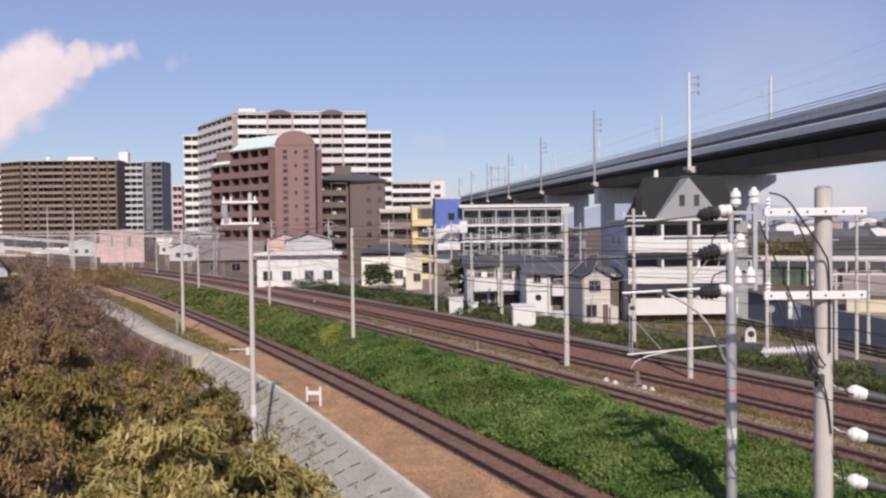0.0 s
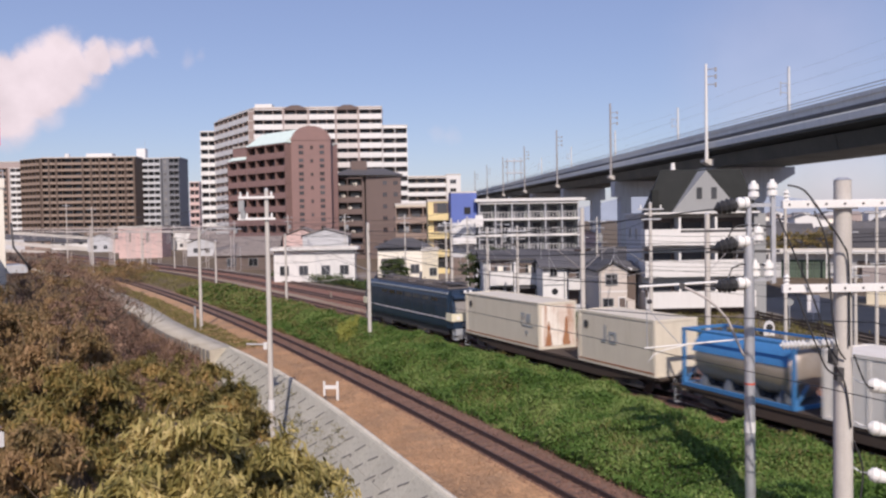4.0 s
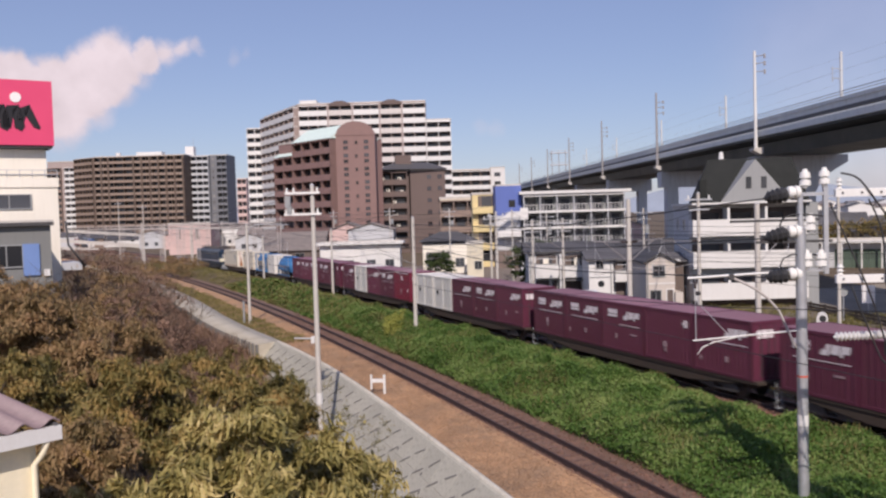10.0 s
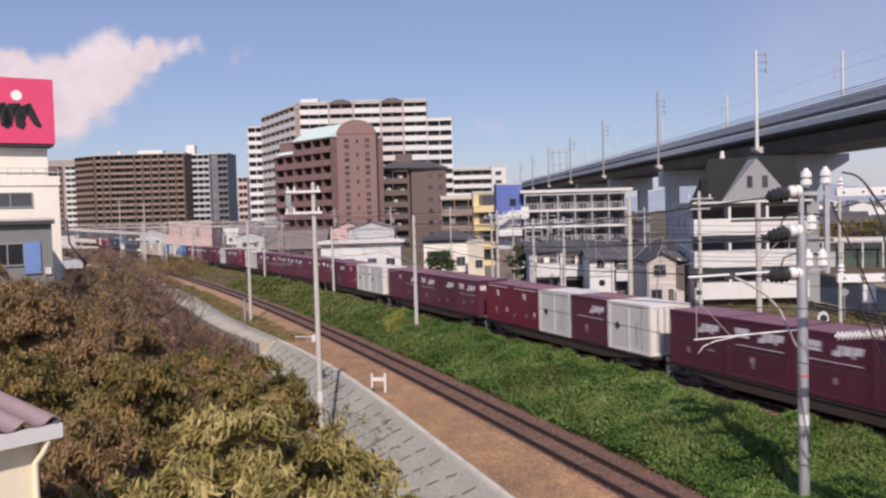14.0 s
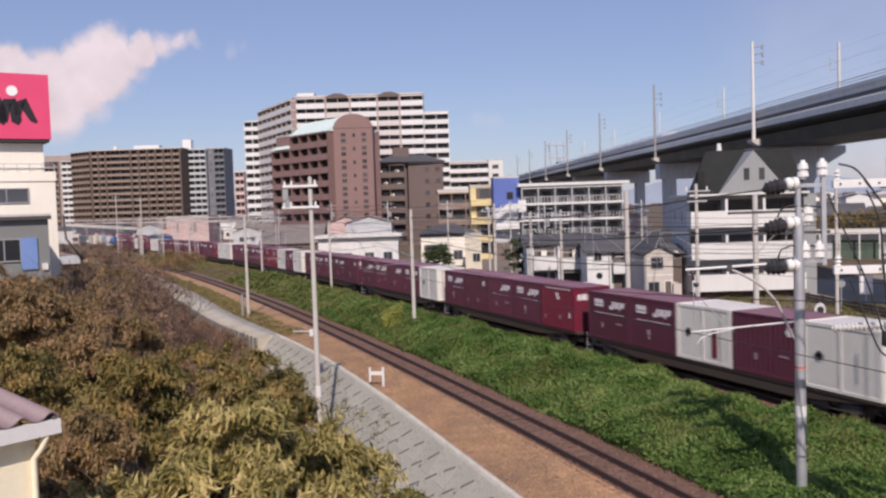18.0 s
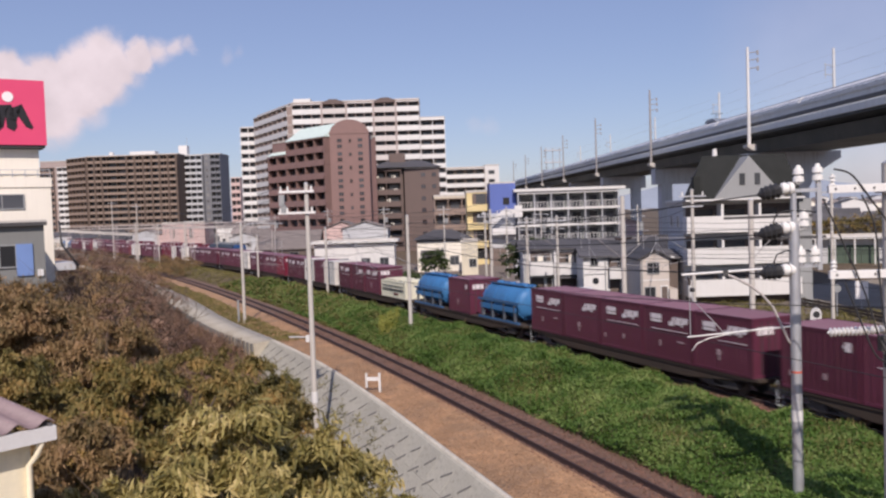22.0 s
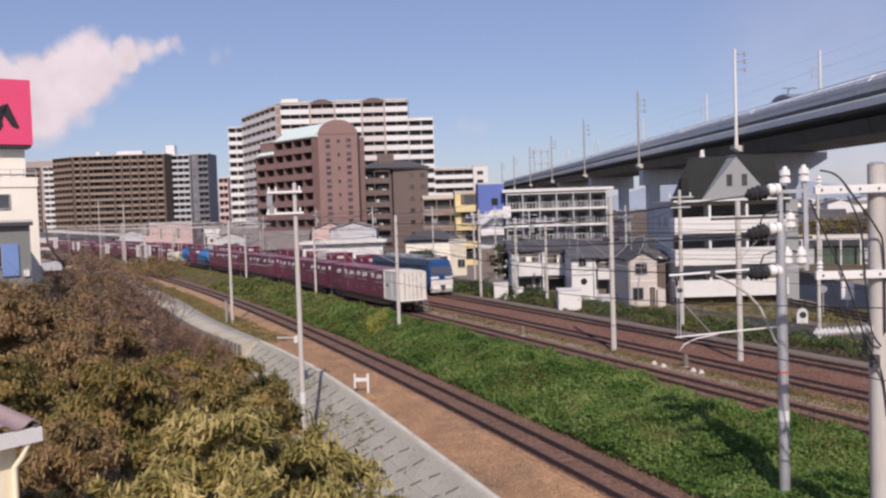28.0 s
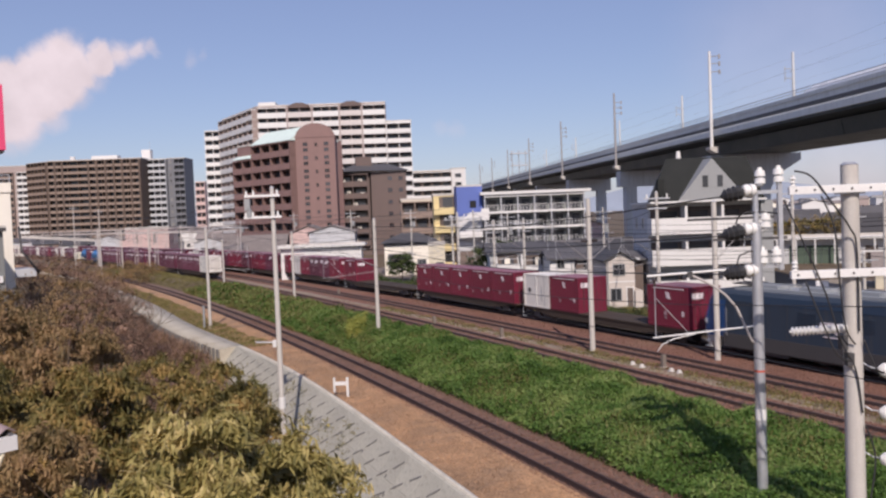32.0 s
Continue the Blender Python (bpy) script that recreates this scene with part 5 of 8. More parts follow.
part("soffit", Geo().box(0.0, 8.6, -0.26, -0.05, ROOF_Z - 0.2, ROOF_Z - 0.16), "white_paint", h)
part("wall", Geo().box(0.16, 8.6, -4.4, -0.2, STREET, ROOF_Z - 0.2), "cream_render", h)
part("downpipe", Geo().path([(0.12, -0.02, ROOF_Z - 0.2), (0.14, -0.1, ROOF_Z - 0.35), (0.2, -0.15, ROOF_Z - 0.45), (0.2, -0.15, STREET)], 0.035, 8), "cream_render", h)

# grey house with a blue shutter
h = thing("grey_house", "grey rendered house with a blue shutter", "house", heading(-9.5, 42.9, -1.8, 44.0, STREET))
Lh = math.hypot(7.7, 1.1)
part("wall", Geo().box(0, Lh, 0, 9, 0, 12.0), "house_grey", h)
part("roof", Geo().box(-0.2, Lh + 0.12, -0.22, 9.2, 12.0, 12.22), "concrete_light", h)
part("gutter", Geo().box(-0.2, Lh + 0.12, -0.28, -0.22, 11.95, 12.12), "steel_dark", h)
windows(h, [on_front(x, 10.1) for x in (Lh - 1.9, Lh - 4.2, Lh - 6.5)], 1.3, 0.95, "glass_dark", "grey_paint")
part("shutter", Geo().box(Lh - 1.22, Lh - 0.52, -0.1, -0.01, 9.65, 11.12), "shutter_blue", h, "blue sliding shutter")
part("vent", Geo().box(Lh - 0.35, Lh - 0.1, -0.12, 0, 9.6, 9.9), "white_paint", h)

# white building that carries the pink sign
sb = thing("sign_building", "white commercial building with a roof-top sign", "building", heading(-12.8, 52.8, -1.75, 54.9, STREET))
Ls = math.hypot(11.05, 2.1)
part("wall", Geo().box(0, Ls, 0, 12, 0, 14.5), "cream_white", sb)
part("penthouse", Geo().box(0.5, Ls - 0.5, 0.3, 8, 14.5, 16.4), "cream_white", sb)
part("parapet", Geo().box(-0.05, Ls + 0.05, -0.08, 0.0, 14.2, 14.75), "cream_white", sb)
rl = Geo()
for z in (14.95, 15.2):
    rl.box(0, Ls, -0.02, 0.02, z - 0.02, z + 0.02)
for i in range(18):
    rl.box(Ls * i / 17 - 0.02, Ls * i / 17 + 0.02, -0.02, 0.02, 14.7, 15.22)
part("railing", rl, "galvanised", sb)
windows(sb, [on_front(Ls - 2.6, 13.0), on_front(Ls - 5.6, 13.0)], 2.2, 0.75, "glass_dark", "grey_paint")
part("drainpipe", Geo().tube((Ls - 3.95, -0.12, 11), (Ls - 3.95, -0.12, 16.4), 0.08, 0.08, 8), "grey_paint", sb)
part("porch", Geo().box(Ls, Ls + 1.1, -0.2, 3, 9.3, 9.75), "pale_grey_paint", sb)
part("stair", Geo().path([(Ls + 0.3, -0.2, 12.2), (Ls + 0.35, -0.5, 10.8), (Ls + 1.2, -0.6, 9.5)], 0.06, 6), "steel_dark", sb)
sg = thing("pink_sign", "pink roof-top billboard with a black squiggle and white dot", "sign", heading(-12.9, 52.7, -1.85, 54.8, 16.45 + STREET))
part("panel", Geo().box(Ls - 7.5, Ls - 0.02, -0.3, 1.6, 0.15, 3.85), "sign_pink", sg)
part("base_frame", Geo().box(Ls - 7.4, Ls - 0.1, -0.2, 1.5, 0, 0.15), "roof_dark", sg)
part("dot", Geo().tube((Ls - 1.95, -0.335, 2.85), (Ls - 1.95, -0.3, 2.85), 0.29, 0.29, 20), "sign_white", sg)


def stroke(pts, widths):
    """One flat brush stroke with rounded turns, lying on the panel."""
    left, right = [], []
    for i, (x, z) in enumerate(pts):
        x0, z0 = pts[max(i - 1, 0)]
        x1, z1 = pts[min(i + 1, len(pts) - 1)]
        d = math.hypot(x1 - x0, z1 - z0)
        nx, nz = -(z1 - z0) / d, (x1 - x0) / d
        left.append((Ls + x + nx * widths[i], z + nz * widths[i]))
        right.append((Ls + x - nx * widths[i], z - nz * widths[i]))
    n = len(pts)
    vs = [(x, y, z) for y in (-0.338, -0.3) for x, z in left + right]
    fs = [(i, i + 1, n + i + 1, n + i) for i in range(n - 1)]
    for i in range(n - 1):
        fs += [(i + 1, i, 2 * n + i, 2 * n + i + 1), (n + i, n + i + 1, 3 * n + i + 1, 3 * n + i)]
    part("brush_stroke", Geo().add(vs, fs + [(0, n, 3 * n, 2 * n), (2 * n - 1, n - 1, 3 * n - 1, 4 * n - 1)]), "sign_black", sg, "black brush-like squiggle")


for x in (-4.6, -3.75, -2.95, -2.2):
    stroke([(x - 0.25, 1.1), (x - 0.18, 1.75), (x, 2.2), (x + 0.22, 2.25), (x + 0.36, 1.8), (x + 0.4, 1.2), (x + 0.6, 1.08)], [0.2, 0.27, 0.27, 0.26, 0.26, 0.27, 0.18])
stroke([(-1.75, 1.5), (-1.6, 2.1), (-1.4, 2.25), (-1.2, 1.8), (-0.95, 1.3), (-0.75, 1.1)], [0.18, 0.26, 0.27, 0.22, 0.18, 0.08])

# ---- poles and overhead line ----
def pole(label, x, y, z0, z1, r=0.16, top=None, group="line poles", mat="concrete_pole"):
    p = thing("line_pole", label, "pole", pose(x, y, 0), group=group)
    if r < 0.21 and mat == "concrete_pole":
        r, top = r * 0.82, (top or r * 0.75) * 0.82
    part("shaft", Geo().tube((0, 0, z0), (0, 0, z1), r, top or r * 0.75, 14), mat, p)
    part("cap", Geo().tube((0, 0, z1), (0, 0, z1 + 0.06), (top or r * 0.75) * 1.05, (top or r * 0.75) * 0.6, 14), "galvanised", p)
    return p


def discs(p, q, n, r, mat, core=0.03):
    """An insulator turned as one body: n sheds along its core."""
    prof = [(0.0, core)]
    for k in range(n):
        prof += [((k + 0.08) / n, core), ((k + 0.1) / n, r), ((k + 0.2) / n, r), ((k + 0.62) / n, r * 0.5), ((k + 0.64) / n, core)]
    return turned(p, q, prof + [(1.0, core)], 12)


def turned(p, q, prof, m=12):
    """One turned body from p to q; prof gives (share of the length, radius)."""
    p, q = Vector(p), Vector(q)
    d = (q - p).normalized()
    a = d.orthogonal().normalized()
    b = d.cross(a)
    vs = [p.lerp(q, u) + (a * math.cos(k * math.tau / m) + b * math.sin(k * math.tau / m)) * r for u, r in prof for k in range(m)]
    e = len(prof) - 1
    fs = [(i * m + k, i * m + (k + 1) % m, (i + 1) * m + (k + 1) % m, (i + 1) * m + k) for i in range(e) for k in range(m)]
    return Geo().add(vs, fs + [tuple(range(m - 1, -1, -1)), tuple(range(e * m, e * m + m))])


def cantilever(p, reach, z, yaw=0.0, plain=True):
    """Bracket arm towards the track: tube, stay, insulator and steady arm. reach is signed along the pole's x. plain: straight grey steelwork."""
    R = pose(0, 0, 0, 0, 0, yaw)
    sgn = 1 if reach > 0 else -1
    steel, r = ("portal_grey", 0.022) if plain else ("crossarm_white", 0.035)
    if plain:
        part("bracket_tube", Geo().tube((sgn * 0.5, 0, z + 0.02), (reach, 0, z + 0.12), r, r, 8), steel, p, "", R)
        part("stay", Geo().tube((sgn * 0.12, 0, z - 1.1), (reach * 0.72, 0, z + 0.06), r, r, 6), steel, p, "", R)
        part("insulator", discs((sgn * 0.12, 0, z), (sgn * 0.6, 0, z + 0.03), 4, 0.08, "insulator_brown"), "insulator_brown", p, "", R)
        part("steady_arm", Geo().tube((sgn * 0.1, 0, z - 1.5), (reach * 1.0, 0, z - 1.82), r * 0.85, r * 0.7, 8).path([(reach * 0.55, 0, z - 1.68), (reach * 0.8, 0, z - 1.82), (reach * 0.92, 0, z - 2.02)], r * 0.6, 6), steel, p, "", R)
        part("dropper", Geo().tube((reach * 0.97, 0, z - 1.8), (reach * 0.97, 0, z + 0.1), 0.014, 0.014, 6).tube((reach * 0.97, 0, z - 0.3), (reach * 0.62, 0, z - 1.68), 0.012, 0.012, 6), "galvanised", p, "", R)
        return
    part("bracket_tube", Geo().tube((sgn * 0.5, 0, z + 0.08), (reach * 1.05, 0, z - 0.03), r, r, 8), steel, p, "", R)
    part("stay", Geo().path([(sgn * u, 0, z + v) for u, v in ((0.13, -2.05), (0.21, -1.93), (0.39, -1.51), (0.61, -1.0), (0.92, -0.63), (1.22, -0.39), (1.53, -0.21), (1.84, -0.06))], r, 8), "portal_pale", p, "curved grey stay", R)
    part("stay_clamp", Geo().box(sgn * 1.9 - 0.07, sgn * 1.9 + 0.07, -0.05, 0.05, z - 0.1, z + 0.06), "steel_dark", p, "", R)
    part("steady_arm", Geo().tube((sgn * 0.1, 0, z - 1.55), (reach * 1.01, 0, z - 1.77), r * 0.75, r * 0.6, 8).path([(reach * 0.6, 0, z - 1.7), (reach * 0.81, 0, z - 1.82), (reach * 0.92, 0, z - 1.96), (reach * 0.97, 0, z - 2.16)], r * 0.5, 6), steel, p, "", R)
    part("dropper", Geo().tube((reach * 0.98, 0, z - 1.77), (reach * 0.98, 0, z), 0.014, 0.014, 6).tube((reach * 0.97, 0, z - 0.66), (reach * 0.66, 0, z - 1.7), 0.012, 0.012, 6), "galvanised", p, "", R)
    part("dropper_insulator", discs((reach * 0.98, 0, z - 0.32), (reach * 0.98, 0, z - 0.12), 3, 0.06, "insulator_brown"), "insulator_brown", p, "", R)


def yaw_to(x0, y0, x1, y1):
    return math.degrees(math.atan2(y1 - y0, x1 - x0))


# pole with the bracket over the single track
p = pole("grey steel catenary pole with a bracket arm", 18.0, 17.9, -0.3, 7.6, 0.15, 0.145, mat="galvanised")
y0 = yaw_to(15.3, 19.15, 18.0, 17.9)
R0 = pose(0, 0, 0, 0, 0, y0)
cantilever(p, -2.95, 6.35, y0, plain=False)
part("white_band", Geo().tube((0, 0, 2.15), (0, 0, 2.45), 0.154, 0.154, 14), "white_paint", p)
part("red_band", Geo().tube((0, 0, 3.5), (0, 0, 3.56), 0.153, 0.153, 14), "band_red", p)
part("extension", Geo().tube((0, 0, 7.6), (0, 0, 8.6), 0.09, 0.08, 10), "galvanised", p)
for z, dip in ((8.56, 0.1), (7.48, 0.12), (6.32, 0.03)):
    part("cable_boot", turned((-0.98, 0, z - dip), (-0.34, 0, z + 0.02), [(0, 0.03), (0.1, 0.09), (0.22, 0.19), (0.3, 0.15), (0.42, 0.21), (0.52, 0.17), (0.64, 0.23), (0.72, 0.18), (0.86, 0.22), (1, 0.12)], 9), "wire_black", p, "black shaggy cable boot", R0)
    part("drum_insulator", turned((-0.36, 0, z + 0.04), (0.02, 0, z + 0.06), [(0, 0.09), (0.1, 0.16), (0.4, 0.18), (0.45, 0.13), (0.55, 0.13), (0.6, 0.18), (0.92, 0.16), (1, 0.09)], 16), "insulator_white", p, "white porcelain drum", R0)
for z in (6.4, 7.5):
    part("loop_cable", Geo().path([(-0.5, -0.05, z), (-0.58, -0.06, z + 0.2), (-0.5, -0.06, z + 0.4), (-0.25, -0.06, z + 0.5), (0.15, -0.06, z + 0.5), (0.6, -0.05, z + 0.44)], 0.022, 6), "wire_black", p, "black jumper cable", R0)
for z, u0, u1 in ((7.85, -1.9, 0.5), (7.26, -1.2, 0.85)):
    part("channel_bar", Geo().box(u0, u1, -0.05, 0.05, z - 0.035, z + 0.035), "steel_dark", p, "", R0)
part("upright", Geo().box(0.62, 0.74, -0.06, 0.06, 6.35, 8.75).box(0.0, 0.62, -0.04, 0.04, 8.5, 8.6).box(0.0, 0.62, -0.04, 0.04, 6.42, 6.5), "galvanised", p, "grey steel upright beside the pole", R0)
post = turned((0, 0, 0), (0, 0, 0.52), [(0, 0.085), (0.12, 0.083), (0.13, 0.15), (0.4, 0.14), (0.42, 0.09), (0.52, 0.09), (0.53, 0.15), (0.82, 0.13), (0.84, 0.076), (1, 0.06)], 14)
post = post.mesh("post_insulator", "insulator_white")
for x, z in ((0.14, 8.72), (0.66, 8.75), (0.26, 7.5), (0.16, 6.5), (0.55, 6.5)):
    part("post_insulator", post, "", p, "white porcelain post insulator", R0 @ pose(x, 0, z))

# thick concrete pole with two white crossarms
ex, ey = 16.95, 13.95
p = pole("thick concrete pole with two white crossarms", ex, ey, -0.3, 9.05, 0.225, 0.195)
ya = yaw_to(15.0, 14.85, 17.7, 13.5)
R = pose(0, 0, 0, 0, 0, ya)
for z in (8.5, 6.56):
    c = part("crossarm", Geo().box(-1.5, 0.87, -0.32, -0.2, z - 0.09, z + 0.09, 0.01), "crossarm_white", p, "white steel crossarm", R)
    part("clamp", Geo().box(-0.26, 0.26, -0.22, 0.26, z - 0.13, z - 0.09), "galvanised", c)
    bolts = Geo()
    for k in range(6):
        bolts.tube((-1.35 + 0.42 * k, -0.345, z), (-1.35 + 0.42 * k, -0.31, z), 0.025, 0.025, 6)
    part("bolts", bolts, "steel_dark", c)
    ins = discs((-1.4, -0.26, z + 0.08), (-1.4, -0.26, z + 0.34), 3, 0.08, "insulator_white", 0.045)
    part("post_insulator", ins, "insulator_white", c)
part("white_insulator", discs((-0.2, -0.1, 5.26), (-1.5, -0.1, 5.22), 14, 0.11, "insulator_white"), "insulator_white", p, "string of white porcelain discs", R)
for z in (4.2, 3.2, 2.1):
    k = part("strain_bracket", Geo().path([(0.15, -0.1, z + 0.25), (0.35, -0.12, z + 0.12), (0.52, -0.15, z + 0.1)], 0.02, 6), "galvanised", p, "", R)
    part("insulator", turned((0.5, -0.15, z + 0.1), (0.9, -0.2, z + 0.0), [(0, 0.05), (0.2, 0.15), (0.45, 0.18), (0.5, 0.12), (0.6, 0.17), (1, 0.13)], 14), "insulator_white", k)
    part("cable_end", Geo().tube((0.9, -0.2, z), (1.6, -0.4, z - 0.15), 0.13, 0.09, 10), "steel_dark", k)
part("cable_clamp", Geo().box(-0.3, -0.15, -0.12, 0.12, 4.75, 5.1).box(-0.26, -0.1, -0.3, -0.1, 4.4, 4.7), "steel_dark", p, "", R)


def hanging(pts, r=0.022, n=14, name="hanging_cable", label="black insulated cable hanging beside a pole", mat="wire_black"):
    """A cable through its points, rounded."""
    P = [Vector(q) for q in pts]
    out = []
    for i in range(len(P) - 1):
        a, b, c, d = P[max(i - 1, 0)], P[i], P[i + 1], P[min(i + 2, len(P) - 1)]
        for k in range(n):
            t = k / n
            out.append(0.5 * (2 * b + (c - a) * t + (2 * a - 5 * b + 4 * c - d) * t * t + (3 * b - a - 3 * c + d) * t ** 3))
    out.append(P[-1])
    return thing(name, label, "cable", geo=Geo().path(out, r, 6), mat=mat)


def arm_point(dx, dz, dd=0.0):
    """A point by its offset along the crossarm, its height and how much nearer it is."""
    a = radians(ya)
    return (ex + dx * math.cos(a), ey + dx * math.sin(a) - dd, dz)


hanging([arm_point(-1.5, 8.95, 0.3), arm_point(-1.15, 8.8, 0.35), arm_point(-0.75, 8.2, 0.4), arm_point(-0.35, 7.6, 0.4), arm_point(-0.12, 7.1, 0.3), arm_point(-0.1, 5.2, 0.3)])
hanging([arm_point(-1.75, 8.3, 0.3), arm_point(-1.45, 7.4, 0.4), arm_point(-1.0, 6.2, 0.45), arm_point(-0.6, 5.0, 0.4), arm_point(-0.2, 4.3, 0.3), arm_point(-0.05, 3.3, 0.28)])
hanging([arm_point(-0.9, 8.35, 0.3), arm_point(-0.7, 7.6, 0.4), arm_point(-0.6, 6.3, 0.4), arm_point(-0.45, 5.3, 0.35), arm_point(-0.2, 4.9, 0.3)])
hanging([arm_point(-1.3, 6.4, 0.3), arm_point(-1.0, 5.4, 0.4), arm_point(-0.7, 4.7, 0.4), arm_point(-0.25, 4.5, 0.3)])
hanging([arm_point(0.0, 5.0, 0.3), arm_point(0.25, 4.3, 0.35), arm_point(0.6, 4.25, 0.3)])
hanging([arm_point(0.0, 3.0, 0.3), arm_point(0.2, 2.3, 0.3), arm_point(0.1, 1.4, 0.3), arm_point(-0.1, 0.5, 0.3)])

for z, z1 in ((8.46, 7.7), (7.36, 6.9), (6.29, 6.2)):
    hanging([(17.11, 18.31, z), (18.4, 34.0, (z + z1) / 2 - 0.45), (19.9, 53.6, z1), (21.7, 73.0, z1 - 0.6), (23.55, 88.5, z1 - 0.4)], 0.02, 10, "feeder_wire", "dark feeder wire strung between catenary poles")

# pole with transformer arms on the slope
p = pole("tall slim concrete distribution pole with crossarms", 8.55, 34.95, STREET, 9.69, 0.16, 0.106)
yA = yaw_to(7.0, 33.4, 8.3, 32.8)
R = pose(0, 0, 0, 0, 0, yA)
for z, x0, x1 in ((9.37, -1.12, 0.34), (8.49, -1.17, 0.38)):
    c = part("crossarm", Geo().box(x0, x1, -0.18, -0.106, z - 0.048, z + 0.048), "crossarm_white", p, "", R)
    for x in (x0 + 0.085, x0 + 0.37, 0.23):
        part("post_insulator", Geo().tube((x, -0.14, z + 0.04), (x, -0.14, z + 0.23), 0.053, 0.037, 8), "insulator_white", c)
part("cutout_switch", Geo().box(-1.12, -0.9, -0.21, -0.02, 8.78, 9.26).box(-1.04, -0.85, -0.21, -0.05, 8.51, 8.83), "grey_paint", p, "", R)
part("white_band", Geo().tube((0, 0, 0.49), (0, 0, 0.97), 0.143, 0.141, 14), "white_paint", p)
part("junction_box", Geo().box(-0.24, -0.09, -0.2, -0.02, 3.09, 3.37, 0.012), "white_paint", p, "white junction box", R)
part("side_bracket", Geo().tube((-0.95, -0.09, 3.31), (-0.22, -0.09, 3.28), 0.03, 0.03, 8), "galvanised", p, "", R)

# catenary poles along the tracks
p = pole("slender concrete catenary pole beside the single track", 11.75, 70.9, -0.3, 8.0, 0.16, 0.13)
part("curved_arm", Geo().path([(0, 0, 7.0), (0.15, -0.05, 7.6), (0.55, -0.2, 7.95), (1.4, -0.55, 8.0), (3.2, -1.3, 7.9)], 0.05, 8), "galvanised", p)
cantilever(p, 3.4, 6.3, -22)
part("pipe", Geo().tube((-0.45, 0.15, -0.2), (-0.45, 0.15, 1.7), 0.09, 0.09, 8), "grey_paint", p)
p = pole("concrete catenary pole standing in the weeds", 19.9, 53.6, -0.3, 8.2, 0.17, 0.13)
cantilever(p, -3.6, 6.2, -22)
p = pole("concrete catenary pole between the main tracks", 29.0, 41.9, -0.3, 8.9, 0.2, 0.16)
cantilever(p, -2.4, 6.4, 0)
cantilever(p, 2.4, 6.4, 0)
p = pole("concrete catenary pole between the main tracks", 32.6, 35.4, -0.3, 8.4, 0.2, 0.17)
cantilever(p, 2.2, 6.4, 0)
for x, y, h in ((23.55, 88.5, 7.2), (21.6, 117.5, 6.2), (16.5, 160.0, 8.4), (13.6, 182.0, 8.2), (24.5, 177.3, 8.4), (21.0, 200.1, 8.6), (10.7, 209.8, 8.6)):
    p = pole("concrete catenary pole beside the main tracks", x, y, -0.3, h, 0.17, 0.13)
    cantilever(p, 2.6, 5.9, -8)
for x, y, h in ((37.2, 76.4, 8.5), (39.0, 72.2, 7.6), (39.4, 67.2, 7.7), (41.2, 86, 8.2), (38.6, 47.5, 9.3)):
    p = pole("concrete pole on the verge beyond the tracks", x, y, -0.3, h, 0.18, 0.13)
    a = part("crossarm", Geo().box(-0.9, 0.9, -0.16, -0.09, h - 0.5, h - 0.4).box(-0.7, 0.7, -0.16, -0.09, h - 1.2, h - 1.1), "galvanised", p, "", pose(0, 0, 0, 0, 0, -25))
    for x1 in (-0.7, 0.7):
        part("post_insulator", Geo().tube((x1, -0.12, h - 0.4), (x1, -0.12, h - 0.15), 0.06, 0.05, 8), "insulator_white", a)
    cantilever(p, -3.0, 6.0, 0)
for x, y, z1 in ((5.4, 196, 13.4), (8.9, 168, 12.0), (45.7, 35.2, 8.8), (44.6, 35.8, 5.0), (49.5, 40.5, 7.5), (54.2, 38.0, 8.0), (62, 43, 9.0), (41.4, 38.2, 9.2), (48.5, 36.5, 5.6)):
    p = pole("slim grey concrete utility pole", x, y, -3.6 if x < 20 else -0.3 if x < 52 else -1.7, z1, 0.15, 0.1, group="utility poles")
    part("crossarm", Geo().box(-0.8, 0.8, -0.12, -0.06, z1 - 0.5, z1 - 0.42), "galvanised", p, "", pose(0, 0, 0, 0, 0, -28))
post = thing("signal_post", "thin steel signal post by the tracks", "post", pose(34.8, 43.0, 0))
part("post", Geo().tube((0, 0, -0.2), (0, 0, 3.0), 0.05, 0.04, 8), "galvanised", post)
part("lamp_head", Geo().tube((-0.12, 0, 2.95), (0.12, 0, 2.95), 0.14, 0.14, 10), "steel_dark", post)
for x, y in ((26.9, 60.0), (27.6, 50.5), (29.4, 91.5), (29.0, 35.5)):
    d = thing("distance_post", "short pale lineside post", "post", pose(x, y, -0.25))
    part("post", Geo().box(-0.11, 0.11, -0.09, 0.09, 0, 0.75), "path_grey", d)
    part("foot", Geo().box(-0.18, 0.18, -0.16, 0.16, -0.1, 0.12), "concrete_light", d)

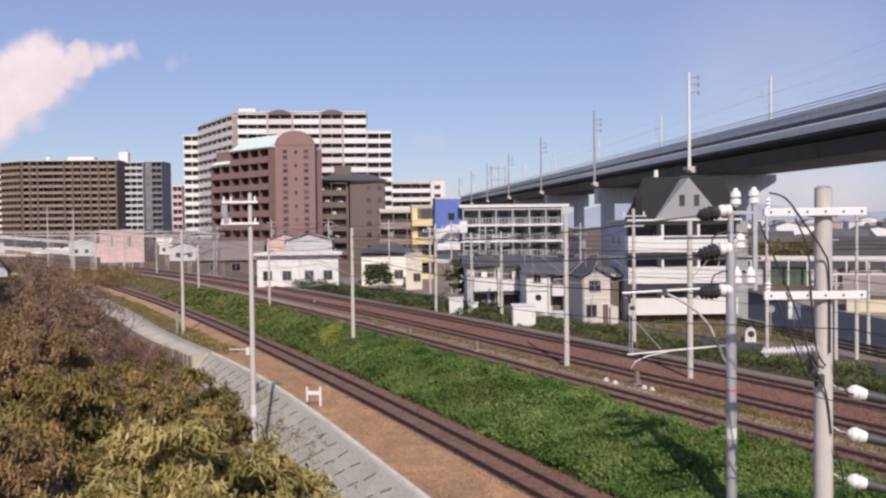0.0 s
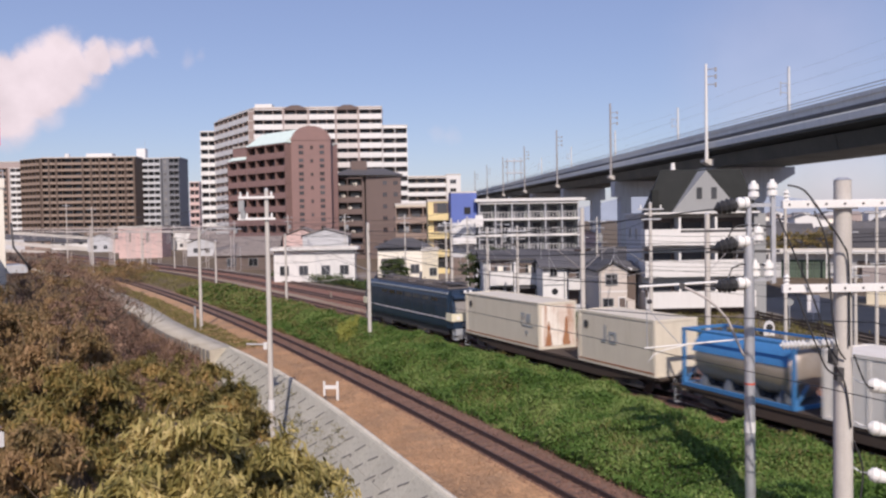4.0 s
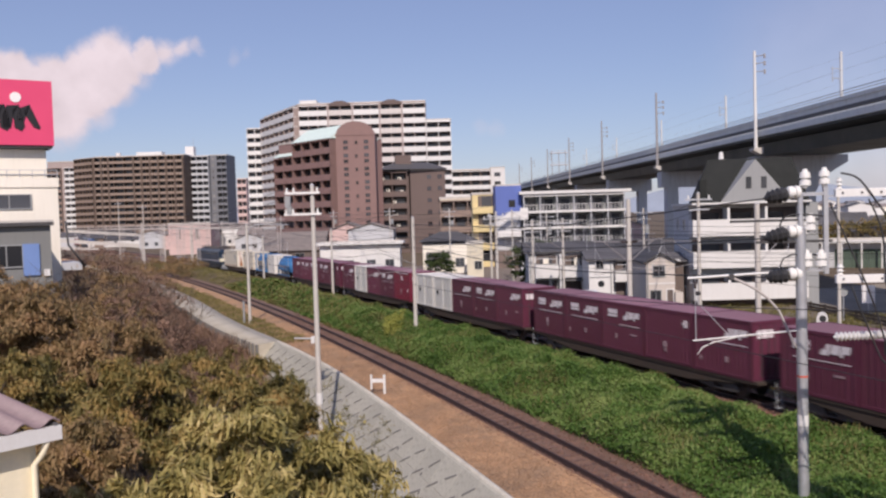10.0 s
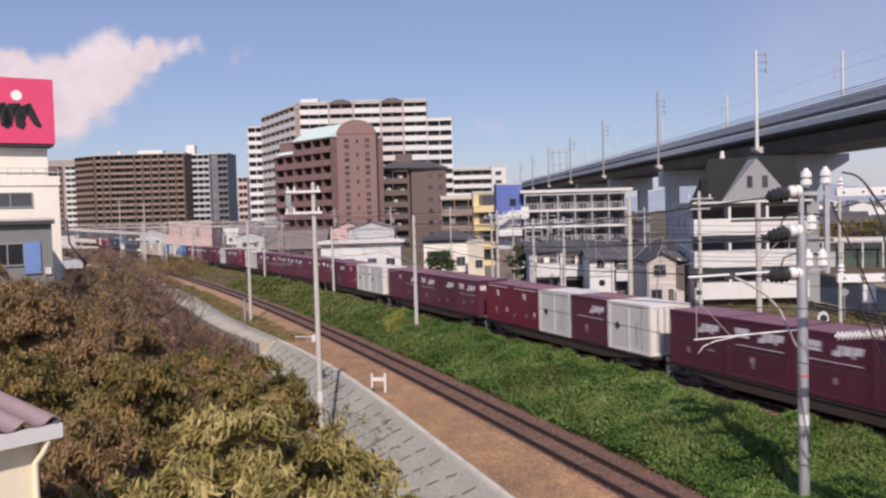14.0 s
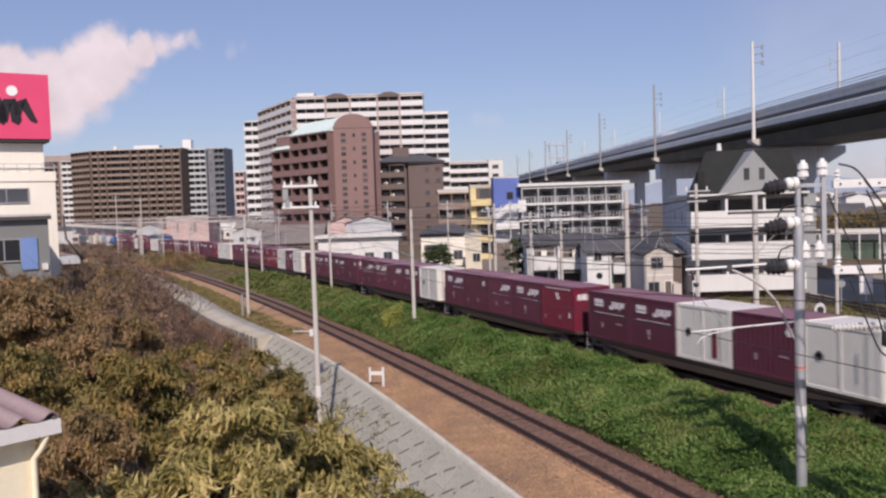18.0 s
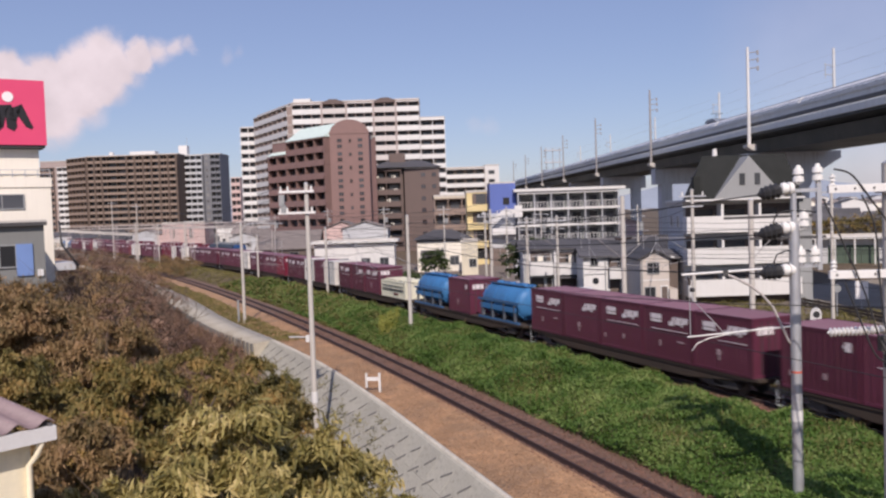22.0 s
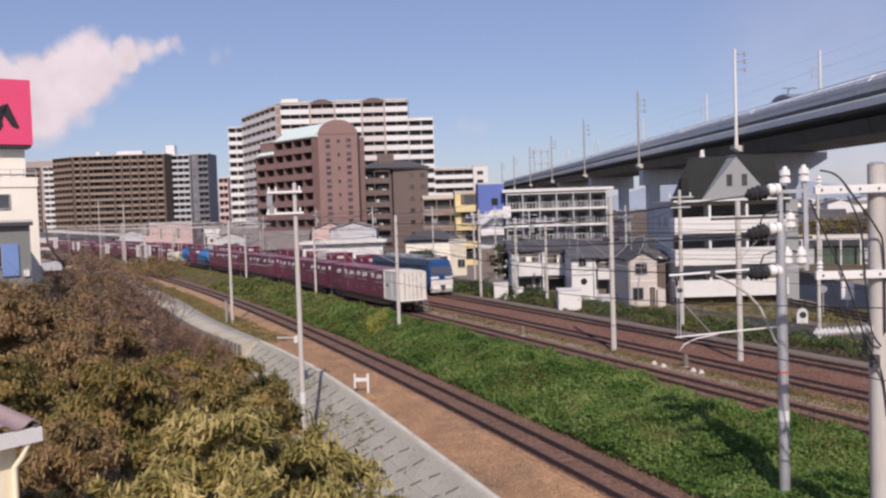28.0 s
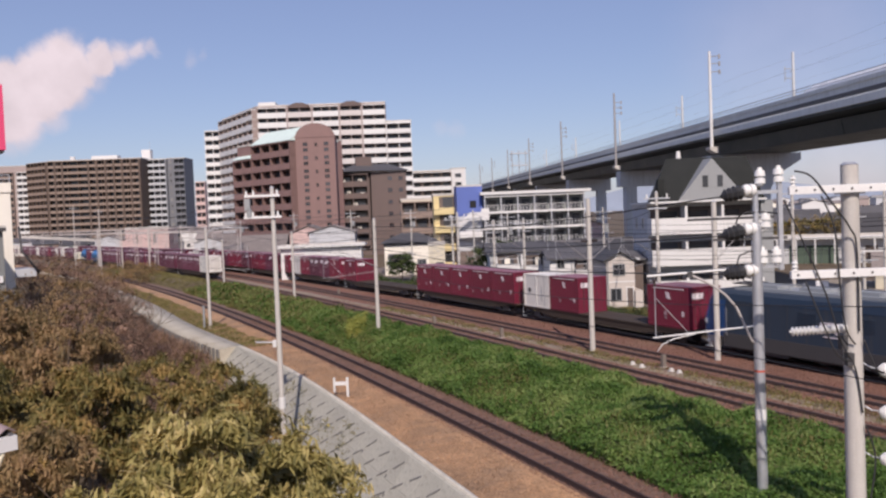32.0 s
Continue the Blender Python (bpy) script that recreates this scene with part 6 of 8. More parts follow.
# steel portals over the far tracks
for s in (158, 172, 186, 204, 226, 248, 275, 300):
    x0, x1 = main_track(s) - 3.2, main_track(s) + 11.4
    gt = thing("catenary_portal", "grey steel lattice portal across the tracks", "portal", pose(0, s, 0), group="portals")
    for x in (x0, x1):
        leg = Geo()
        for dx in (-0.25, 0.25):
            for dy in (-0.25, 0.25):
                leg.box(x + dx - 0.03, x + dx + 0.03, dy - 0.03, dy + 0.03, -0.3, 8.0)
        for k in range(9):
            leg.tube((x - 0.25, -0.25, k * 0.9 - 0.2), (x + 0.25, -0.25, k * 0.9 + 0.7), 0.02, 0.02, 5)
        part("leg", leg, "portal_pale", gt)
    beam = Geo()
    for z in (7.2, 8.0):
        beam.box(x0, x1, -0.08, 0.08, z - 0.08, z + 0.08)
    n = 14
    for k in range(n):
        u, v = x0 + (x1 - x0) * k / n, x0 + (x1 - x0) * (k + 1) / n
        beam.tube((u, 0, 7.2 if k % 2 else 8.0), (v, 0, 8.0 if k % 2 else 7.2), 0.025, 0.025, 5)
    part("beam", beam, "portal_pale", gt)
    for st in TRACK_STEP:
        part("hanger", Geo().tube((main_track(s) + st, 0, 5.0), (main_track(s) + st, 0, 7.2), 0.05, 0.05, 6), "portal_grey", gt)


# wires along the tracks
def run(f, off, z, sag, lo, hi, span, r, label):
    pts = []
    s = lo
    while s <= hi:
        u = ((s - lo) % span) / span
        pts.append((f(s) + off, s, z - sag * 4 * u * (1 - u)))
        s += span / 6
    thing("overhead_wire", label, "wire", geo=Geo().path(pts, r, 4), mat="wire_black")


run(near_track, 0.0, 4.75, 0.0, -25, 330, 36, 0.012, "copper contact wire above the single track")
run(near_track, 0.0, 6.2, 0.8, -25, 330, 36, 0.014, "messenger wire above the single track")
for st in TRACK_STEP:
    run(main_track, st, 5.0, 0.0, -25, 400, 42, 0.012, "contact wire above a main track")
    run(main_track, st, 6.3, 0.8, -20, 400, 42, 0.014, "messenger wire above a main track")
for off, z in ((2.7, 7.4), (6.3, 7.2), (11.6, 7.6), (12.4, 7.2), (12.9, 6.6), (11.6, 6.0)):
    run(main_track, off, z, 0.6, -22, 400, 44, 0.018, "feeder cable along the tracks")
run(near_track, -3.6, 7.2, 0.5, 70.9, 310, 40, 0.014, "feeder cable beside the single track")
for z, dx in ((9.6, -1.0), (9.6, 0.22), (8.72, -1.06)):
    hanging([(8.55 + dx, 35.1, z), (9.0 + dx, 75, z - 0.6), (4.5, 168, 11.2)], 0.012, 10, "power_line", "thin black overhead power line")

for off, z, lo in ((-3.0, 8.1, 104), (-1.6, 7.5, 104), (1.8, 8.3, 104), (4.9, 8.4, 104), (7.4, 7.9, 104), (10.4, 8.5, 104), (13.2, 8.9, 104), (15.0, 8.2, 90), (17.5, 9.2, 90), (20.0, 7.7, 90)):
    run(main_track, off, z, 0.7, lo, 330, 40, 0.022, "pale stranded feeder wire over the far tracks")
for y, x, h in ((108, 45.5, 9.2), (126, 43.0, 9.6), (152, 41.0, 9.8), (170, 35.0, 9.0), (96, 49.0, 8.8), (84, 47.2, 8.2), (70, 50.2, 8.4)):
    p = pole("thin concrete street pole with wires among the houses", x, y, -0.3, h, 0.15, 0.1, group="utility poles")
    part("crossarm", Geo().box(-0.9, 0.9, -0.12, -0.05, h - 0.45, h - 0.37).box(-0.7, 0.7, -0.12, -0.05, h - 1.1, h - 1.02), "galvanised", p, "", pose(0, 0, 0, 0, 0, -28))
    part("transformer", Geo().tube((0.32, -0.1, h - 2.4), (0.32, -0.1, h - 1.6), 0.24, 0.24, 12), "grey_paint", p, "grey drum transformer")
for a, b in (((45.5, 108, 8.8), (43.0, 126, 9.2)), ((43.0, 126, 9.2), (41.0, 152, 9.4)), ((49.0, 96, 8.4), (45.5, 108, 8.8)), ((47.2, 84, 7.8), (49.0, 96, 8.4)), ((50.2, 70, 8.0), (47.2, 84, 7.8)), ((39.4, 67.2, 7.2), (50.2, 70, 8.0)), ((38.6, 47.5, 8.8), (50.2, 70, 8.0)), ((41.2, 86, 7.7), (47.2, 84, 7.8))):
    for dz in (0.0, -0.65):
        m = ((a[0] + b[0]) / 2, (a[1] + b[1]) / 2, (a[2] + b[2]) / 2 - 0.5 + dz)
        hanging([(a[0], a[1], a[2] + dz), m, (b[0], b[1], b[2] + dz)], 0.02, 6, "power_line", "black overhead power line between street poles")

# trackside boxes
for x, y, w, d, hgt, lab in ((38.0, 73.6, 1.35, 0.9, 1.5, "white steel equipment cabinet"), (39.5, 72.9, 0.95, 0.8, 1.0, "small white equipment cabinet"), (38.1, 61.4, 1.9, 1.6, 1.75, "white lineside relay hut")):
    c = thing("equipment_cabinet", lab, "cabinet", pose(x, y, -0.22, 0, 0, -26))
    part("body", Geo().box(-w / 2, w / 2, -d / 2, d / 2, 0.1, hgt, 0.02), "white_paint", c)
    part("plinth", Geo().box(-w / 2 - 0.05, w / 2 + 0.05, -d / 2 - 0.05, d / 2 + 0.05, -0.1, 0.1), "concrete_light", c)
    part("lid", Geo().box(-w / 2 - 0.06, w / 2 + 0.06, -d / 2 - 0.08, d / 2 + 0.06, hgt, hgt + 0.08), "white_paint", c)
    dr = part("door", Geo().box(-w / 2 + 0.08, w / 2 - 0.08, -d / 2 - 0.03, -d / 2, 0.2, hgt - 0.1), "white_paint", c)
    part("handle", Geo().box(w / 2 - 0.25, w / 2 - 0.2, -d / 2 - 0.06, -d / 2 - 0.03, hgt * 0.5, hgt * 0.6), "steel_dark", dr)
for i in range(4):
    stn = thing("pale_stone", "pale lump of stone in the ballast weeds", "stone", pose(28.3 + random.uniform(-0.5, 0.6), 33 + random.uniform(0, 6), -0.2, 0, 0, random.uniform(0, 90)),
                geo=Geo().tube((0, 0, 0), (0, 0, 0.22), 0.2, 0.09, 6), mat="concrete_light", group="pale stones")


# the white van on the sunken road: nose towards its local -y
van = thing("box_van", "small white box van driving along the road", "van", pose(54.3, 36.0, SUNKEN + 0.03, 0, 0, 166))
b = part("body", Geo().prism([(-1.65, 0.3), (-1.65, 0.95), (-1.45, 1.15), (-0.95, 1.8), (1.6, 1.84), (1.68, 1.7), (1.68, 0.3)], "x", -0.72, 0.72), "cream_white", van)
part("windscreen", Geo().add([(-0.62, -1.455, 1.2), (0.62, -1.455, 1.2), (0.58, -1.0, 1.77), (-0.58, -1.0, 1.77)], [(0, 1, 2, 3)]), "glass_dark", b)
part("rear_window", Geo().box(-0.58, 0.58, 1.68, 1.695, 1.1, 1.58), "glass_dark", b)
part("bumper", Geo().box(-0.7, 0.7, -1.72, -1.63, 0.3, 0.52), "grey_paint", b)
part("bumper", Geo().box(-0.7, 0.7, 1.68, 1.76, 0.3, 0.5), "grey_paint", b)
VAN_WHEELS = []
for sx in (-1, 1):
    for y0, y1 in ((-0.85, 0.15), (0.22, 1.4)):
        part("side_window", Geo().box(sx * 0.725 - 0.006, sx * 0.725 + 0.006, y0, y1, 1.15, 1.65), "glass_dark", b)
    part("headlight", Geo().box(sx * 0.5 - 0.13, sx * 0.5 + 0.13, -1.67, -1.64, 0.72, 0.9), "sign_white", b)
    part("tail_lamp", Geo().box(sx * 0.62 - 0.07, sx * 0.62 + 0.07, 1.675, 1.69, 0.62, 0.95), "tail_red", b, "red tail lamp")
    for y1 in (-1.1, 1.1):
        w = part("wheel", Geo().tube((-0.06, 0, 0), (0.06, 0, 0), 0.28, 0.28, 14), "steel_dark", van, "", pose(sx * 0.68, y1, 0.28))
        part("rim", Geo().tube((sx * 0.055, 0, 0), (sx * 0.07, 0, 0), 0.16, 0.16, 8), "galvanised", w)
        VAN_WHEELS.append((w, sx * 0.68, y1))

# added planks: their dark colour gives the shadow strip along the yard
g = thing("plank_fence", "added low dark brown planks in place of a shadow strip beside the yard", "fence", heading(53.0, 53.2, 46.2, 31.0, -0.15))
for i in range(12):
    part("post", Geo().box(-0.06, 0.06, -0.05, 0.05, -0.1, 0.78), "shadow_strip_brown", g, "", pose(0.1 + i * 2.09, 0, 0))
plank = Geo().box(0.02, 2.07, -0.075, -0.05, 0.0, 0.2).mesh("plank", "shadow_strip_brown")
for i in range(11):
    for z in (0.02, 0.26, 0.5):
        part("plank", plank, "shadow_strip_brown", g, "", pose(0.1 + i * 2.09, 0, z))
sg = thing("signboard", "white upright signboard on a steel post", "sign", pose(58.9, 51.4, SUNKEN, 0, 0, -45))
part("board", Geo().box(-0.5, 0.5, -0.05, 0.0, 0.8, 2.3, 0.015), "sign_white", sg)
part("post", Geo().tube((0, 0.05, -0.1), (0, 0.05, 2.2), 0.05, 0.05, 8), "galvanised", sg)
sg = thing("road_sign", "round grey road sign on a thin post", "sign", pose(48.5, 44.4, -0.15, 0, 0, -45))
part("disc", Geo().tube((0, -0.05, 2.2), (0, -0.02, 2.2), 0.28, 0.28, 16), "grey_paint", sg)
part("post", Geo().tube((0, 0, -0.1), (0, 0, 2.45), 0.04, 0.04, 8), "galvanised", sg)
dr = thing("pipe_housing", "white rounded housing with a dark round opening", "box", pose(46.3, 44.2, -0.2, 0, 0, -46))
part("shell", Geo().prism([(-0.36, 0.0), (0.36, 0.0), (0.36, 0.65), (0.26, 0.92), (0.0, 1.05), (-0.26, 0.92), (-0.36, 0.65)], "y", -0.3, 0.4), "white_paint", dr)
part("opening", Geo().tube((0.04, -0.315, 0.62), (0.04, -0.295, 0.62), 0.23, 0.23, 14), "wire_black", dr, "dark round opening")

# ---- plants ----
RNG = np.random.default_rng(11)


def tree(label, x, y, z0, height, crown, n_clump, per, leaf, mat, length=0.17, width=0.06, droop=0.5, bare=0.0, seed=1):
    """A tapered trunk, forking limbs, twigs and a crown of leaf clumps. crown: centre height above z0, radii across and up."""
    rng = np.random.default_rng(seed)
    t = thing("tree", label, "tree", pose(x, y, z0), group="roadside trees")
    cz, rx, rz = crown
    clumps = []
    n_clump, per = int(n_clump * 0.62), int(per * 1.35)
    gap, tries = 0.7 * rx, 0
    while len(clumps) < n_clump:
        p = rng.normal(0, 1, 3)
        p /= np.linalg.norm(p)
        k = rng.uniform(0.35, 1.0) ** 0.5
        q = np.array([p[0] * rx * k, p[1] * rx * k, cz + p[2] * rz * k])
        q += rng.normal(0, 0.08 * rx, 3)
        tries += 1
        if tries % 40 == 0:
            gap *= 0.93
        if q[2] > 0.25 * height and all(np.sum(((q - c) * (1, 1, 1.5)) ** 2) > gap * gap for c in clumps):
            clumps.append(q)
    clumps = np.array(clumps)
    wood = Geo()
    fork = Vector((rng.normal(0, 0.15), rng.normal(0, 0.15), max(1.0, (cz - rz) * 0.75)))
    wood.tube((0, 0, -0.3), fork, 0.2 * height / 8, 0.14 * height / 8, 10)
    limbs = []
    for k in range(6):
        a = k * math.tau / 6 + rng.uniform(-0.4, 0.4)
        e = Vector((math.cos(a) * rx * 0.5, math.sin(a) * rx * 0.5, cz + rng.uniform(-0.3, 0.5) * rz))
        mid = fork.lerp(e, 0.5) + Vector((rng.normal(0, 0.2), rng.normal(0, 0.2), 0.25))
        wood.tube(fork, mid, 0.085 * height / 8, 0.06 * height / 8, 8)
        wood.tube(mid, e, 0.06 * height / 8, 0.03, 8)
        limbs += [mid, e]
    part("trunk", wood, "bark", t)
    twigs = Geo()
    for q in clumps[:: 2]:
        v = Vector(q)
        s = min(limbs, key=lambda l: (l - v).length)
        twigs.tube(s, v, 0.022, 0.008, 5, False)
        if bare:
            for _ in range(5):
                twigs.tube(v, v + Vector(rng.normal(0, 0.45, 3)) + Vector((0, 0, 0.25)), 0.012, 0.004, 4, False)
    tagged(part("branchwork", twigs, "bark", t), kind="stuff")
    # boughs: sprigs that fan out from the clump's heart, bare underneath, their ends hanging
    r = max(0.22, rx * 0.32)
    m = len(clumps)
    sprig = rng.normal(0, 1, (m, 22, 3))
    sprig /= np.linalg.norm(sprig, axis=2, keepdims=True)
    sprig[:, :, 2] = np.abs(sprig[:, :, 2]) * 0.55 - 0.08
    sprig *= r * rng.uniform(0.6, 1.4, (m, 22, 1)) * rng.uniform(0.7, 1.2, (m, 1, 1))
    which = rng.integers(0, 22, (m, per))
    reach = rng.uniform(0.1, 1.0, (m, per, 1)) ** 0.6
    off = np.take_along_axis(sprig, which[:, :, None], 1) * reach
    off[:, :, 2] -= 0.3 * (off[:, :, 0] ** 2 + off[:, :, 1] ** 2) / r
    off += rng.normal(0, 0.1 * r, off.shape)
    pts = (clumps[:, None, :] + off).reshape(-1, 3)
    # shoots that break the outline
    k = 26
    aim = rng.normal(0, 1, (k, 3))
    aim /= np.linalg.norm(aim, axis=1, keepdims=True)
    aim[:, 2] = np.abs(aim[:, 2]) * 0.9 + 0.05
    span = rng.uniform(0.75, 1.0, (k, 1, 1)) + rng.uniform(0, 0.34, (k, 1, 1)) * rng.uniform(0, 1, (k, max(30, per // 12), 1))
    arm = aim[:, None, :] * span * np.array([rx, rx, rz])
    arm[:, :, 2] += cz - 0.25 * (span[:, :, 0] - 0.75) ** 2
    arm += rng.normal(0, 0.055 * rx, arm.shape)
    pts = np.concatenate([pts, arm.reshape(-1, 3)])
    aims = np.concatenate([off.reshape(-1, 3), np.broadcast_to(aim[:, None, :], arm.shape).reshape(-1, 3)])
    v, f = leaves(rng, pts, length, width, droop, aims)
    part("crown", cloud_mesh("crown", v, f, mat), mat, t)
    return t


TREES = (
    ("broadleaf tree with drooping olive leaves turning yellow", 1.92, 11.0, 5.95, 1.5, 1.3, 54, 1450, "leaf_olive", 0.15, 1),
    ("broadleaf tree with drooping olive leaves", 3.2, 10.1, 5.05, 0.6, 0.75, 18, 480, "leaf_olive", 0.15, 2),
    ("broadleaf tree with olive and brown leaves", -0.05, 11.2, 5.25, 0.85, 0.9, 24, 1050, "leaf_olive", 0.15, 21),
    ("tree with dark dull green leaves", 2.8, 17.6, 5.6, 1.32, 1.7, 46, 1300, "leaf_dark", 0.14, 3),
    ("tree with dark dull green leaves", 0.7, 14.6, 3.5, 1.3, 1.3, 32, 1400, "leaf_dark", 0.13, 6),
    ("tree with dull green leaves turning brown", 0.6, 19.4, 5.4, 1.7, 1.7, 36, 1000, "leaf_dark", 0.18, 4),
    ("tree with rusty brown autumn leaves", -0.4, 16.3, 5.0, 1.25, 1.3, 32, 1300, "leaf_brown", 0.13, 5),
    ("tree with sparse brown leaves", -2.1, 30.6, 6.45, 2.6, 2.4, 60, 1300, "leaf_brown", 0.2, 7),
    ("tree with sparse brown leaves", 0.4, 28.0, 5.75, 2.0, 2.1, 42, 1100, "leaf_brown", 0.19, 8),
    ("tree with thin olive foliage", 2.7, 25.0, 5.0, 1.4, 1.8, 30, 800, "leaf_dark", 0.19, 9),
    ("tree with dark dull green leaves", -1.9, 22.5, 5.5, 1.7, 1.9, 40, 1000, "leaf_dark", 0.19, 19),
    ("tree with browning leaves", -3.4, 33.5, 6.6, 2.2, 2.4, 50, 1200, "leaf_brown", 0.2, 41),
    ("half-bare tree with brown twigs", 1.5, 40.0, 5.4, 1.8, 2.4, 60, 130, "twig_brown", 0.2, 42),
    ("half-bare tree with brown twigs", 3.2, 35.5, 2.6, 1.6, 1.8, 60, 130, "twig_brown", 0.2, 43),
    ("half-bare tree with brown twigs", 4.0, 47.0, 2.0, 1.8, 2.0, 60, 110, "twig_brown", 0.2, 44),
    ("half-bare tree with brown twigs", -2.4, 40.0, 6.3, 2.0, 2.4, 70, 160, "leaf_brown", 0.2, 45),
    ("tall half-bare tree with brown twigs", 2.7, 50.5, 5.6, 1.4, 2.6, 50, 70, "twig_brown", 0.18, 51),
    ("tall half-bare tree with brown twigs", 1.0, 45.0, 6.2, 1.5, 3.0, 60, 150, "leaf_brown", 0.18, 52),
    ("half-bare tree with brown twigs", 4.6, 62.0, 1.6, 1.8, 1.6, 50, 80, "twig_brown", 0.2, 53),
    ("half-bare tree with brown twigs", -0.6, 48.5, 6.0, 3.0, 2.6, 80, 70, "leaf_brown", 0.2, 10),
    ("half-bare tree with brown twigs", 3.6, 60.0, 4.6, 2.6, 2.4, 70, 60, "twig_brown", 0.2, 11),
    ("half-bare tree with brown twigs", 1.6, 66.0, 5.0, 3.0, 2.6, 70, 60, "twig_brown", 0.22, 12),
    ("half-bare tree with dull brown twigs", -1.9, 70.0, 6.9, 2.2, 2.8, 80, 70, "twig_brown", 0.22, 61),
    ("half-bare tree with dull brown twigs", 0.1, 82.0, 6.6, 2.4, 2.8, 80, 70, "twig_brown", 0.24, 62),
    ("half-bare tree with dull brown twigs", 2.4, 92.0, 5.4, 2.6, 2.6, 80, 60, "twig_brown", 0.26, 63),
    ("half-bare tree with brown twigs", 4.2, 84.0, 3.9, 3.0, 2.6, 70, 60, "twig_brown", 0.24, 14),
    ("half-bare tree with brown twigs", 1.2, 104.0, 4.4, 4.5, 3.0, 90, 70, "leaf_brown", 0.3, 15),
    ("low bushy tree with brown leaves", 6.0, 112.0, 3.0, 3.2, 2.4, 60, 90, "leaf_brown", 0.3, 16),
    ("low bushy tree with brown leaves", 10.2, 138.0, 3.3, 4.0, 2.6, 70, 110, "leaf_brown", 0.32, 17),
    ("low bushy tree with olive leaves", 14.6, 150.0, 2.6, 3.2, 2.0, 60, 110, "leaf_brown", 0.32, 18),
    ("low bushy tree with brown leaves", 3.0, 150.0, 3.6, 5.0, 2.8, 80, 110, "leaf_brown", 0.34, 22))
for x, y, h, rx, seed in ((113.5, 103.5, 5.6, 3.4, 71), (119.5, 101.5, 6.2, 4.0, 72), (122.0, 95.0, 5.4, 3.4, 73), (105.0, 100.0, 5.2, 3.0, 74)):
    tree("dark green tree among the town roofs", x, y, -0.2, h, (h - 2.2, rx, 2.2), 40, 90, 0, "leaf_dark", 0.45, 0.16, 0.5, seed=seed)
for lab, x, y, top, rx, rz, n, per, mat, ln, seed in TREES:
    cr = (0, rx, rz)
    top -= 0.25
    h = top - STREET
    near = y < 20
    tree(lab, x, y, STREET, h, (h - cr[2], cr[1], cr[2]), n, int(per * (0.7 if near else 1)), 0, mat, ln * (1.3 if near else 1), ln * (0.3 if near else 0.26), 0.5, bare=1.0 if "bare" in lab or "sparse" in lab else 0.0, seed=seed)


def weeds(name, label, n, lo, hi, left, right, level, mat, length, width, tall, droop=0.2, clump=0.0):
    s = RNG.uniform(lo, hi, n) if lo > 15 else lo + (hi - lo) * RNG.uniform(0, 1, n) ** 1.35
    u = RNG.uniform(0, 1, n)
    if clump:
        cs, cu = RNG.uniform(lo, hi, 60), RNG.uniform(0, 1, 60)
        pick = RNG.integers(0, 60, n)
        s, u = cs[pick] + RNG.normal(0, clump, n), np.clip(cu[pick] + RNG.normal(0, 0.05, n), 0, 1)
    l = np.array([left(q) for q in s])
    r = np.array([right(q) for q in s])
    x = l + (r - l) * u
    bumps = 0.5 + 0.35 * np.sin(x * 1.3 + s * 0.5) * np.sin(s * 0.9 - x * 0.4) + 0.3 * np.sin(s * 2.3 - x * 1.7) + 0.5 * np.sin(x * 0.6 + s * 0.27 + 1) * np.sin(s * 0.33 - x * 0.25)
    bumps = np.maximum(bumps, -0.15)
    z = np.array([level(a, b) for a, b in zip(x, s)]) + tall * RNG.uniform(0, 1, n) ** 0.6 * (0.35 + bumps)
    v, f = leaves(RNG, np.stack([x, s, z], 1), length, width, droop)
    ob = new(name, cloud_mesh(name, v, f, mat))
    return tagged(ob, label, "plants", kind="stuff")


def hump(x, s):
    pr = ground_profile(s)
    return float(np.interp(x, [p[0] for p in pr], [p[1] for p in pr]))


weeds("weeds", "dense green creeping weeds between the tracks", 190000, 4, 75, lambda s: near_track(s) + 1.5, lambda s: main_track(s) - 2.25, hump, "leaf_grass", 0.165, 0.085, 0.45, 0.0)
weeds("verge_grass", "olive grass among the far weeds", 12000, 68, 112, lambda s: near_track(s) + 1.7, lambda s: main_track(s) - 1.9, hump, "leaf_weed", 0.3, 0.12, 0.55)
weeds("weeds", "green weeds between the far tracks", 15000, 75, 112, lambda s: near_track(s) + 1.7, lambda s: main_track(s) - 1.9, hump, "leaf_grass", 0.3, 0.17, 0.45)
weeds("verge_grass", "brown and olive grass between the far tracks", 20000, 108, 180, lambda s: near_track(s) + 1.9, lambda s: main_track(s) - 2.0, hump, "leaf_weed", 0.34, 0.06, 0.35, -0.5)
weeds("dry_weeds", "dry straw-coloured grass patches at the edge of the weed bank", 16000, 45, 112, lambda s: near_track(s) + 1.4, lambda s: near_track(s) + 3.2, hump, "leaf_weed", 0.3, 0.04, 0.4, -0.6, 0.9)
weeds("dry_weeds", "dry yellow-green grass tufts on the weed bank", 14000, 8, 70, lambda s: near_track(s) + 1.7, lambda s: main_track(s) - 2.0, hump, "leaf_weed", 0.3, 0.03, 0.5, -0.8, 0.8)
weeds("grass", "long green grass blades among the weeds", 40000, 6, 80, lambda s: near_track(s) + 1.5, lambda s: main_track(s) - 2.5, hump, "leaf_grass", 0.34, 0.035, 0.5, -0.75)
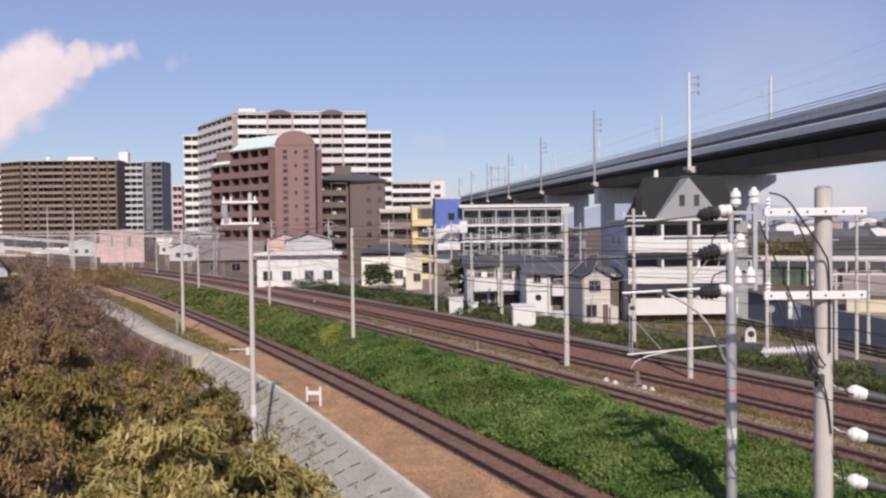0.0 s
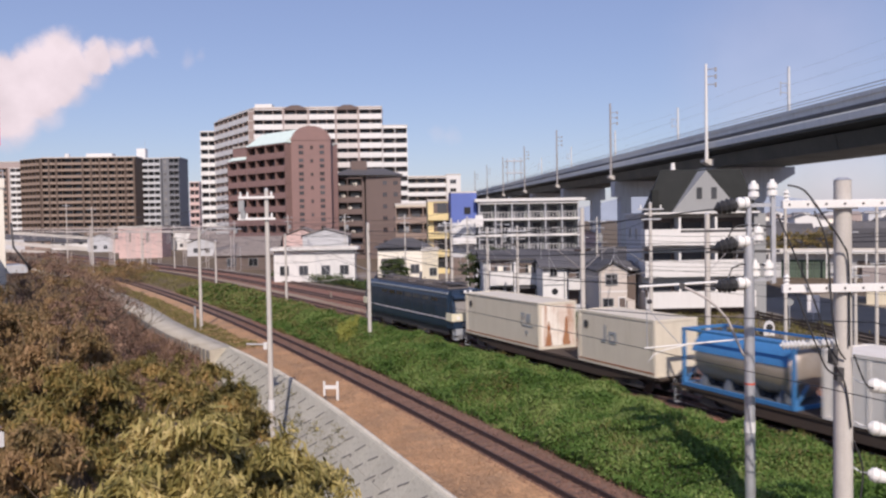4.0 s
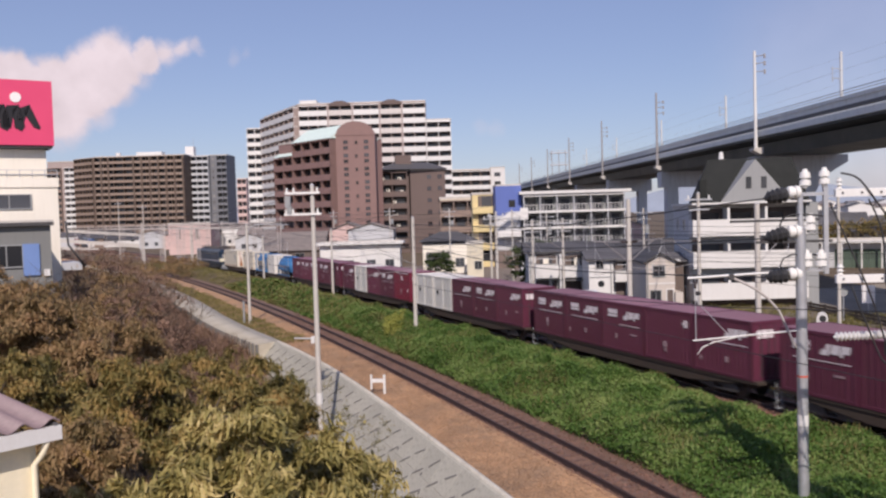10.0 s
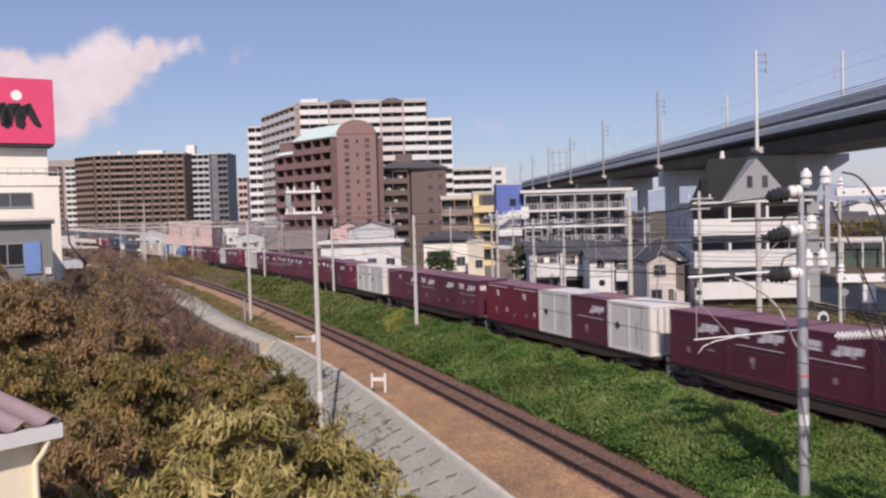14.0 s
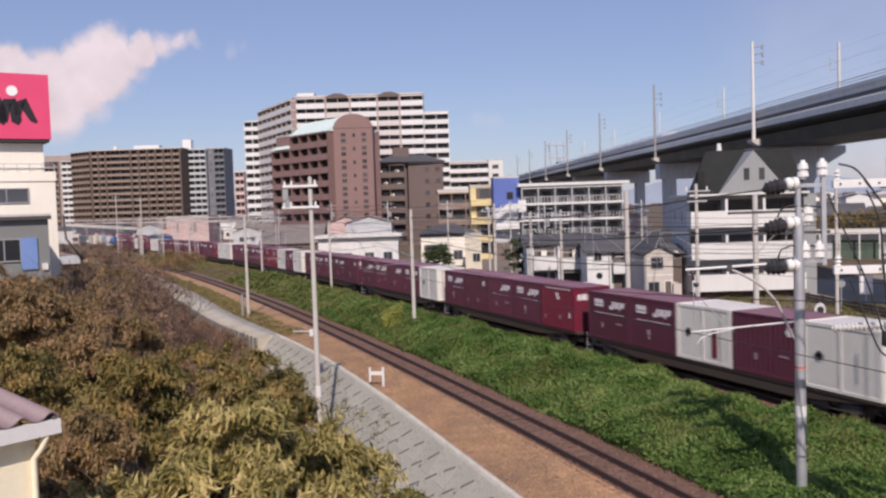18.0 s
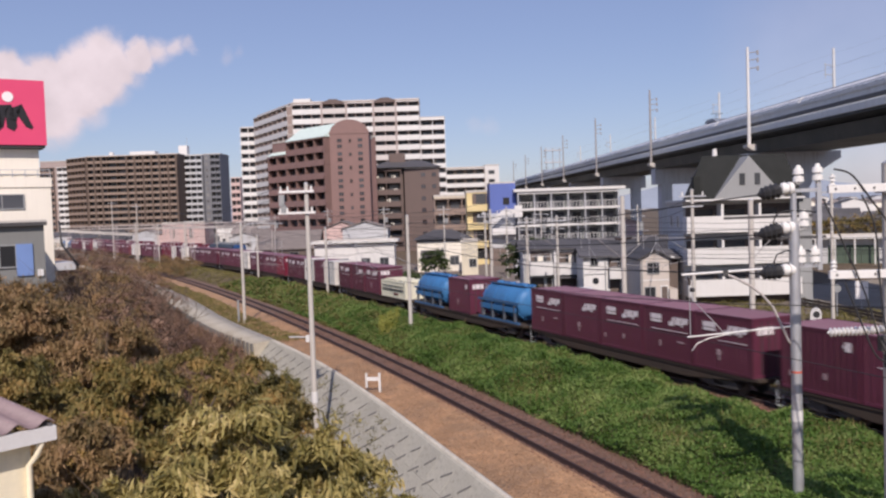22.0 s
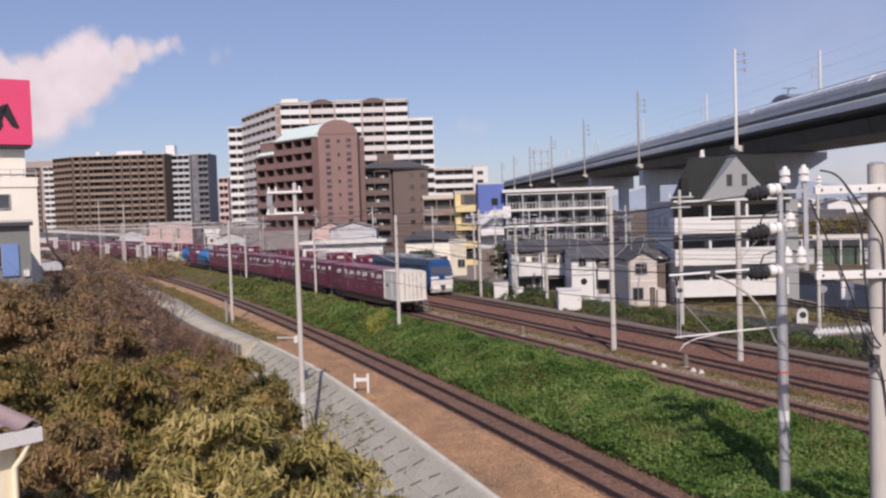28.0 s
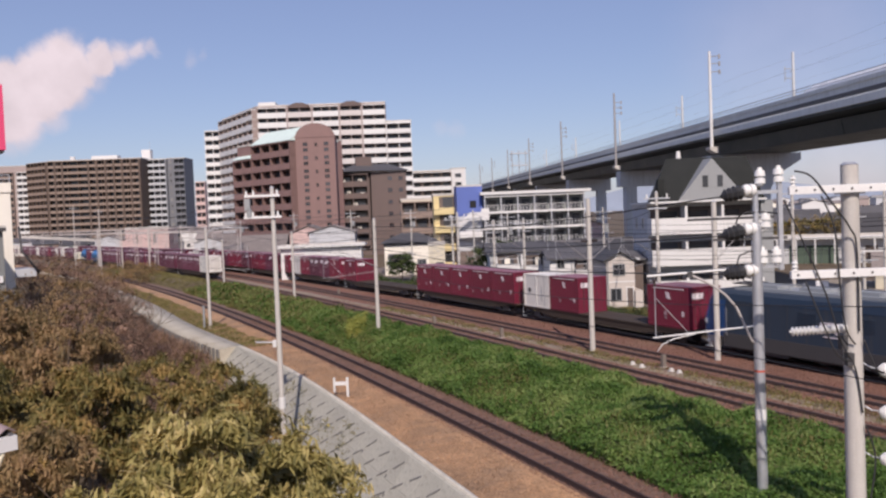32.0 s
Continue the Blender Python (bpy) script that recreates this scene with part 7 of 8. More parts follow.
weeds("goldenrod", "yellow flowering weeds around a pole foot", 4200, 54.5, 60.5, lambda s: near_track(s) + 2.6 + 0.35 * (s - 55), lambda s: near_track(s) + 4.0 + 0.4 * (s - 55), hump, "leaf_yellow", 0.14, 0.07, 0.8, 0.0, 0.5)
weeds("verge_grass", "short olive grass on the ledge by the single track", 14000, 58, 125, lambda s: coping(s) + 0.2, lambda s: coping(s) + 2.4, lambda x, s: -0.22, "leaf_weed", 0.2, 0.06, 0.25, 0.9)
weeds("ballast_weeds", "patchy low weeds in the ballast", 14000, 12, 75, lambda s: main_track(s) + 1.5, lambda s: main_track(s) + 2.9, lambda x, s: -0.22, "leaf_weed", 0.16, 0.05, 0.18, 0.8)
weeds("verge_bushes", "green weeds and shrubs beyond the tracks", 24000, 15, 70, lambda s: main_track(s) + 11.3, lambda s: main_track(s) + 15.5, lambda x, s: -0.25, "leaf_green", 0.22, 0.1, 0.6)
weeds("verge_grass", "dry yellow-green grass beyond the tracks", 16000, 15, 130, lambda s: main_track(s) + 11.0, lambda s: main_track(s) + 16, lambda x, s: -0.25, "leaf_weed", 0.4, 0.05, 0.5, -0.6, 0.9)
weeds("verge_bushes", "green shrubs in front of the far houses", 22000, 70, 140, lambda s: main_track(s) + 11.3, lambda s: main_track(s) + 16, lambda x, s: -0.25, "leaf_green", 0.3, 0.16, 0.8)
weeds("verge_grass", "patchy green grass on the yard beyond the tracks", 14000, 20, 62, lambda s: main_track(s) + 15.5, lambda s: main_track(s) + 26.5, lambda x, s: -0.15, "leaf_weed", 0.3, 0.06, 0.3, -0.5, 1.1)
weeds("undergrowth", "dry brown undergrowth on the bank below the ledge", 30000, 50, 135, lambda s: coping(s) - 11, lambda s: coping(s) - ledge_width(s) - 0.2, bank_level, "leaf_brown", 0.26, 0.06, 0.45, 0.9)
weeds("dry_brush", "tangled dry brown brushwood on the bank", 80000, 44, 125, lambda s: coping(s) - 12, lambda s: coping(s) - ledge_width(s) - 0.25, bank_level, "twig_brown", 0.75, 0.03, 0.75, -0.8)
def on_slope(x, s):
    return min(0.0, (x - coping(s) + 0.22) * 1.229) + 0.03


weeds("slope_creeper", "green creeper growing over the slope blocks", 2600, 46.5, 50.5, lambda s: coping(s) - 2.4, lambda s: coping(s) - 1.3, on_slope, "leaf_weed", 0.2, 0.1, 0.5, 0.4, 0.7)
weeds("slope_creeper", "dry weeds rooted in the joints of the slope", 1300, 32, 45, lambda s: coping(s) - 2.2, lambda s: coping(s) - 0.5, on_slope, "leaf_weed", 0.16, 0.05, 0.25, 0.2, 0.28)
weeds("undergrowth", "brown undergrowth below the slope", 30000, 22, 130, lambda s: coping(s) - 12, lambda s: coping(s) - 2.6, lambda x, s: STREET, "leaf_brown", 0.3, 0.12, 1.5)
def bare_tree(x, y, top, spread, seed):
    """A leafless tree: a tapered trunk and boughs that fork again and again into twigs."""
    rng = random.Random(seed)
    t = thing("bare_tree", "small leafless tree with dark brown branches", "tree", pose(x, y, STREET), group="bare trees")
    h = top - STREET
    fork = Vector((rng.uniform(-0.2, 0.2), rng.uniform(-0.2, 0.2), h * 0.5))
    trunk = Geo()
    trunk.tube((0, 0, -0.2), fork, 0.15, 0.1, 9)

    def grow(p, d, length, r, depth, g):
        q = p + d * length
        mid = p.lerp(q, 0.5) + Vector((rng.uniform(-1, 1), rng.uniform(-1, 1), 0.3)) * 0.07 * length
        g.tube(p, mid, r, r * 0.85, 6 if depth > 2 else 4, False)
        g.tube(mid, q, r * 0.85, r * 0.6, 6 if depth > 2 else 4, False)
        if depth == 0:
            return
        for k in range(3 if depth > 1 else 4):
            e = (d + Vector((rng.uniform(-1, 1), rng.uniform(-1, 1), rng.uniform(-0.15, 0.7))) * spread).normalized()
            grow(mid.lerp(q, rng.uniform(0.2, 1.0)), e, length * rng.uniform(0.55, 0.85), r * 0.55, depth - 1, g)
    part("trunk", trunk, "bark", t)
    for k in range(5):
        a = k * math.tau / 5 + rng.uniform(-0.5, 0.5)
        bough = Geo()
        grow(fork - Vector((0, 0, rng.uniform(0, 0.15) * h)), Vector((math.cos(a) * 0.6, math.sin(a) * 0.6, rng.uniform(0.6, 1.3))).normalized(), h * 0.22, 0.06, 3, bough)
        part("bough", bough, "bark", t)


for x, y, top, spread, sd in ((3.75, 61.0, 5.3, 0.75, 1), (1.5, 57.0, 6.0, 0.7, 2), (5.6, 63.5, 3.6, 0.8, 3), (-0.6, 60.0, 5.8, 0.75, 4), (2.4, 70.0, 5.0, 0.8, 5)):
    bare_tree(x, y, top, spread, sd)

for x, y, top, r, sd in ((42.6, 80.5, 5.0, 1.9, 31), (44.2, 79.5, 5.6, 1.8, 32), (43.0, 106, 3.6, 1.8, 33)):
    tree("dark green rounded garden tree", x, y, -0.2, top, (top - r, r, r), 60, 150, 0, "leaf_green", 0.22, 0.12, 0.3, seed=sd)


def gravel(label, n, lo, hi, left, right, z, mat, size):
    """Loose stones: small tilted chips lying on a bed."""
    q = RNG.uniform(0, 1, n) ** 1.5 * (hi - lo) + lo
    u = RNG.uniform(0, 1, n)
    x = np.array([left(t) + (right(t) - left(t)) * w for t, w in zip(q, u)])
    v, f = leaves(RNG, np.stack([x, q, np.full(n, z) + RNG.uniform(0, 0.02, n)], 1), size, size * 0.8, 0.0)
    return tagged(new("gravel", cloud_mesh("gravel", v, f, mat)), label, "gravel", kind="stuff")


gravel("loose tan gravel on the soil beside the single track", 34000, 14, 75, lambda s: coping(s) + 0.2, lambda s: near_track(s) - 0.8, -0.165, "gravel_tan", 0.05)
gravel("rusty ballast stones of the single track", 30000, 14, 75, lambda s: near_track(s) - 1.0, lambda s: near_track(s) + 1.7, -0.16, "gravel_rust", 0.06)
gravel("rusty ballast stones of the main tracks", 60000, 18, 90, lambda s: main_track(s) - 1.6, lambda s: main_track(s) + 10.0, -0.155, "gravel_rust", 0.075)

# ---- trains ----
CM = {}


def shell(length, height=2.5, width=2.45, ribs=14, mat="wine_red"):
    """The pressed steel body of a container: one corrugated outline drawn up from floor to roof."""
    key = (length, height, mat)
    if key not in CM:
        hw, hl = width / 2 - 0.03, length / 2 - 0.03
        near, far = [], []
        for k in range(ribs):
            y = -length / 2 + 0.2 + (length - 0.4) * k / (ribs - 1)
            for dy, dx in ((-0.055, 0.0), (-0.04, 0.026), (0.04, 0.026), (0.055, 0.0)):
                near.append((hw + dx, y + dy))
                far.append((-hw - dx, -y - dy))
        CM[key] = Geo().prism([(hw, -hl)] + near + [(hw, hl), (-hw, hl)] + far + [(-hw, -hl)], "z", 0.06, height - 0.03).mesh("container", mat)
    return CM[key]


def edging(c, length, height, width, mat):
    """Corner posts and rails round a container."""
    hw, hl = width / 2, length / 2
    key = ("edging", length, height, mat)
    if key not in CM:
        CM[key] = (Geo().box(-0.06, 0.06, -0.06, 0.06, 0, height, 0.008).mesh("corner_post", mat),
                   Geo().box(-0.04, 0.04, -hl + 0.12, hl - 0.12, 0, 0.12, 0.006).mesh("side_rail", mat),
                   Geo().box(-hw + 0.12, hw - 0.12, -0.04, 0.04, 0, 0.12, 0.006).mesh("end_rail", mat))
    post, rail, end = CM[key]
    for sx in (-1, 1):
        for sy in (-1, 1):
            part("corner_post", post, "", c, "", pose(sx * (hw - 0.06), sy * (hl - 0.06), 0))
        for z in (0.0, height - 0.12):
            part("side_rail", rail, "", c, "", pose(sx * (hw - 0.04), 0, z))
            part("end_rail", end, "", c, "", pose(0, sx * (hl - 0.04), z))


def bars_mesh(key, boxes, mat):
    if key not in CM:
        g = Geo()
        for b in boxes:
            g.box(*b)
        CM[key] = g.mesh("marking", mat)
    return CM[key]


SIDE = -1.225  # the container side that faces the camera


def emblem(x0, x1, y, z, k=1.0):
    """A leaning emblem of three solid blocks, as slanted plates."""
    g = Geo()
    lean = 0.12 * k

    def plate(a, b, lo, hi):
        g.prism([(y - a * k - lean * (lo - 0.2), z + lo * k), (y - b * k - lean * (lo - 0.2), z + lo * k), (y - b * k - lean * (hi - 0.2) - lean * hi, z + hi * k), (y - a * k - lean * (hi - 0.2) - lean * hi, z + hi * k)], "x", x0, x1)
    for a, b, lo, hi in ((0.0, 0.38, 0.0, 0.2), (0.2, 0.38, 0.2, 0.42), (0.44, 0.84, 0.07, 0.42), (0.9, 1.32, 0.14, 0.42), (0.9, 1.02, 0.0, 0.14)):
        plate(a, b, lo, hi)
    return g


def marks(kind, variant):
    """Flat painted marks on the near side, as plain bars and shapes."""
    x0, x1 = SIDE - 0.012, SIDE + 0.002
    v = variant % 7
    key = (kind, v if kind == "wine" else 0)
    if key in CM:
        return CM[key]
    g = Geo()
    if kind == "wine":
        if v != 3:
            e = emblem(x0, x1, -0.2, 1.66)
            g.add(e.v, e.f)
        if v in (0, 1, 2, 5):
            g.box(x0, x1, 0.36, 1.18, 1.9, 2.13).box(x0, x1, 0.36, 1.18, 1.74, 1.86)
        elif v == 3:
            g.box(x0, x1, -1.5, -1.25, 1.78, 2.12).box(x0, x1, -1.25, -1.15, 1.9, 2.0)
        if v in (0, 1, 4, 5):
            g.box(x0, x1, -1.55, 1.15, 1.4, 1.43)
        elif v == 2:
            g.box(x0, x1, -1.55, 0.2, 1.36, 1.39)
    else:
        for b in ((-1.5, 1.3, 2.33, 2.385), (-0.2, 0.05, 1.75, 2.1), (-0.28, -0.2, 1.7, 1.85), (0.05, 0.12, 1.95, 2.15), (-1.45, -1.3, 0.75, 1.05)):
            g.box(x0, x1, *b)
    CM[key] = g.mesh("marking", "mark_white")
    return CM[key]


def small_marks(variant):
    x0, x1 = SIDE - 0.011, SIDE + 0.002
    if variant % 3 == 0:
        return bars_mesh("small", [(x0, x1, 0.05, 0.3, 0.72, 0.98), (x0, x1, 0.1, 0.22, 0.5, 0.68)], "mark_faded")
    if variant % 3 == 1:
        return bars_mesh("small_b", [(x0, x1, -0.4, -0.22, 0.6, 0.84), (x0, x1, 1.3, 1.42, 0.5, 0.7)], "mark_faded")
    return bars_mesh("small_c", [(x0, x1, 0.4, 0.55, 0.62, 0.9), (x0, x1, -1.3, -0.8, 0.9, 0.98)], "mark_faded")


def end_marks():
    y0, y1 = -1.87, -1.855
    return bars_mesh("end", [(-0.95, -0.1, y0, y1, 1.78, 2.12)], "mark_white")


def door_bars():
    if "doors" not in CM:
        g = Geo()
        for x in (-0.75, -0.35, 0.35, 0.75):
            g.tube((x, -1.885, 0.15), (x, -1.885, 2.35), 0.02, 0.02, 6)
        g.box(-0.012, 0.012, -1.875, -1.85, 0.12, 2.38)
        CM["doors"] = g.mesh("lock_bar", "steel_dark")
    return CM["doors"]


def tank_mesh(mat, framed):
    key = ("tank", mat, framed)
    if key not in CM:
        g = Geo()
        n = 20
        rad, hl = 1.05, 2.75
        prof = [(0.0, hl), (0.6, hl - 0.04), (0.95, hl - 0.2), (rad, hl - 0.4)]
        ring = []
        ys = [-p[1] for p in prof] + [p[1] for p in reversed(prof)]
        rs = [p[0] for p in prof] + [p[0] for p in reversed(prof)]
        for y, r in zip(ys, rs):
            ring.append([(r * math.cos(k * math.tau / n), y, 1.28 + r * math.sin(k * math.tau / n)) for k in range(n)])
        vs = [p for r in ring for p in r]
        fs = [(i * n + k, i * n + (k + 1) % n, (i + 1) * n + (k + 1) % n, (i + 1) * n + k) for i in range(len(ring) - 1) for k in range(n)]
        g.add(vs, fs, True)
        CM[key] = g.mesh("tank", mat)
    return CM[key]


def tank_frame(mat):
    key = ("tank_frame", mat)
    if key not in CM:
        g = Geo()
        for y in (-2.97, 2.97):
            for x in (-1.15, 1.15):
                g.box(x - 0.07, x + 0.07, y - 0.06, y + 0.06, 0, 2.5)
            g.box(-1.08, 1.08, y - 0.06, y + 0.06, 0, 0.14)
            g.box(-1.08, 1.08, y - 0.06, y + 0.06, 2.38, 2.5)
            g.tube((-1.1, y, 0.1), (-0.4, y, 0.9), 0.05, 0.05, 6)
            g.tube((1.1, y, 0.1), (0.4, y, 0.9), 0.05, 0.05, 6)
        for x in (-1.15, 1.15):
            g.box(x - 0.06, x + 0.06, -2.9, 2.9, 0, 0.16)
            g.box(x - 0.05, x + 0.05, -2.9, 2.9, 2.4, 2.5)
        CM[key] = g.mesh("frame", mat)
    return CM[key]


def saddle_mesh():
    if "saddle" not in CM:
        g = Geo()
        for y in (-2.1, -0.7, 0.7, 2.1):
            g.prism([(-1.1, 0), (1.1, 0), (0.75, 0.62), (-0.75, 0.62)], "y", y - 0.12, y + 0.12)
        g.box(-1.15, 1.15, -3.0, 3.0, 0, 0.12)
        CM["saddle"] = g.mesh("saddle", "saddle_grey")
    return CM["saddle"]


def wagon_parts(w):
    if "deck" not in CM:
        g = Geo()
        g.box(-1.2, 1.2, -9.7, 9.7, 0.86, 0.98)
        g.prism([(-9.6, 0.86), (9.6, 0.86), (7.2, 0.62), (5.2, 0.42), (-5.2, 0.42), (-7.2, 0.62)], "x", -1.15, -0.95)
        g.prism([(-9.6, 0.86), (9.6, 0.86), (7.2, 0.62), (5.2, 0.42), (-5.2, 0.42), (-7.2, 0.62)], "x", 0.95, 1.15)
        for k in range(11):
            y = -9 + 1.8 * k
            g.box(-0.94, 0.94, y - 0.08, y + 0.08, 0.6, 0.86)
        CM["deck"] = g.mesh("deck", "steel_deck")
        g = Geo()
        for x in (-0.95, 0.95):
            g.prism([(-1.25, 0.35), (-1.1, 0.62), (-0.4, 0.66), (-0.25, 0.35), (0.25, 0.35), (0.4, 0.66), (1.1, 0.62), (1.25, 0.35), (0.9, 0.28), (-0.9, 0.28)], "x", x - 0.07, x + 0.07)
        g.box(-0.9, 0.9, -0.2, 0.2, 0.4, 0.7)
        CM["bogie"] = g.mesh("bogie", "steel_dark")
        g = Geo()
        for x in (-0.5335, 0.5335):
            g.tube((x - 0.06, 0, 0.43), (x + 0.06, 0, 0.43), 0.43, 0.42, 20)
        g.tube((-0.85, 0, 0.43), (0.85, 0, 0.43), 0.08, 0.08, 8)
        CM["wheelset"] = g.mesh("wheelset", "steel_dark")
        g = Geo()
        g.box(-0.12, 0.12, 9.65, 10.2, 0.7, 0.95)
        CM["coupler"] = g.mesh("coupler", "steel_dark")
        g = Geo()
        g.tube((-1.15, 9.72, 0.1), (-1.15, 9.72, 1.15), 0.025, 0.025, 6)
        g.tube((-0.85, 9.72, 0.1), (-0.85, 9.72, 1.15), 0.025, 0.025, 6)
        g.box(-1.17, -0.83, 9.7, 9.74, 0.1, 0.14)
        g.box(-1.17, -0.83, 9.7, 9.74, 0.42, 0.45)
        CM["step"] = g.mesh("step_ladder", "loco_grey")
    part("deck", CM["deck"], "", w)
    for y in (-7.1, 7.1):
        bg = part("bogie", CM["bogie"], "", w, "", pose(0, y, 0))
        for d in (-0.95, 0.95):
            part("wheelset", CM["wheelset"], "", bg, "", pose(0, d, 0))
    for turn in (0, 180):
        part("coupler", CM["coupler"], "", w, "", pose(0, 0, 0, 0, 0, turn))
        part("step_ladder", CM["step"], "", w, "", pose(0, 0, 0, 0, 0, turn))


DECK = 0.98
COUNT = [0]


def load(w, kind, y):
    """Put one load on the wagon with its centre y metres ahead of the middle."""
    COUNT[0] += 1
    i = COUNT[0]
    m = pose(0, y, DECK)
    if kind in "PR":
        mat = "wine_red" if kind == "P" else "wine_bright"
        c = part("container", shell(3.715, 2.5, 2.45, 13, mat), mat, w, "wine-red steel container" if kind == "P" else "bright crimson steel container", m)
        edging(c, 3.715, 2.5, 2.45, mat)
        # roof panel lighter by colour: dust plus the sunlight on top
        part("roof_panel", bars_mesh(("roof", "wine"), [(-1.13, 1.13, -1.78, 1.78, 2.47, 2.492)], "wine_dust_glare"), "", c, "dusty roof panel coloured paler for sun glare")
        tagged(part("marking", marks("wine" if kind == "P" else "bright", i), "", c), kind="stuff")
        tagged(part("small_marking", small_marks(i), "", c), kind="stuff")
        part("end_marking", end_marks(), "", c)
        part("lock_bar", door_bars(), "", c)
    elif kind == "W":
        c = part("container", shell(3.715, 2.5, 2.45, 3, "container_white"), "", w, "white insulated container", m)
        edging(c, 3.715, 2.5, 2.45, "container_white")
        x0, x1 = SIDE - 0.012, SIDE + 0.002
        part("side_stripe", bars_mesh(("green", i % 2), [(x0, x1, -0.9, -0.62, 0.35, 1.75)], "mark_green") if i % 7 == 0 else bars_mesh("redbar", [(x0, x1, -0.95, -0.65, 0.3, 1.5)], "wine_bright") if i == 58 else bars_mesh("thinbar", [(x0, x1, -0.8, -0.74, 0.5, 1.6)], "loco_grey"), "", c)
        part("emblem", bars_mesh("dot", [(x0, x1, 0.85, 1.05, 1.1, 1.45), (x0, x1, 0.75, 1.15, 1.2, 1.35)], "mark_dark"), "", c)
        part("panel_line", bars_mesh("seam", [(x0, x1, -0.03, 0.0, 0.1, 2.35), (x0, x1, -1.2, -1.17, 0.1, 2.35)], "loco_grey"), "", c)
        part("lock_bar", door_bars(), "", c)
    elif kind in "LM":
        first = kind == "L"
        ln = 9.0 if first else 6.1
        e = ln / 2
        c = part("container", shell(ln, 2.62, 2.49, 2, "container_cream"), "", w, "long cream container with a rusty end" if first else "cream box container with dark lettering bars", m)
        edging(c, ln, 2.62, 2.49, "container_cream")
        x0, x1 = SIDE - 0.032, SIDE - 0.018
        text = [(x0, x1, -2.7, -2.6, 1.35, 1.95), (x0, x1, -2.95, -2.7, 1.85, 1.95), (x0, x1, -2.95, -2.85, 1.6, 1.85), (x0, x1, -3.6, -3.15, 1.42, 1.92), (x0, x1, -3.85, -2.65, 1.2, 1.28), (x0, x1, -3.3, -3.05, 0.75, 0.95)] if first else [(x0, x1, 0.62, 0.76, 1.2, 2.05), (x0, x1, 0.76, 1.0, 1.2, 1.33), (x0, x1, -0.2, -0.06, 1.2, 1.75), (x0, x1, 0.24, 0.38, 1.2, 1.75), (x0, x1, -0.06, 0.24, 1.2, 1.32), (x0, x1, -0.06, 0.24, 1.63, 1.75)]
        part("marking", bars_mesh(("cream_marks", first), text, "loco_grey"), "", c)
        part("round_mark", Geo().tube((x0, e - 0.75, 1.95), (x1, e - 0.75, 1.95), 0.2, 0.2, 14), "mark_dark", c)
        part("floor_line", bars_mesh(("cream_sill", first), [(x0, x1, -e + 0.1, e - 0.1, 0.13, 0.2)], "rust"), "", c, "rust along the bottom edge")
        if first:
            part("end_panel", bars_mesh("rusty", [(-1.08, -0.02, -e - 0.015, -e + 0.01, 0.16, 2.45), (0.02, 1.08, -e - 0.015, -e + 0.01, 0.16, 2.45)], "rusty_white"), "", c)
            for u, wd, top in ((-0.62, 0.2, 1.35), (0.55, 0.24, 1.6)):
                edge_pts = [(u - wd, 0.18), (u + wd * 1.1, 0.18), (u + wd * 0.9, 0.6), (u + wd * 0.55, 0.95), (u + wd * 0.5, top), (u + wd * 0.1, top + 0.25), (u - wd * 0.3, top), (u - wd * 0.5, 0.9), (u - wd * 0.95, 0.55)]
                part("rust_stain", Geo().prism(edge_pts, "y", -e - 0.022, -e - 0.01), "rust", c, "streaky brown rust stain")
    elif kind in "TB":
        c = part("tank_container", tank_mesh("tank_steel" if kind == "T" else "tank_blue", kind == "T"), "", w, "steel tank in a blue frame" if kind == "T" else "sky-blue tank container", m)
        if kind == "T":
            part("frame", tank_frame("tank_blue"), "", c)
            part("saddle", saddle_mesh(), "", c)
            if "half" not in CM:
                g = Geo()
                n = 14
                arc = [(1.08 * math.cos(math.pi * (0.08 + 0.84 * k / n)), 1.28 + 1.08 * math.sin(math.pi * (0.08 + 0.84 * k / n))) for k in range(n + 1)]
                inner = [(1.06 * math.cos(math.pi * (0.08 + 0.84 * k / n)), 1.28 + 1.06 * math.sin(math.pi * (0.08 + 0.84 * k / n))) for k in range(n, -1, -1)]
                g.prism(arc + inner, "y", -2.6, 2.6)
                CM["half"] = g.mesh("sunshield", "tank_blue")
            part("sunshield", CM["half"], "", c)
        else:
            if "walk" not in CM:
                CM["walk"] = Geo().box(-0.4, 0.4, -2.5, 2.5, 2.34, 2.39).box(-0.42, -0.38, -2.5, 2.5, 2.39, 2.46).box(0.38, 0.42, -2.5, 2.5, 2.39, 2.46).mesh("walkway", "tank_blue")
                CM["lid"] = Geo().tube((0, 0, 2.3), (0, 0, 2.52), 0.27, 0.25, 12).mesh("manhole", "tank_blue")
                ring = [(1.085 * math.cos(k * math.tau / 20), 1.28 + 1.085 * math.sin(k * math.tau / 20)) for k in range(20)]
                CM["ring"] = Geo().prism(ring, "y", -0.05, 0.05).mesh("band", "tank_blue")
                cone = Geo()
                for k in range(12):
                    a = k * math.tau / 12
                    cone.v += [(0.85 * math.cos(a), 0.8 * math.sin(a), 0.75), (0.2 * math.cos(a), 0.2 * math.sin(a), 0.16)]
                cone.f = [(2 * k, 2 * ((k + 1) % 12), 2 * ((k + 1) % 12) + 1, 2 * k + 1) for k in range(12)] + [tuple(range(0, 24, 2)), tuple(range(23, 0, -2))]
                cone.s = [True] * 12 + [False] * 2
                CM["hopper"] = cone.mesh("hopper", "tank_blue_low")
                CM["leg"] = Geo().box(-0.07, 0.07, -0.07, 0.07, 0.0, 1.25).mesh("leg", "saddle_grey")
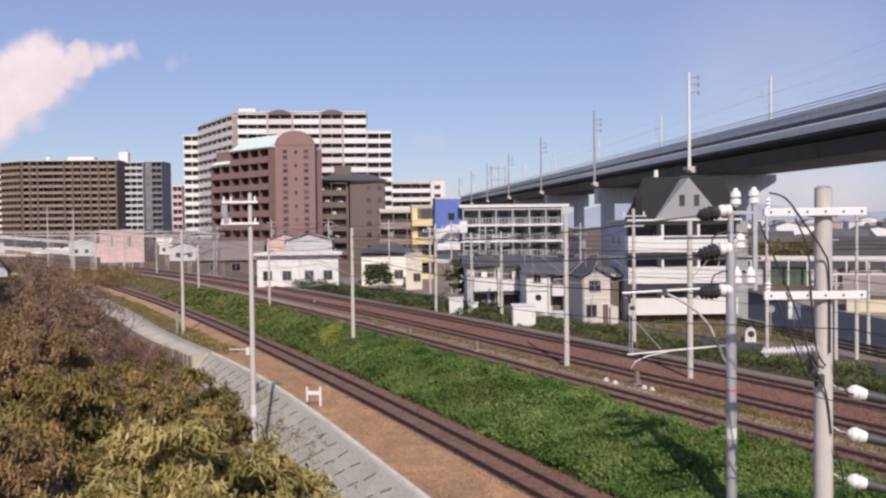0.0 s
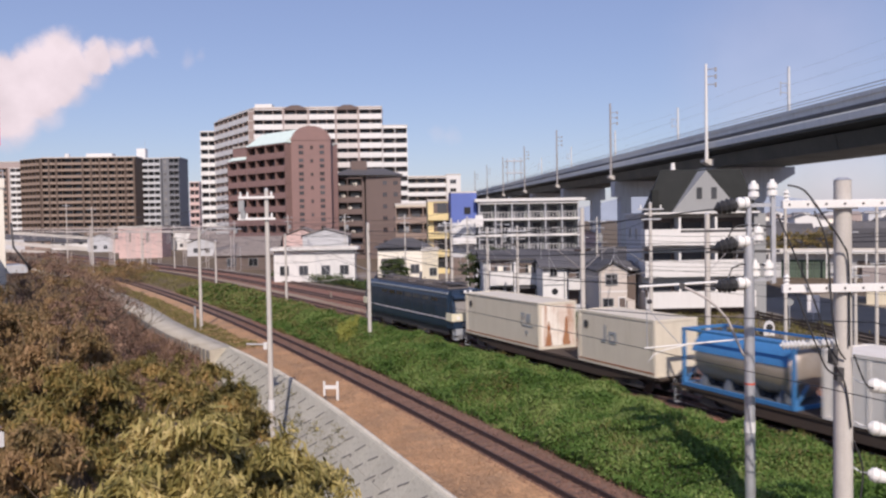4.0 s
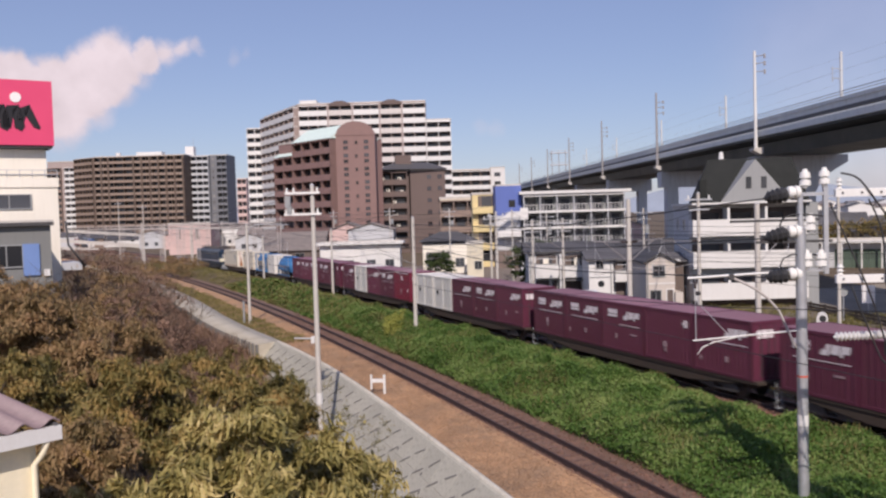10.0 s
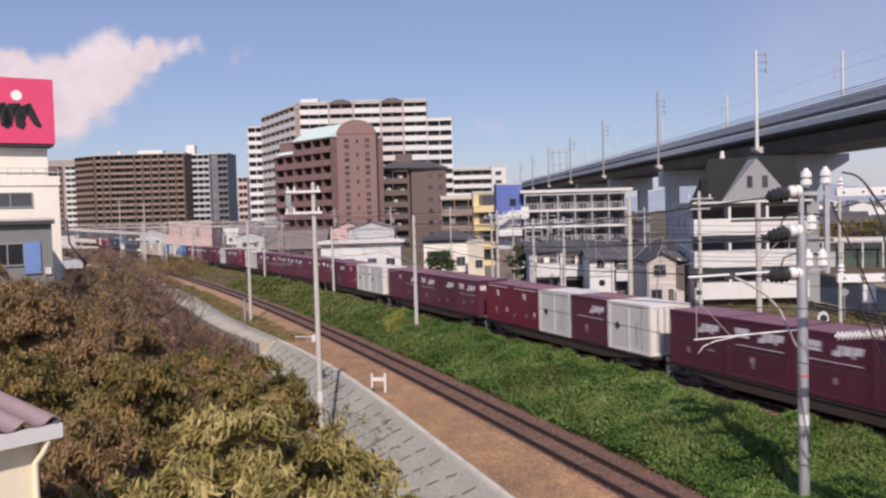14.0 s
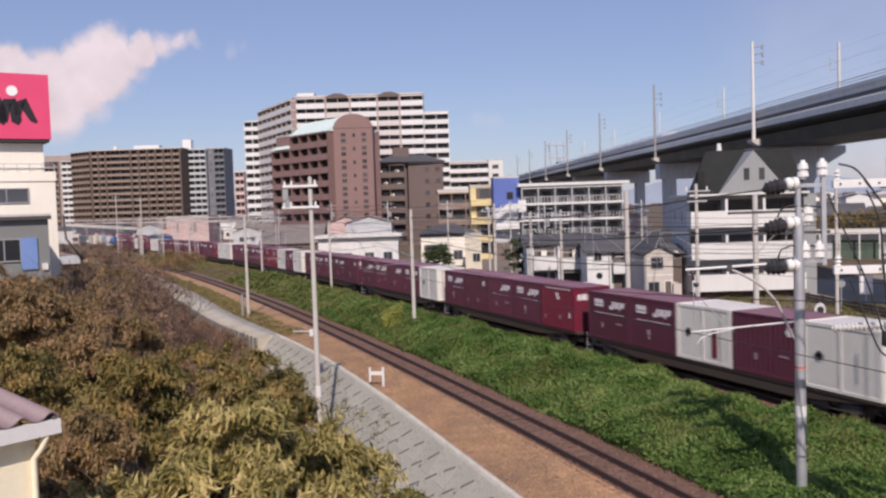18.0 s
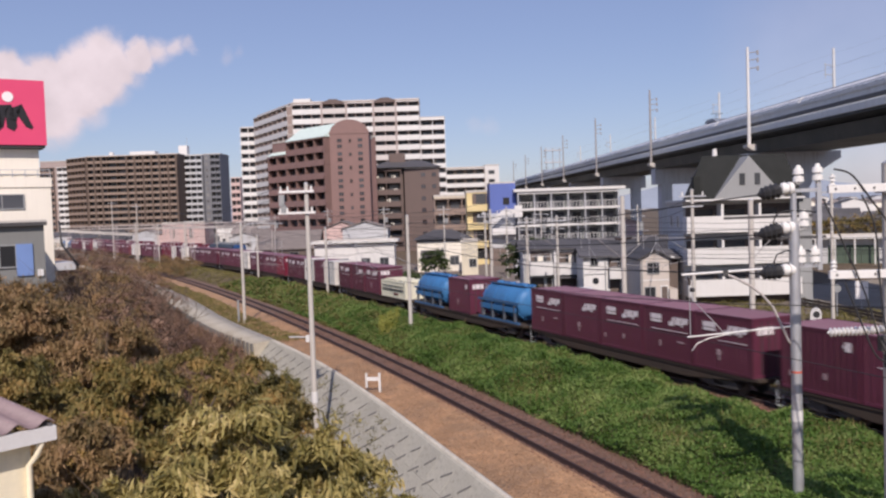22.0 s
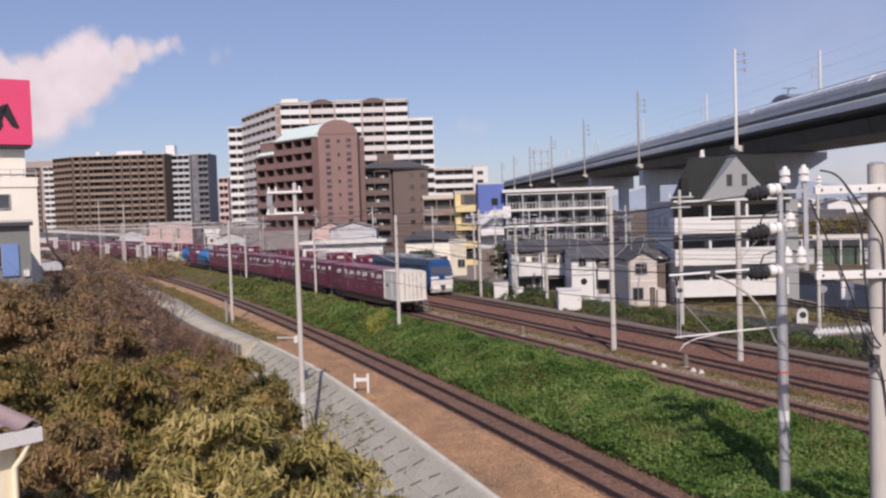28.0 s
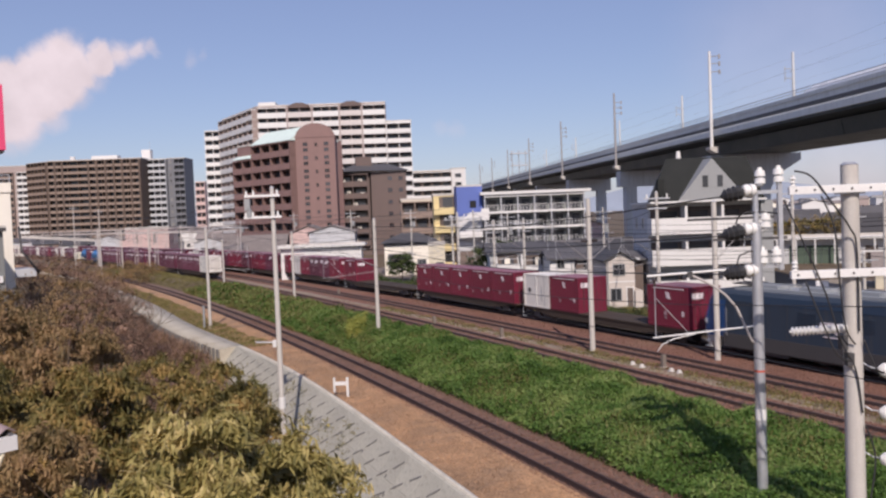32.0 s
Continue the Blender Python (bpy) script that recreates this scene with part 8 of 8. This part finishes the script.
                CM["rail"] = Geo().box(-0.06, 0.06, -2.95, 2.95, -0.07, 0.07).mesh("side_rail", "tank_blue_low")
                CM["plate"] = Geo().box(-0.02, 0.02, -2.6, 2.6, 0.0, 0.34).mesh("skirt_plate", "tank_blue")
                lad = Geo().tube((-1.12, 2.5, 0.1), (-0.75, 2.5, 2.35), 0.02, 0.02, 5).tube((-1.12, 2.2, 0.1), (-0.75, 2.2, 2.35), 0.02, 0.02, 5)
                for k in range(7):
                    u = (k + 0.5) / 7
                    lad.tube((-1.12 + 0.37 * u, 2.2, 0.1 + 2.25 * u), (-1.12 + 0.37 * u, 2.5, 0.1 + 2.25 * u), 0.015, 0.015, 5)
                CM["ladder"] = lad.mesh("ladder", "loco_grey")
            part("walkway", CM["walk"], "", c)
            part("ladder", CM["ladder"], "", c)
            for y2 in (-1.7, 0.0, 1.7):
                part("manhole", CM["lid"], "", c, "", pose(0, y2, 0))
                part("hopper", CM["hopper"], "", c, "", pose(0, y2, 0))
            for y2 in (-2.35, -0.85, 0.85, 2.35):
                part("band", CM["ring"], "", c, "", pose(0, y2, 0))
                for sx in (-1, 1):
                    part("leg", CM["leg"], "", c, "", pose(sx * 1.12, y2, 0))
            for sx in (-1, 1):
                part("side_rail", CM["rail"], "", c, "", pose(sx * 1.14, 0, 0.07))
                part("side_rail", CM["rail"], "", c, "", pose(sx * 1.14, 0, 1.3))
                part("skirt_plate", CM["plate"], "", c, "", pose(sx * 1.16, 0, 0.72))
    elif kind == "C":
        c = part("hopper_container", shell(5.9, 1.45, 2.4, 9, "tank_cream"), "", w, "low pale yellow bulk container", m)
        edging(c, 5.9, 1.45, 2.4, "tank_cream")
        x0, x1 = SIDE - 0.01, SIDE + 0.03
        part("stripe", bars_mesh("cstripe", [(x0, x1, -2.4, 2.6, 0.62, 0.78), (x0, x1, -2.4, 2.6, 1.0, 1.06)], "steel_dark"), "", c)
        part("red_plate", bars_mesh("cred", [(x0, x1, -1.2, -0.2, 0.28, 0.44)], "wine_bright"), "", c)
        g = Geo()
        for y2 in (-2.2, -1.1, 0.2, 1.4, 2.4):
            g.box(-0.9, 0.9, y2 - 0.35, y2 + 0.35, 1.45, 1.58)
        part("hatch", g, "tank_cream", c)


def wagon(loads):
    words = {"P": "wine-red", "R": "crimson", "W": "white", "L": "long cream", "M": "cream", "T": "steel tank", "B": "blue tank", "C": "low yellow", "-": ""}
    names = []
    for k in loads:
        if words[k] and words[k] not in names:
            names.append(words[k])
    w = thing("container_wagon", "flat wagon carrying " + " and ".join(names[:3]) + " containers" if names else "empty flat container wagon", "wagon", group="wagons of a freight train")
    wagon_parts(w)
    size = {"P": 3.76, "R": 3.76, "W": 3.76, "-": 3.76, "L": 9.0, "M": 6.1, "T": 6.6, "B": 6.6, "C": 6.4}
    total = sum(size[k] for k in loads)
    gap = max(0.0, (18.9 - total) / max(1, len(loads) - 1)) if len(loads) > 1 else 0
    y = 9.45
    for k in loads:
        if k != "-":
            load(w, k, y - size[k] / 2)
        y -= size[k] + gap
    return w


def locomotive(kind):
    """A six-axle electric locomotive; local y points ahead. kind: navy or blue."""
    navy = kind == "navy"
    w = thing("electric_locomotive", "navy blue electric locomotive with a thin white line" if navy else "blue and slate electric freight locomotive", "locomotive")
    side = [(-1.38, 1.0), (-1.4, 1.15), (-1.4, 3.05), (-1.32, 3.35), (-1.1, 3.55), (1.1, 3.55), (1.32, 3.35), (1.4, 3.05), (1.4, 1.15), (1.38, 1.0)]
    hl = 8.35
    g = Geo()
    g.prism(side, "y", -hl + 0.75, hl - 0.75)
    body = part("body", g, "loco_navy" if navy else "loco_slate", w)
    for s in (-1, 1):
        R = pose(0, 0, 0, 0, 0, 0 if s > 0 else 180)
        cab = Geo()
        y = hl - 0.76
        # raked cab front: lower nose pushed out, windscreen leaning back
        vs = []
        for x in (-1.39, 1.39):
            vs += [(x, y, 0.98), (x * 0.9, y + 0.72, 0.98), (x * 0.92, y + 0.78, 1.95), (x * 0.9, y + 0.42, 2.95), (x * 0.82, y + 0.32, 3.3), (x * 0.75, y, 3.53), (x, y, 3.05)]
        cab.add(vs, [(0, 1, 2, 3, 4, 5, 6), (13, 12, 11, 10, 9, 8, 7), (1, 8, 9, 2), (2, 9, 10, 3), (3, 10, 11, 4), (4, 11, 12, 5), (0, 7, 8, 1)])
        c = part("cab", cab, "loco_navy" if navy else "loco_blue", w, "" if navy else "bright blue cab", R)
        if not navy:
            part("forehead", Geo().add([(-1.2, y + 0.46, 2.97), (1.2, y + 0.46, 2.97), (1.1, y + 0.36, 3.32), (-1.1, y + 0.36, 3.32), (-1.05, y + 0.02, 3.57), (1.05, y + 0.02, 3.57)], [(0, 1, 2, 3), (3, 2, 5, 4)]), "loco_blue", c, "bright blue forehead")
        part("windscreen", Geo().add([(-1.08, y + 0.765, 2.08), (-0.06, y + 0.765, 2.08), (-0.06, y + 0.475, 2.86), (-1.02, y + 0.475, 2.86), (1.08, y + 0.765, 2.08), (0.06, y + 0.765, 2.08), (0.06, y + 0.475, 2.86), (1.02, y + 0.475, 2.86)], [(0, 1, 2, 3), (5, 4, 7, 6)]), "glass_curtain" if navy else "glass_dark", c)
        if navy:
            part("front_band", Geo().box(-1.31, 1.31, y + 0.62, y + 0.82, 1.5, 2.02).box(-1.43, -1.31, y - 0.1, y + 0.8, 1.5, 2.02).box(1.31, 1.43, y - 0.1, y + 0.8, 1.5, 2.02), "loco_cream", c, "cream front band wrapping the corners")
            part("visor", Geo().prism([(y + 0.2, 3.1), (y + 0.75, 3.0), (y + 0.72, 3.12), (y + 0.2, 3.32)], "x", -1.18, 1.18), "loco_navy", c)
            part("light_box", Geo().box(-0.42, 0.42, y + 0.1, y + 0.42, 3.32, 3.56), "loco_navy", c)
            for x in (-0.2, 0.2):
                part("headlight", Geo().tube((x, y + 0.42, 3.44), (x, y + 0.47, 3.44), 0.11, 0.11, 12), "sign_white", c)
            part("grille", Geo().box(-0.6, 0.6, y + 0.74, y + 0.83, 1.1, 1.4), "loco_grey", c)
        else:
            part("front_band", Geo().box(-1.28, -0.35, y + 0.7, y + 0.82, 1.62, 1.86).box(0.35, 1.28, y + 0.7, y + 0.82, 1.62, 1.86), "white_paint", c, "white headlight panels")
            part("lower_nose", Geo().box(-1.24, 1.24, y + 0.66, y + 0.81, 1.0, 1.5), "container_white", c, "pale lower nose")
        for x in (-0.95, 0.95):
            part("headlight", Geo().tube((x, y + 0.8, 1.72), (x, y + 0.86, 1.72), 0.13, 0.13, 12), "sign_white", c)
        part("skirt", Geo().prism([(y + 0.3, 0.98), (y + 0.8, 0.98), (y + 0.85, 0.6), (y + 0.7, 0.25), (y + 0.45, 0.25)], "x", -1.15, 1.15), "loco_grey" if navy else "container_white", c)
        part("coupler", Geo().box(-0.2, 0.2, y + 0.8, y + 1.15, 0.72, 0.98), "steel_dark", c)
        for x in (-1.1, 1.1):
            part("step_ladder", Geo().box(x - 0.14, x + 0.14, y + 0.5, y + 0.9, 0.25, 0.3).box(x - 0.14, x + 0.14, y + 0.5, y + 0.9, 0.55, 0.6).box(x - 0.14, x - 0.11, y + 0.5, y + 0.54, 0.25, 1.0).box(x + 0.11, x + 0.14, y + 0.5, y + 0.54, 0.25, 1.0), "loco_grey", c)
        part("side_window", Geo().box(-1.408, -1.395, y - 0.85, y - 0.2, 2.2, 2.85), "glass_curtain", c)
        part("cab_door", Geo().box(-1.412, -1.4, y - 1.65, y - 1.05, 1.15, 2.95), "loco_navy" if navy else "loco_slate", c)
        part("handrail", Geo().tube((-1.45, y - 1.0, 1.1), (-1.45, y - 1.0, 2.6), 0.02, 0.02, 6), "galvanised", c)
    if navy:
        part("side_line", Geo().box(-1.412, -1.4, -hl + 0.7, hl - 0.7, 1.58, 1.65), "mark_white", w, "thin white waist line")
        part("gutter", Geo().box(-1.42, -1.3, -hl + 0.7, hl - 0.7, 3.3, 3.4), "loco_grey", w, "pale grey roof gutter")
        for k in range(7):
            part("side_window", Geo().box(-1.412, -1.4, -6.2 + 1.55 * k, -5.1 + 1.55 * k, 2.72, 2.98), "glass_dark", w)
        for k in range(5):
            lv = Geo()
            for q in range(5):
                lv.box(-1.425, -1.4, -5.9 + 2.1 * k, -4.4 + 2.1 * k, 1.85 + 0.13 * q, 1.92 + 0.13 * q)
            part("louvre", lv, "loco_navy", w)
    else:
        part("blue_band", Geo().prism([(-1.412, 3.0), (-1.33, 3.37), (-1.3, 3.35), (-1.39, 3.0)], "y", -hl + 0.7, hl - 0.7), "loco_navy", w, "deep blue cantrail band")
        for s2 in (-1, 1):
            part("blue_end", Geo().box(-1.414, -1.398, s2 * (hl - 1.2) - 0.45, s2 * (hl - 1.2) + 0.45, 1.02, 3.02), "loco_blue", w, "bright blue side end")
        lines = Geo()
        for k in range(11):
            lines.box(-1.41, -1.4, -6.0 + 1.2 * k, -5.97 + 1.2 * k, 1.05, 3.0)
        part("panel_seam", lines, "steel_dark", w)
        for k in range(4):
            lv = Geo()
            for q in range(6):
                lv.box(-1.425, -1.4, -5.8 + 3.2 * k, -4.7 + 3.2 * k, 2.15 + 0.11 * q, 2.21 + 0.11 * q)
            part("louvre", lv, "loco_slate", w)
        part("emblem", emblem(-1.428, -1.402, 0.7, 1.85, 1.35), "mark_white", w, "white leaning emblem")
        part("emblem_line", Geo().box(-1.428, -1.402, -1.6, 0.2, 1.68, 1.74), "mark_white", w)
    for u in (-3.4, 3.4):
        part("battery_box", Geo().box(-1.3, 1.3, u - 0.9, u + 0.9, 0.3, 0.6), "steel_dark", w)
    roof = Geo()
    roof.box(-0.8, 0.8, -6.6, 6.6, 3.55, 3.72)
    for y in (-4.5, -1.5, 1.5, 4.5):
        roof.box(-0.6, 0.6, y - 0.8, y + 0.8, 3.72, 3.9)
    for y in (-5.4, -3.0, 0.0, 3.0, 5.4):
        roof.tube((-0.5, y, 3.72), (-0.5, y, 4.0), 0.07, 0.05, 8)
        roof.tube((0.5, y, 3.72), (0.5, y, 4.0), 0.07, 0.05, 8)
    roof.tube((-0.5, -5.6, 4.0), (-0.5, 5.6, 4.0), 0.025, 0.025, 6)
    part("roof_equipment", roof, "roof_brown" if navy else "loco_grey", w)
    for y in (-6.2, 6.2):
        pan = Geo()
        pan.box(-0.7, 0.7, y - 0.6, y + 0.6, 3.85, 3.92)
        for x in (-0.5, 0.5):
            pan.tube((x, y - 0.5, 3.92), (x * 0.5, y + 0.6, 4.15), 0.03, 0.03, 6)
        pan.box(-0.85, 0.85, y + 0.5, y + 0.6, 4.13, 4.18)
        part("pantograph", pan, "steel_dark", w)
    part("underframe", Geo().box(-1.25, 1.25, -7.4, 7.4, 0.55, 1.0) if navy else Geo().box(-1.43, 1.43, -6.9, 6.9, 0.5, 1.22), "steel_dark", w)
    for y in (-5.6, 0, 5.6):
        bg = part("bogie", CM["bogie"], "", w, "", pose(0, y, 0.05))
        for d in (-0.95, 0.95):
            part("wheelset", CM["wheelset"], "", bg, "", pose(0, d, 0.05))
    return w


def put_on(step, s, back=False):
    """The pose of a vehicle whose middle is at s on a main track."""
    a, b = s - 6.0, s + 6.0
    p0, p1 = Vector((main_track(a) + step, a, 0)), Vector((main_track(b) + step, b, 0))
    turn = math.degrees(math.atan2(-(p1.x - p0.x), p1.y - p0.y))
    mid = (p0 + p1) / 2
    return pose(mid.x, mid.y, 0, 0, 0, turn)


# the train that draws away: what each wagon carries, from the front
AWAY = ["LM", "TWB", "PPPPP", "PWPPR", "WWPPP", "PPPPP", "PPRWW", "PPPPP", "RRWPW", "PPPPP", "PPPPW", "PPPPR", "PPWPW", "PPPC", "BPB", "PPPPP", "PPPPP", "PPPPP", "PPPPW"]
# the train that comes on: from its front
TOWARDS = ["R--RW", "RRRRR", "----R", "RPPRW", "RRPRR", "PRRPR", "RPW-R", "PPPPP", "RRPRP", "PPRPP", "RPPPP", "PPPPR"]
away = [wagon(l) for l in AWAY]
away_loco = locomotive("navy")
towards = [wagon(l[::-1]) for l in TOWARDS]
towards_loco = locomotive("blue")


def away_gap(t):
    """Where the rear coupling of the leading locomotive is at t seconds."""
    lag = float(np.interp(t, (0, 2, 3, 3.5, 5.5, 8, 12.5, 14, 16.5, 19, 32), (-0.6, -0.6, -0.3, 0, 1.0, 2.0, 2.1, 1.0, 0.2, 0, 0)))
    return 33.7 + 16.8 * (t - 3) - lag


def towards_nose(t):
    return 49.7 - 14.8 * (t - 30)



# ---- the white express on the viaduct ----
def express_profile(k=1.0, low=0.0):
    """Half-round body section, seen along the train: (across, up)."""
    pts = [(-1.55, 0.5), (-1.68, 1.2), (-1.68, 2.3), (-1.5, 3.05), (-1.05, 3.5), (-0.4, 3.64), (0.4, 3.64), (1.05, 3.5), (1.5, 3.05), (1.68, 2.3), (1.68, 1.2), (1.55, 0.5)]
    return [(x * (0.35 + 0.65 * k), 0.5 + (z - 0.5) * k + low) for x, z in pts]


EXPRESS_CAR = 25.0
express = thing("express_train", "long white high-speed train with dark windows", "train", pose(0, 0, 0))
body = Geo().prism(express_profile(), "y", 0.25, EXPRESS_CAR - 0.25).mesh("car_body", "train_white")
gang = Geo().prism(express_profile(0.93), "y", -0.25, 0.25).mesh("gangway", "steel_dark")
pane = Geo().prism([(-1.70, 2.3), (-1.575, 2.9), (-1.52, 2.9), (-1.64, 2.3)], "y", -0.36, 0.36).mesh("window", "glass_dark")


def express_nose(sign):
    g = Geo()
    rows = [express_profile(k) for k in (1.0, 0.97, 0.88, 0.72, 0.5, 0.28, 0.12)]
    ys = (0.0, 1.6, 3.4, 5.2, 7.0, 8.4, 9.2)
    n = len(rows[0])
    for y, r in zip(ys, rows):
        g.v += [(x, sign * y, z) for x, z in r]
    for i in range(len(rows) - 1):
        for j in range(n):
            a, b = i * n + j, i * n + (j + 1) % n
            g.f.append((a, b, b + n, a + n))
            g.s.append(True)
    g.f.append(tuple(range((len(rows) - 1) * n, len(rows) * n)))
    g.s.append(False)
    return g


for c in range(1, 15):
    car = part("car", body, "train_white", express, "", pose(0, c * EXPRESS_CAR, 0))
    part("gangway", gang, "steel_dark", car)
    for i in range(19):
        part("window", pane, "glass_dark", car, "", pose(0, 2.6 + i * 1.1, 0))
for y, sign in ((EXPRESS_CAR, -1), (15 * EXPRESS_CAR, 1)):
    end = part("end_car", Geo().prism(express_profile(), "y", min(y, y + sign * 15), max(y, y + sign * 15)), "train_white", express)
    part("nose", express_nose(sign), "train_white", end, "long pointed nose", pose(0, y + sign * 15, 0))
for c in (5.15, 11.74):
    hood = part("pantograph_hood", Geo().prism([(-2.1, 3.6), (-1.4, 3.9), (-0.7, 4.05), (0.9, 4.05), (1.8, 3.88), (2.4, 3.6)], "x", -1.05, 1.05), "hood_grey", express, "grey pantograph hood", pose(0, c * EXPRESS_CAR, 0))
    part("pantograph", Geo().tube((0, 0.0, 4.0), (0, 0.8, 4.35), 0.06, 0.05, 6).tube((0, 0.8, 4.35), (0, 0.2, 4.75), 0.05, 0.05, 6).tube((-0.8, 0.2, 4.77), (0.8, 0.2, 4.77), 0.04, 0.04, 6), "steel_dark", hood)


def express_nose_at(t):
    """How far along the viaduct the train's nose is."""
    u = t - 18
    return 108.0 - 35.0 * u + 0.388 * u * u


def express_pose(t):
    p = edge(express_nose_at(t), 3.2)
    return pose(p.x, p.y, 14.68 + p.z, 0, 0, -21.8) @ pose(0, 0, 0, 0.585, 0, 0) @ pose(0, -0.8, 0)


def motions():
    times = [0.5 * k for k in range(65)]
    walk(away_loco, [(t, put_on(0.0, away_gap(t) + 9.4)) for t in times])
    for k, w in enumerate(away):
        walk(w, [(t, put_on(0.0, away_gap(t) - 10.2 - 20.4 * k)) for t in times])
    st = TRACK_STEP[2]
    walk(towards_loco, [(t, put_on(st, towards_nose(t) + 8.9)) for t in times])
    for k, w in enumerate(towards):
        walk(w, [(t, put_on(st, towards_nose(t) + 18.0 + 10.2 + 20.4 * k)) for t in times])

    walk(express, [(t, express_pose(t)) for t in times])
    # the van comes from beyond the right edge and goes behind the apartments
    path = [(0.0, 0.0), (7.9, 0.0), (8.4, 0.9)] + [(9.0 + 0.5 * k, 3.14 + 2.19 * k) for k in range(13)] + [(15.5, 31.3), (16.0, 32.0), (32.0, 32.0)]
    walk(van, [(t, pose(54.27 + 0.236 * d, 36.0 + 0.972 * d, SUNKEN + 0.03, 0, 0, 166.3)) for t, d in path])
    ts = [p[0] for p in path]
    for w, x, y in VAN_WHEELS:
        walk(w, [(t, pose(x, y, 0.28, math.degrees(float(np.interp(t, ts, [p[1] for p in path])) / 0.28), 0, 0)) for t in [0.0] + [7.9 + 0.08 * k for k in range(102)] + [32.0]])


motions()
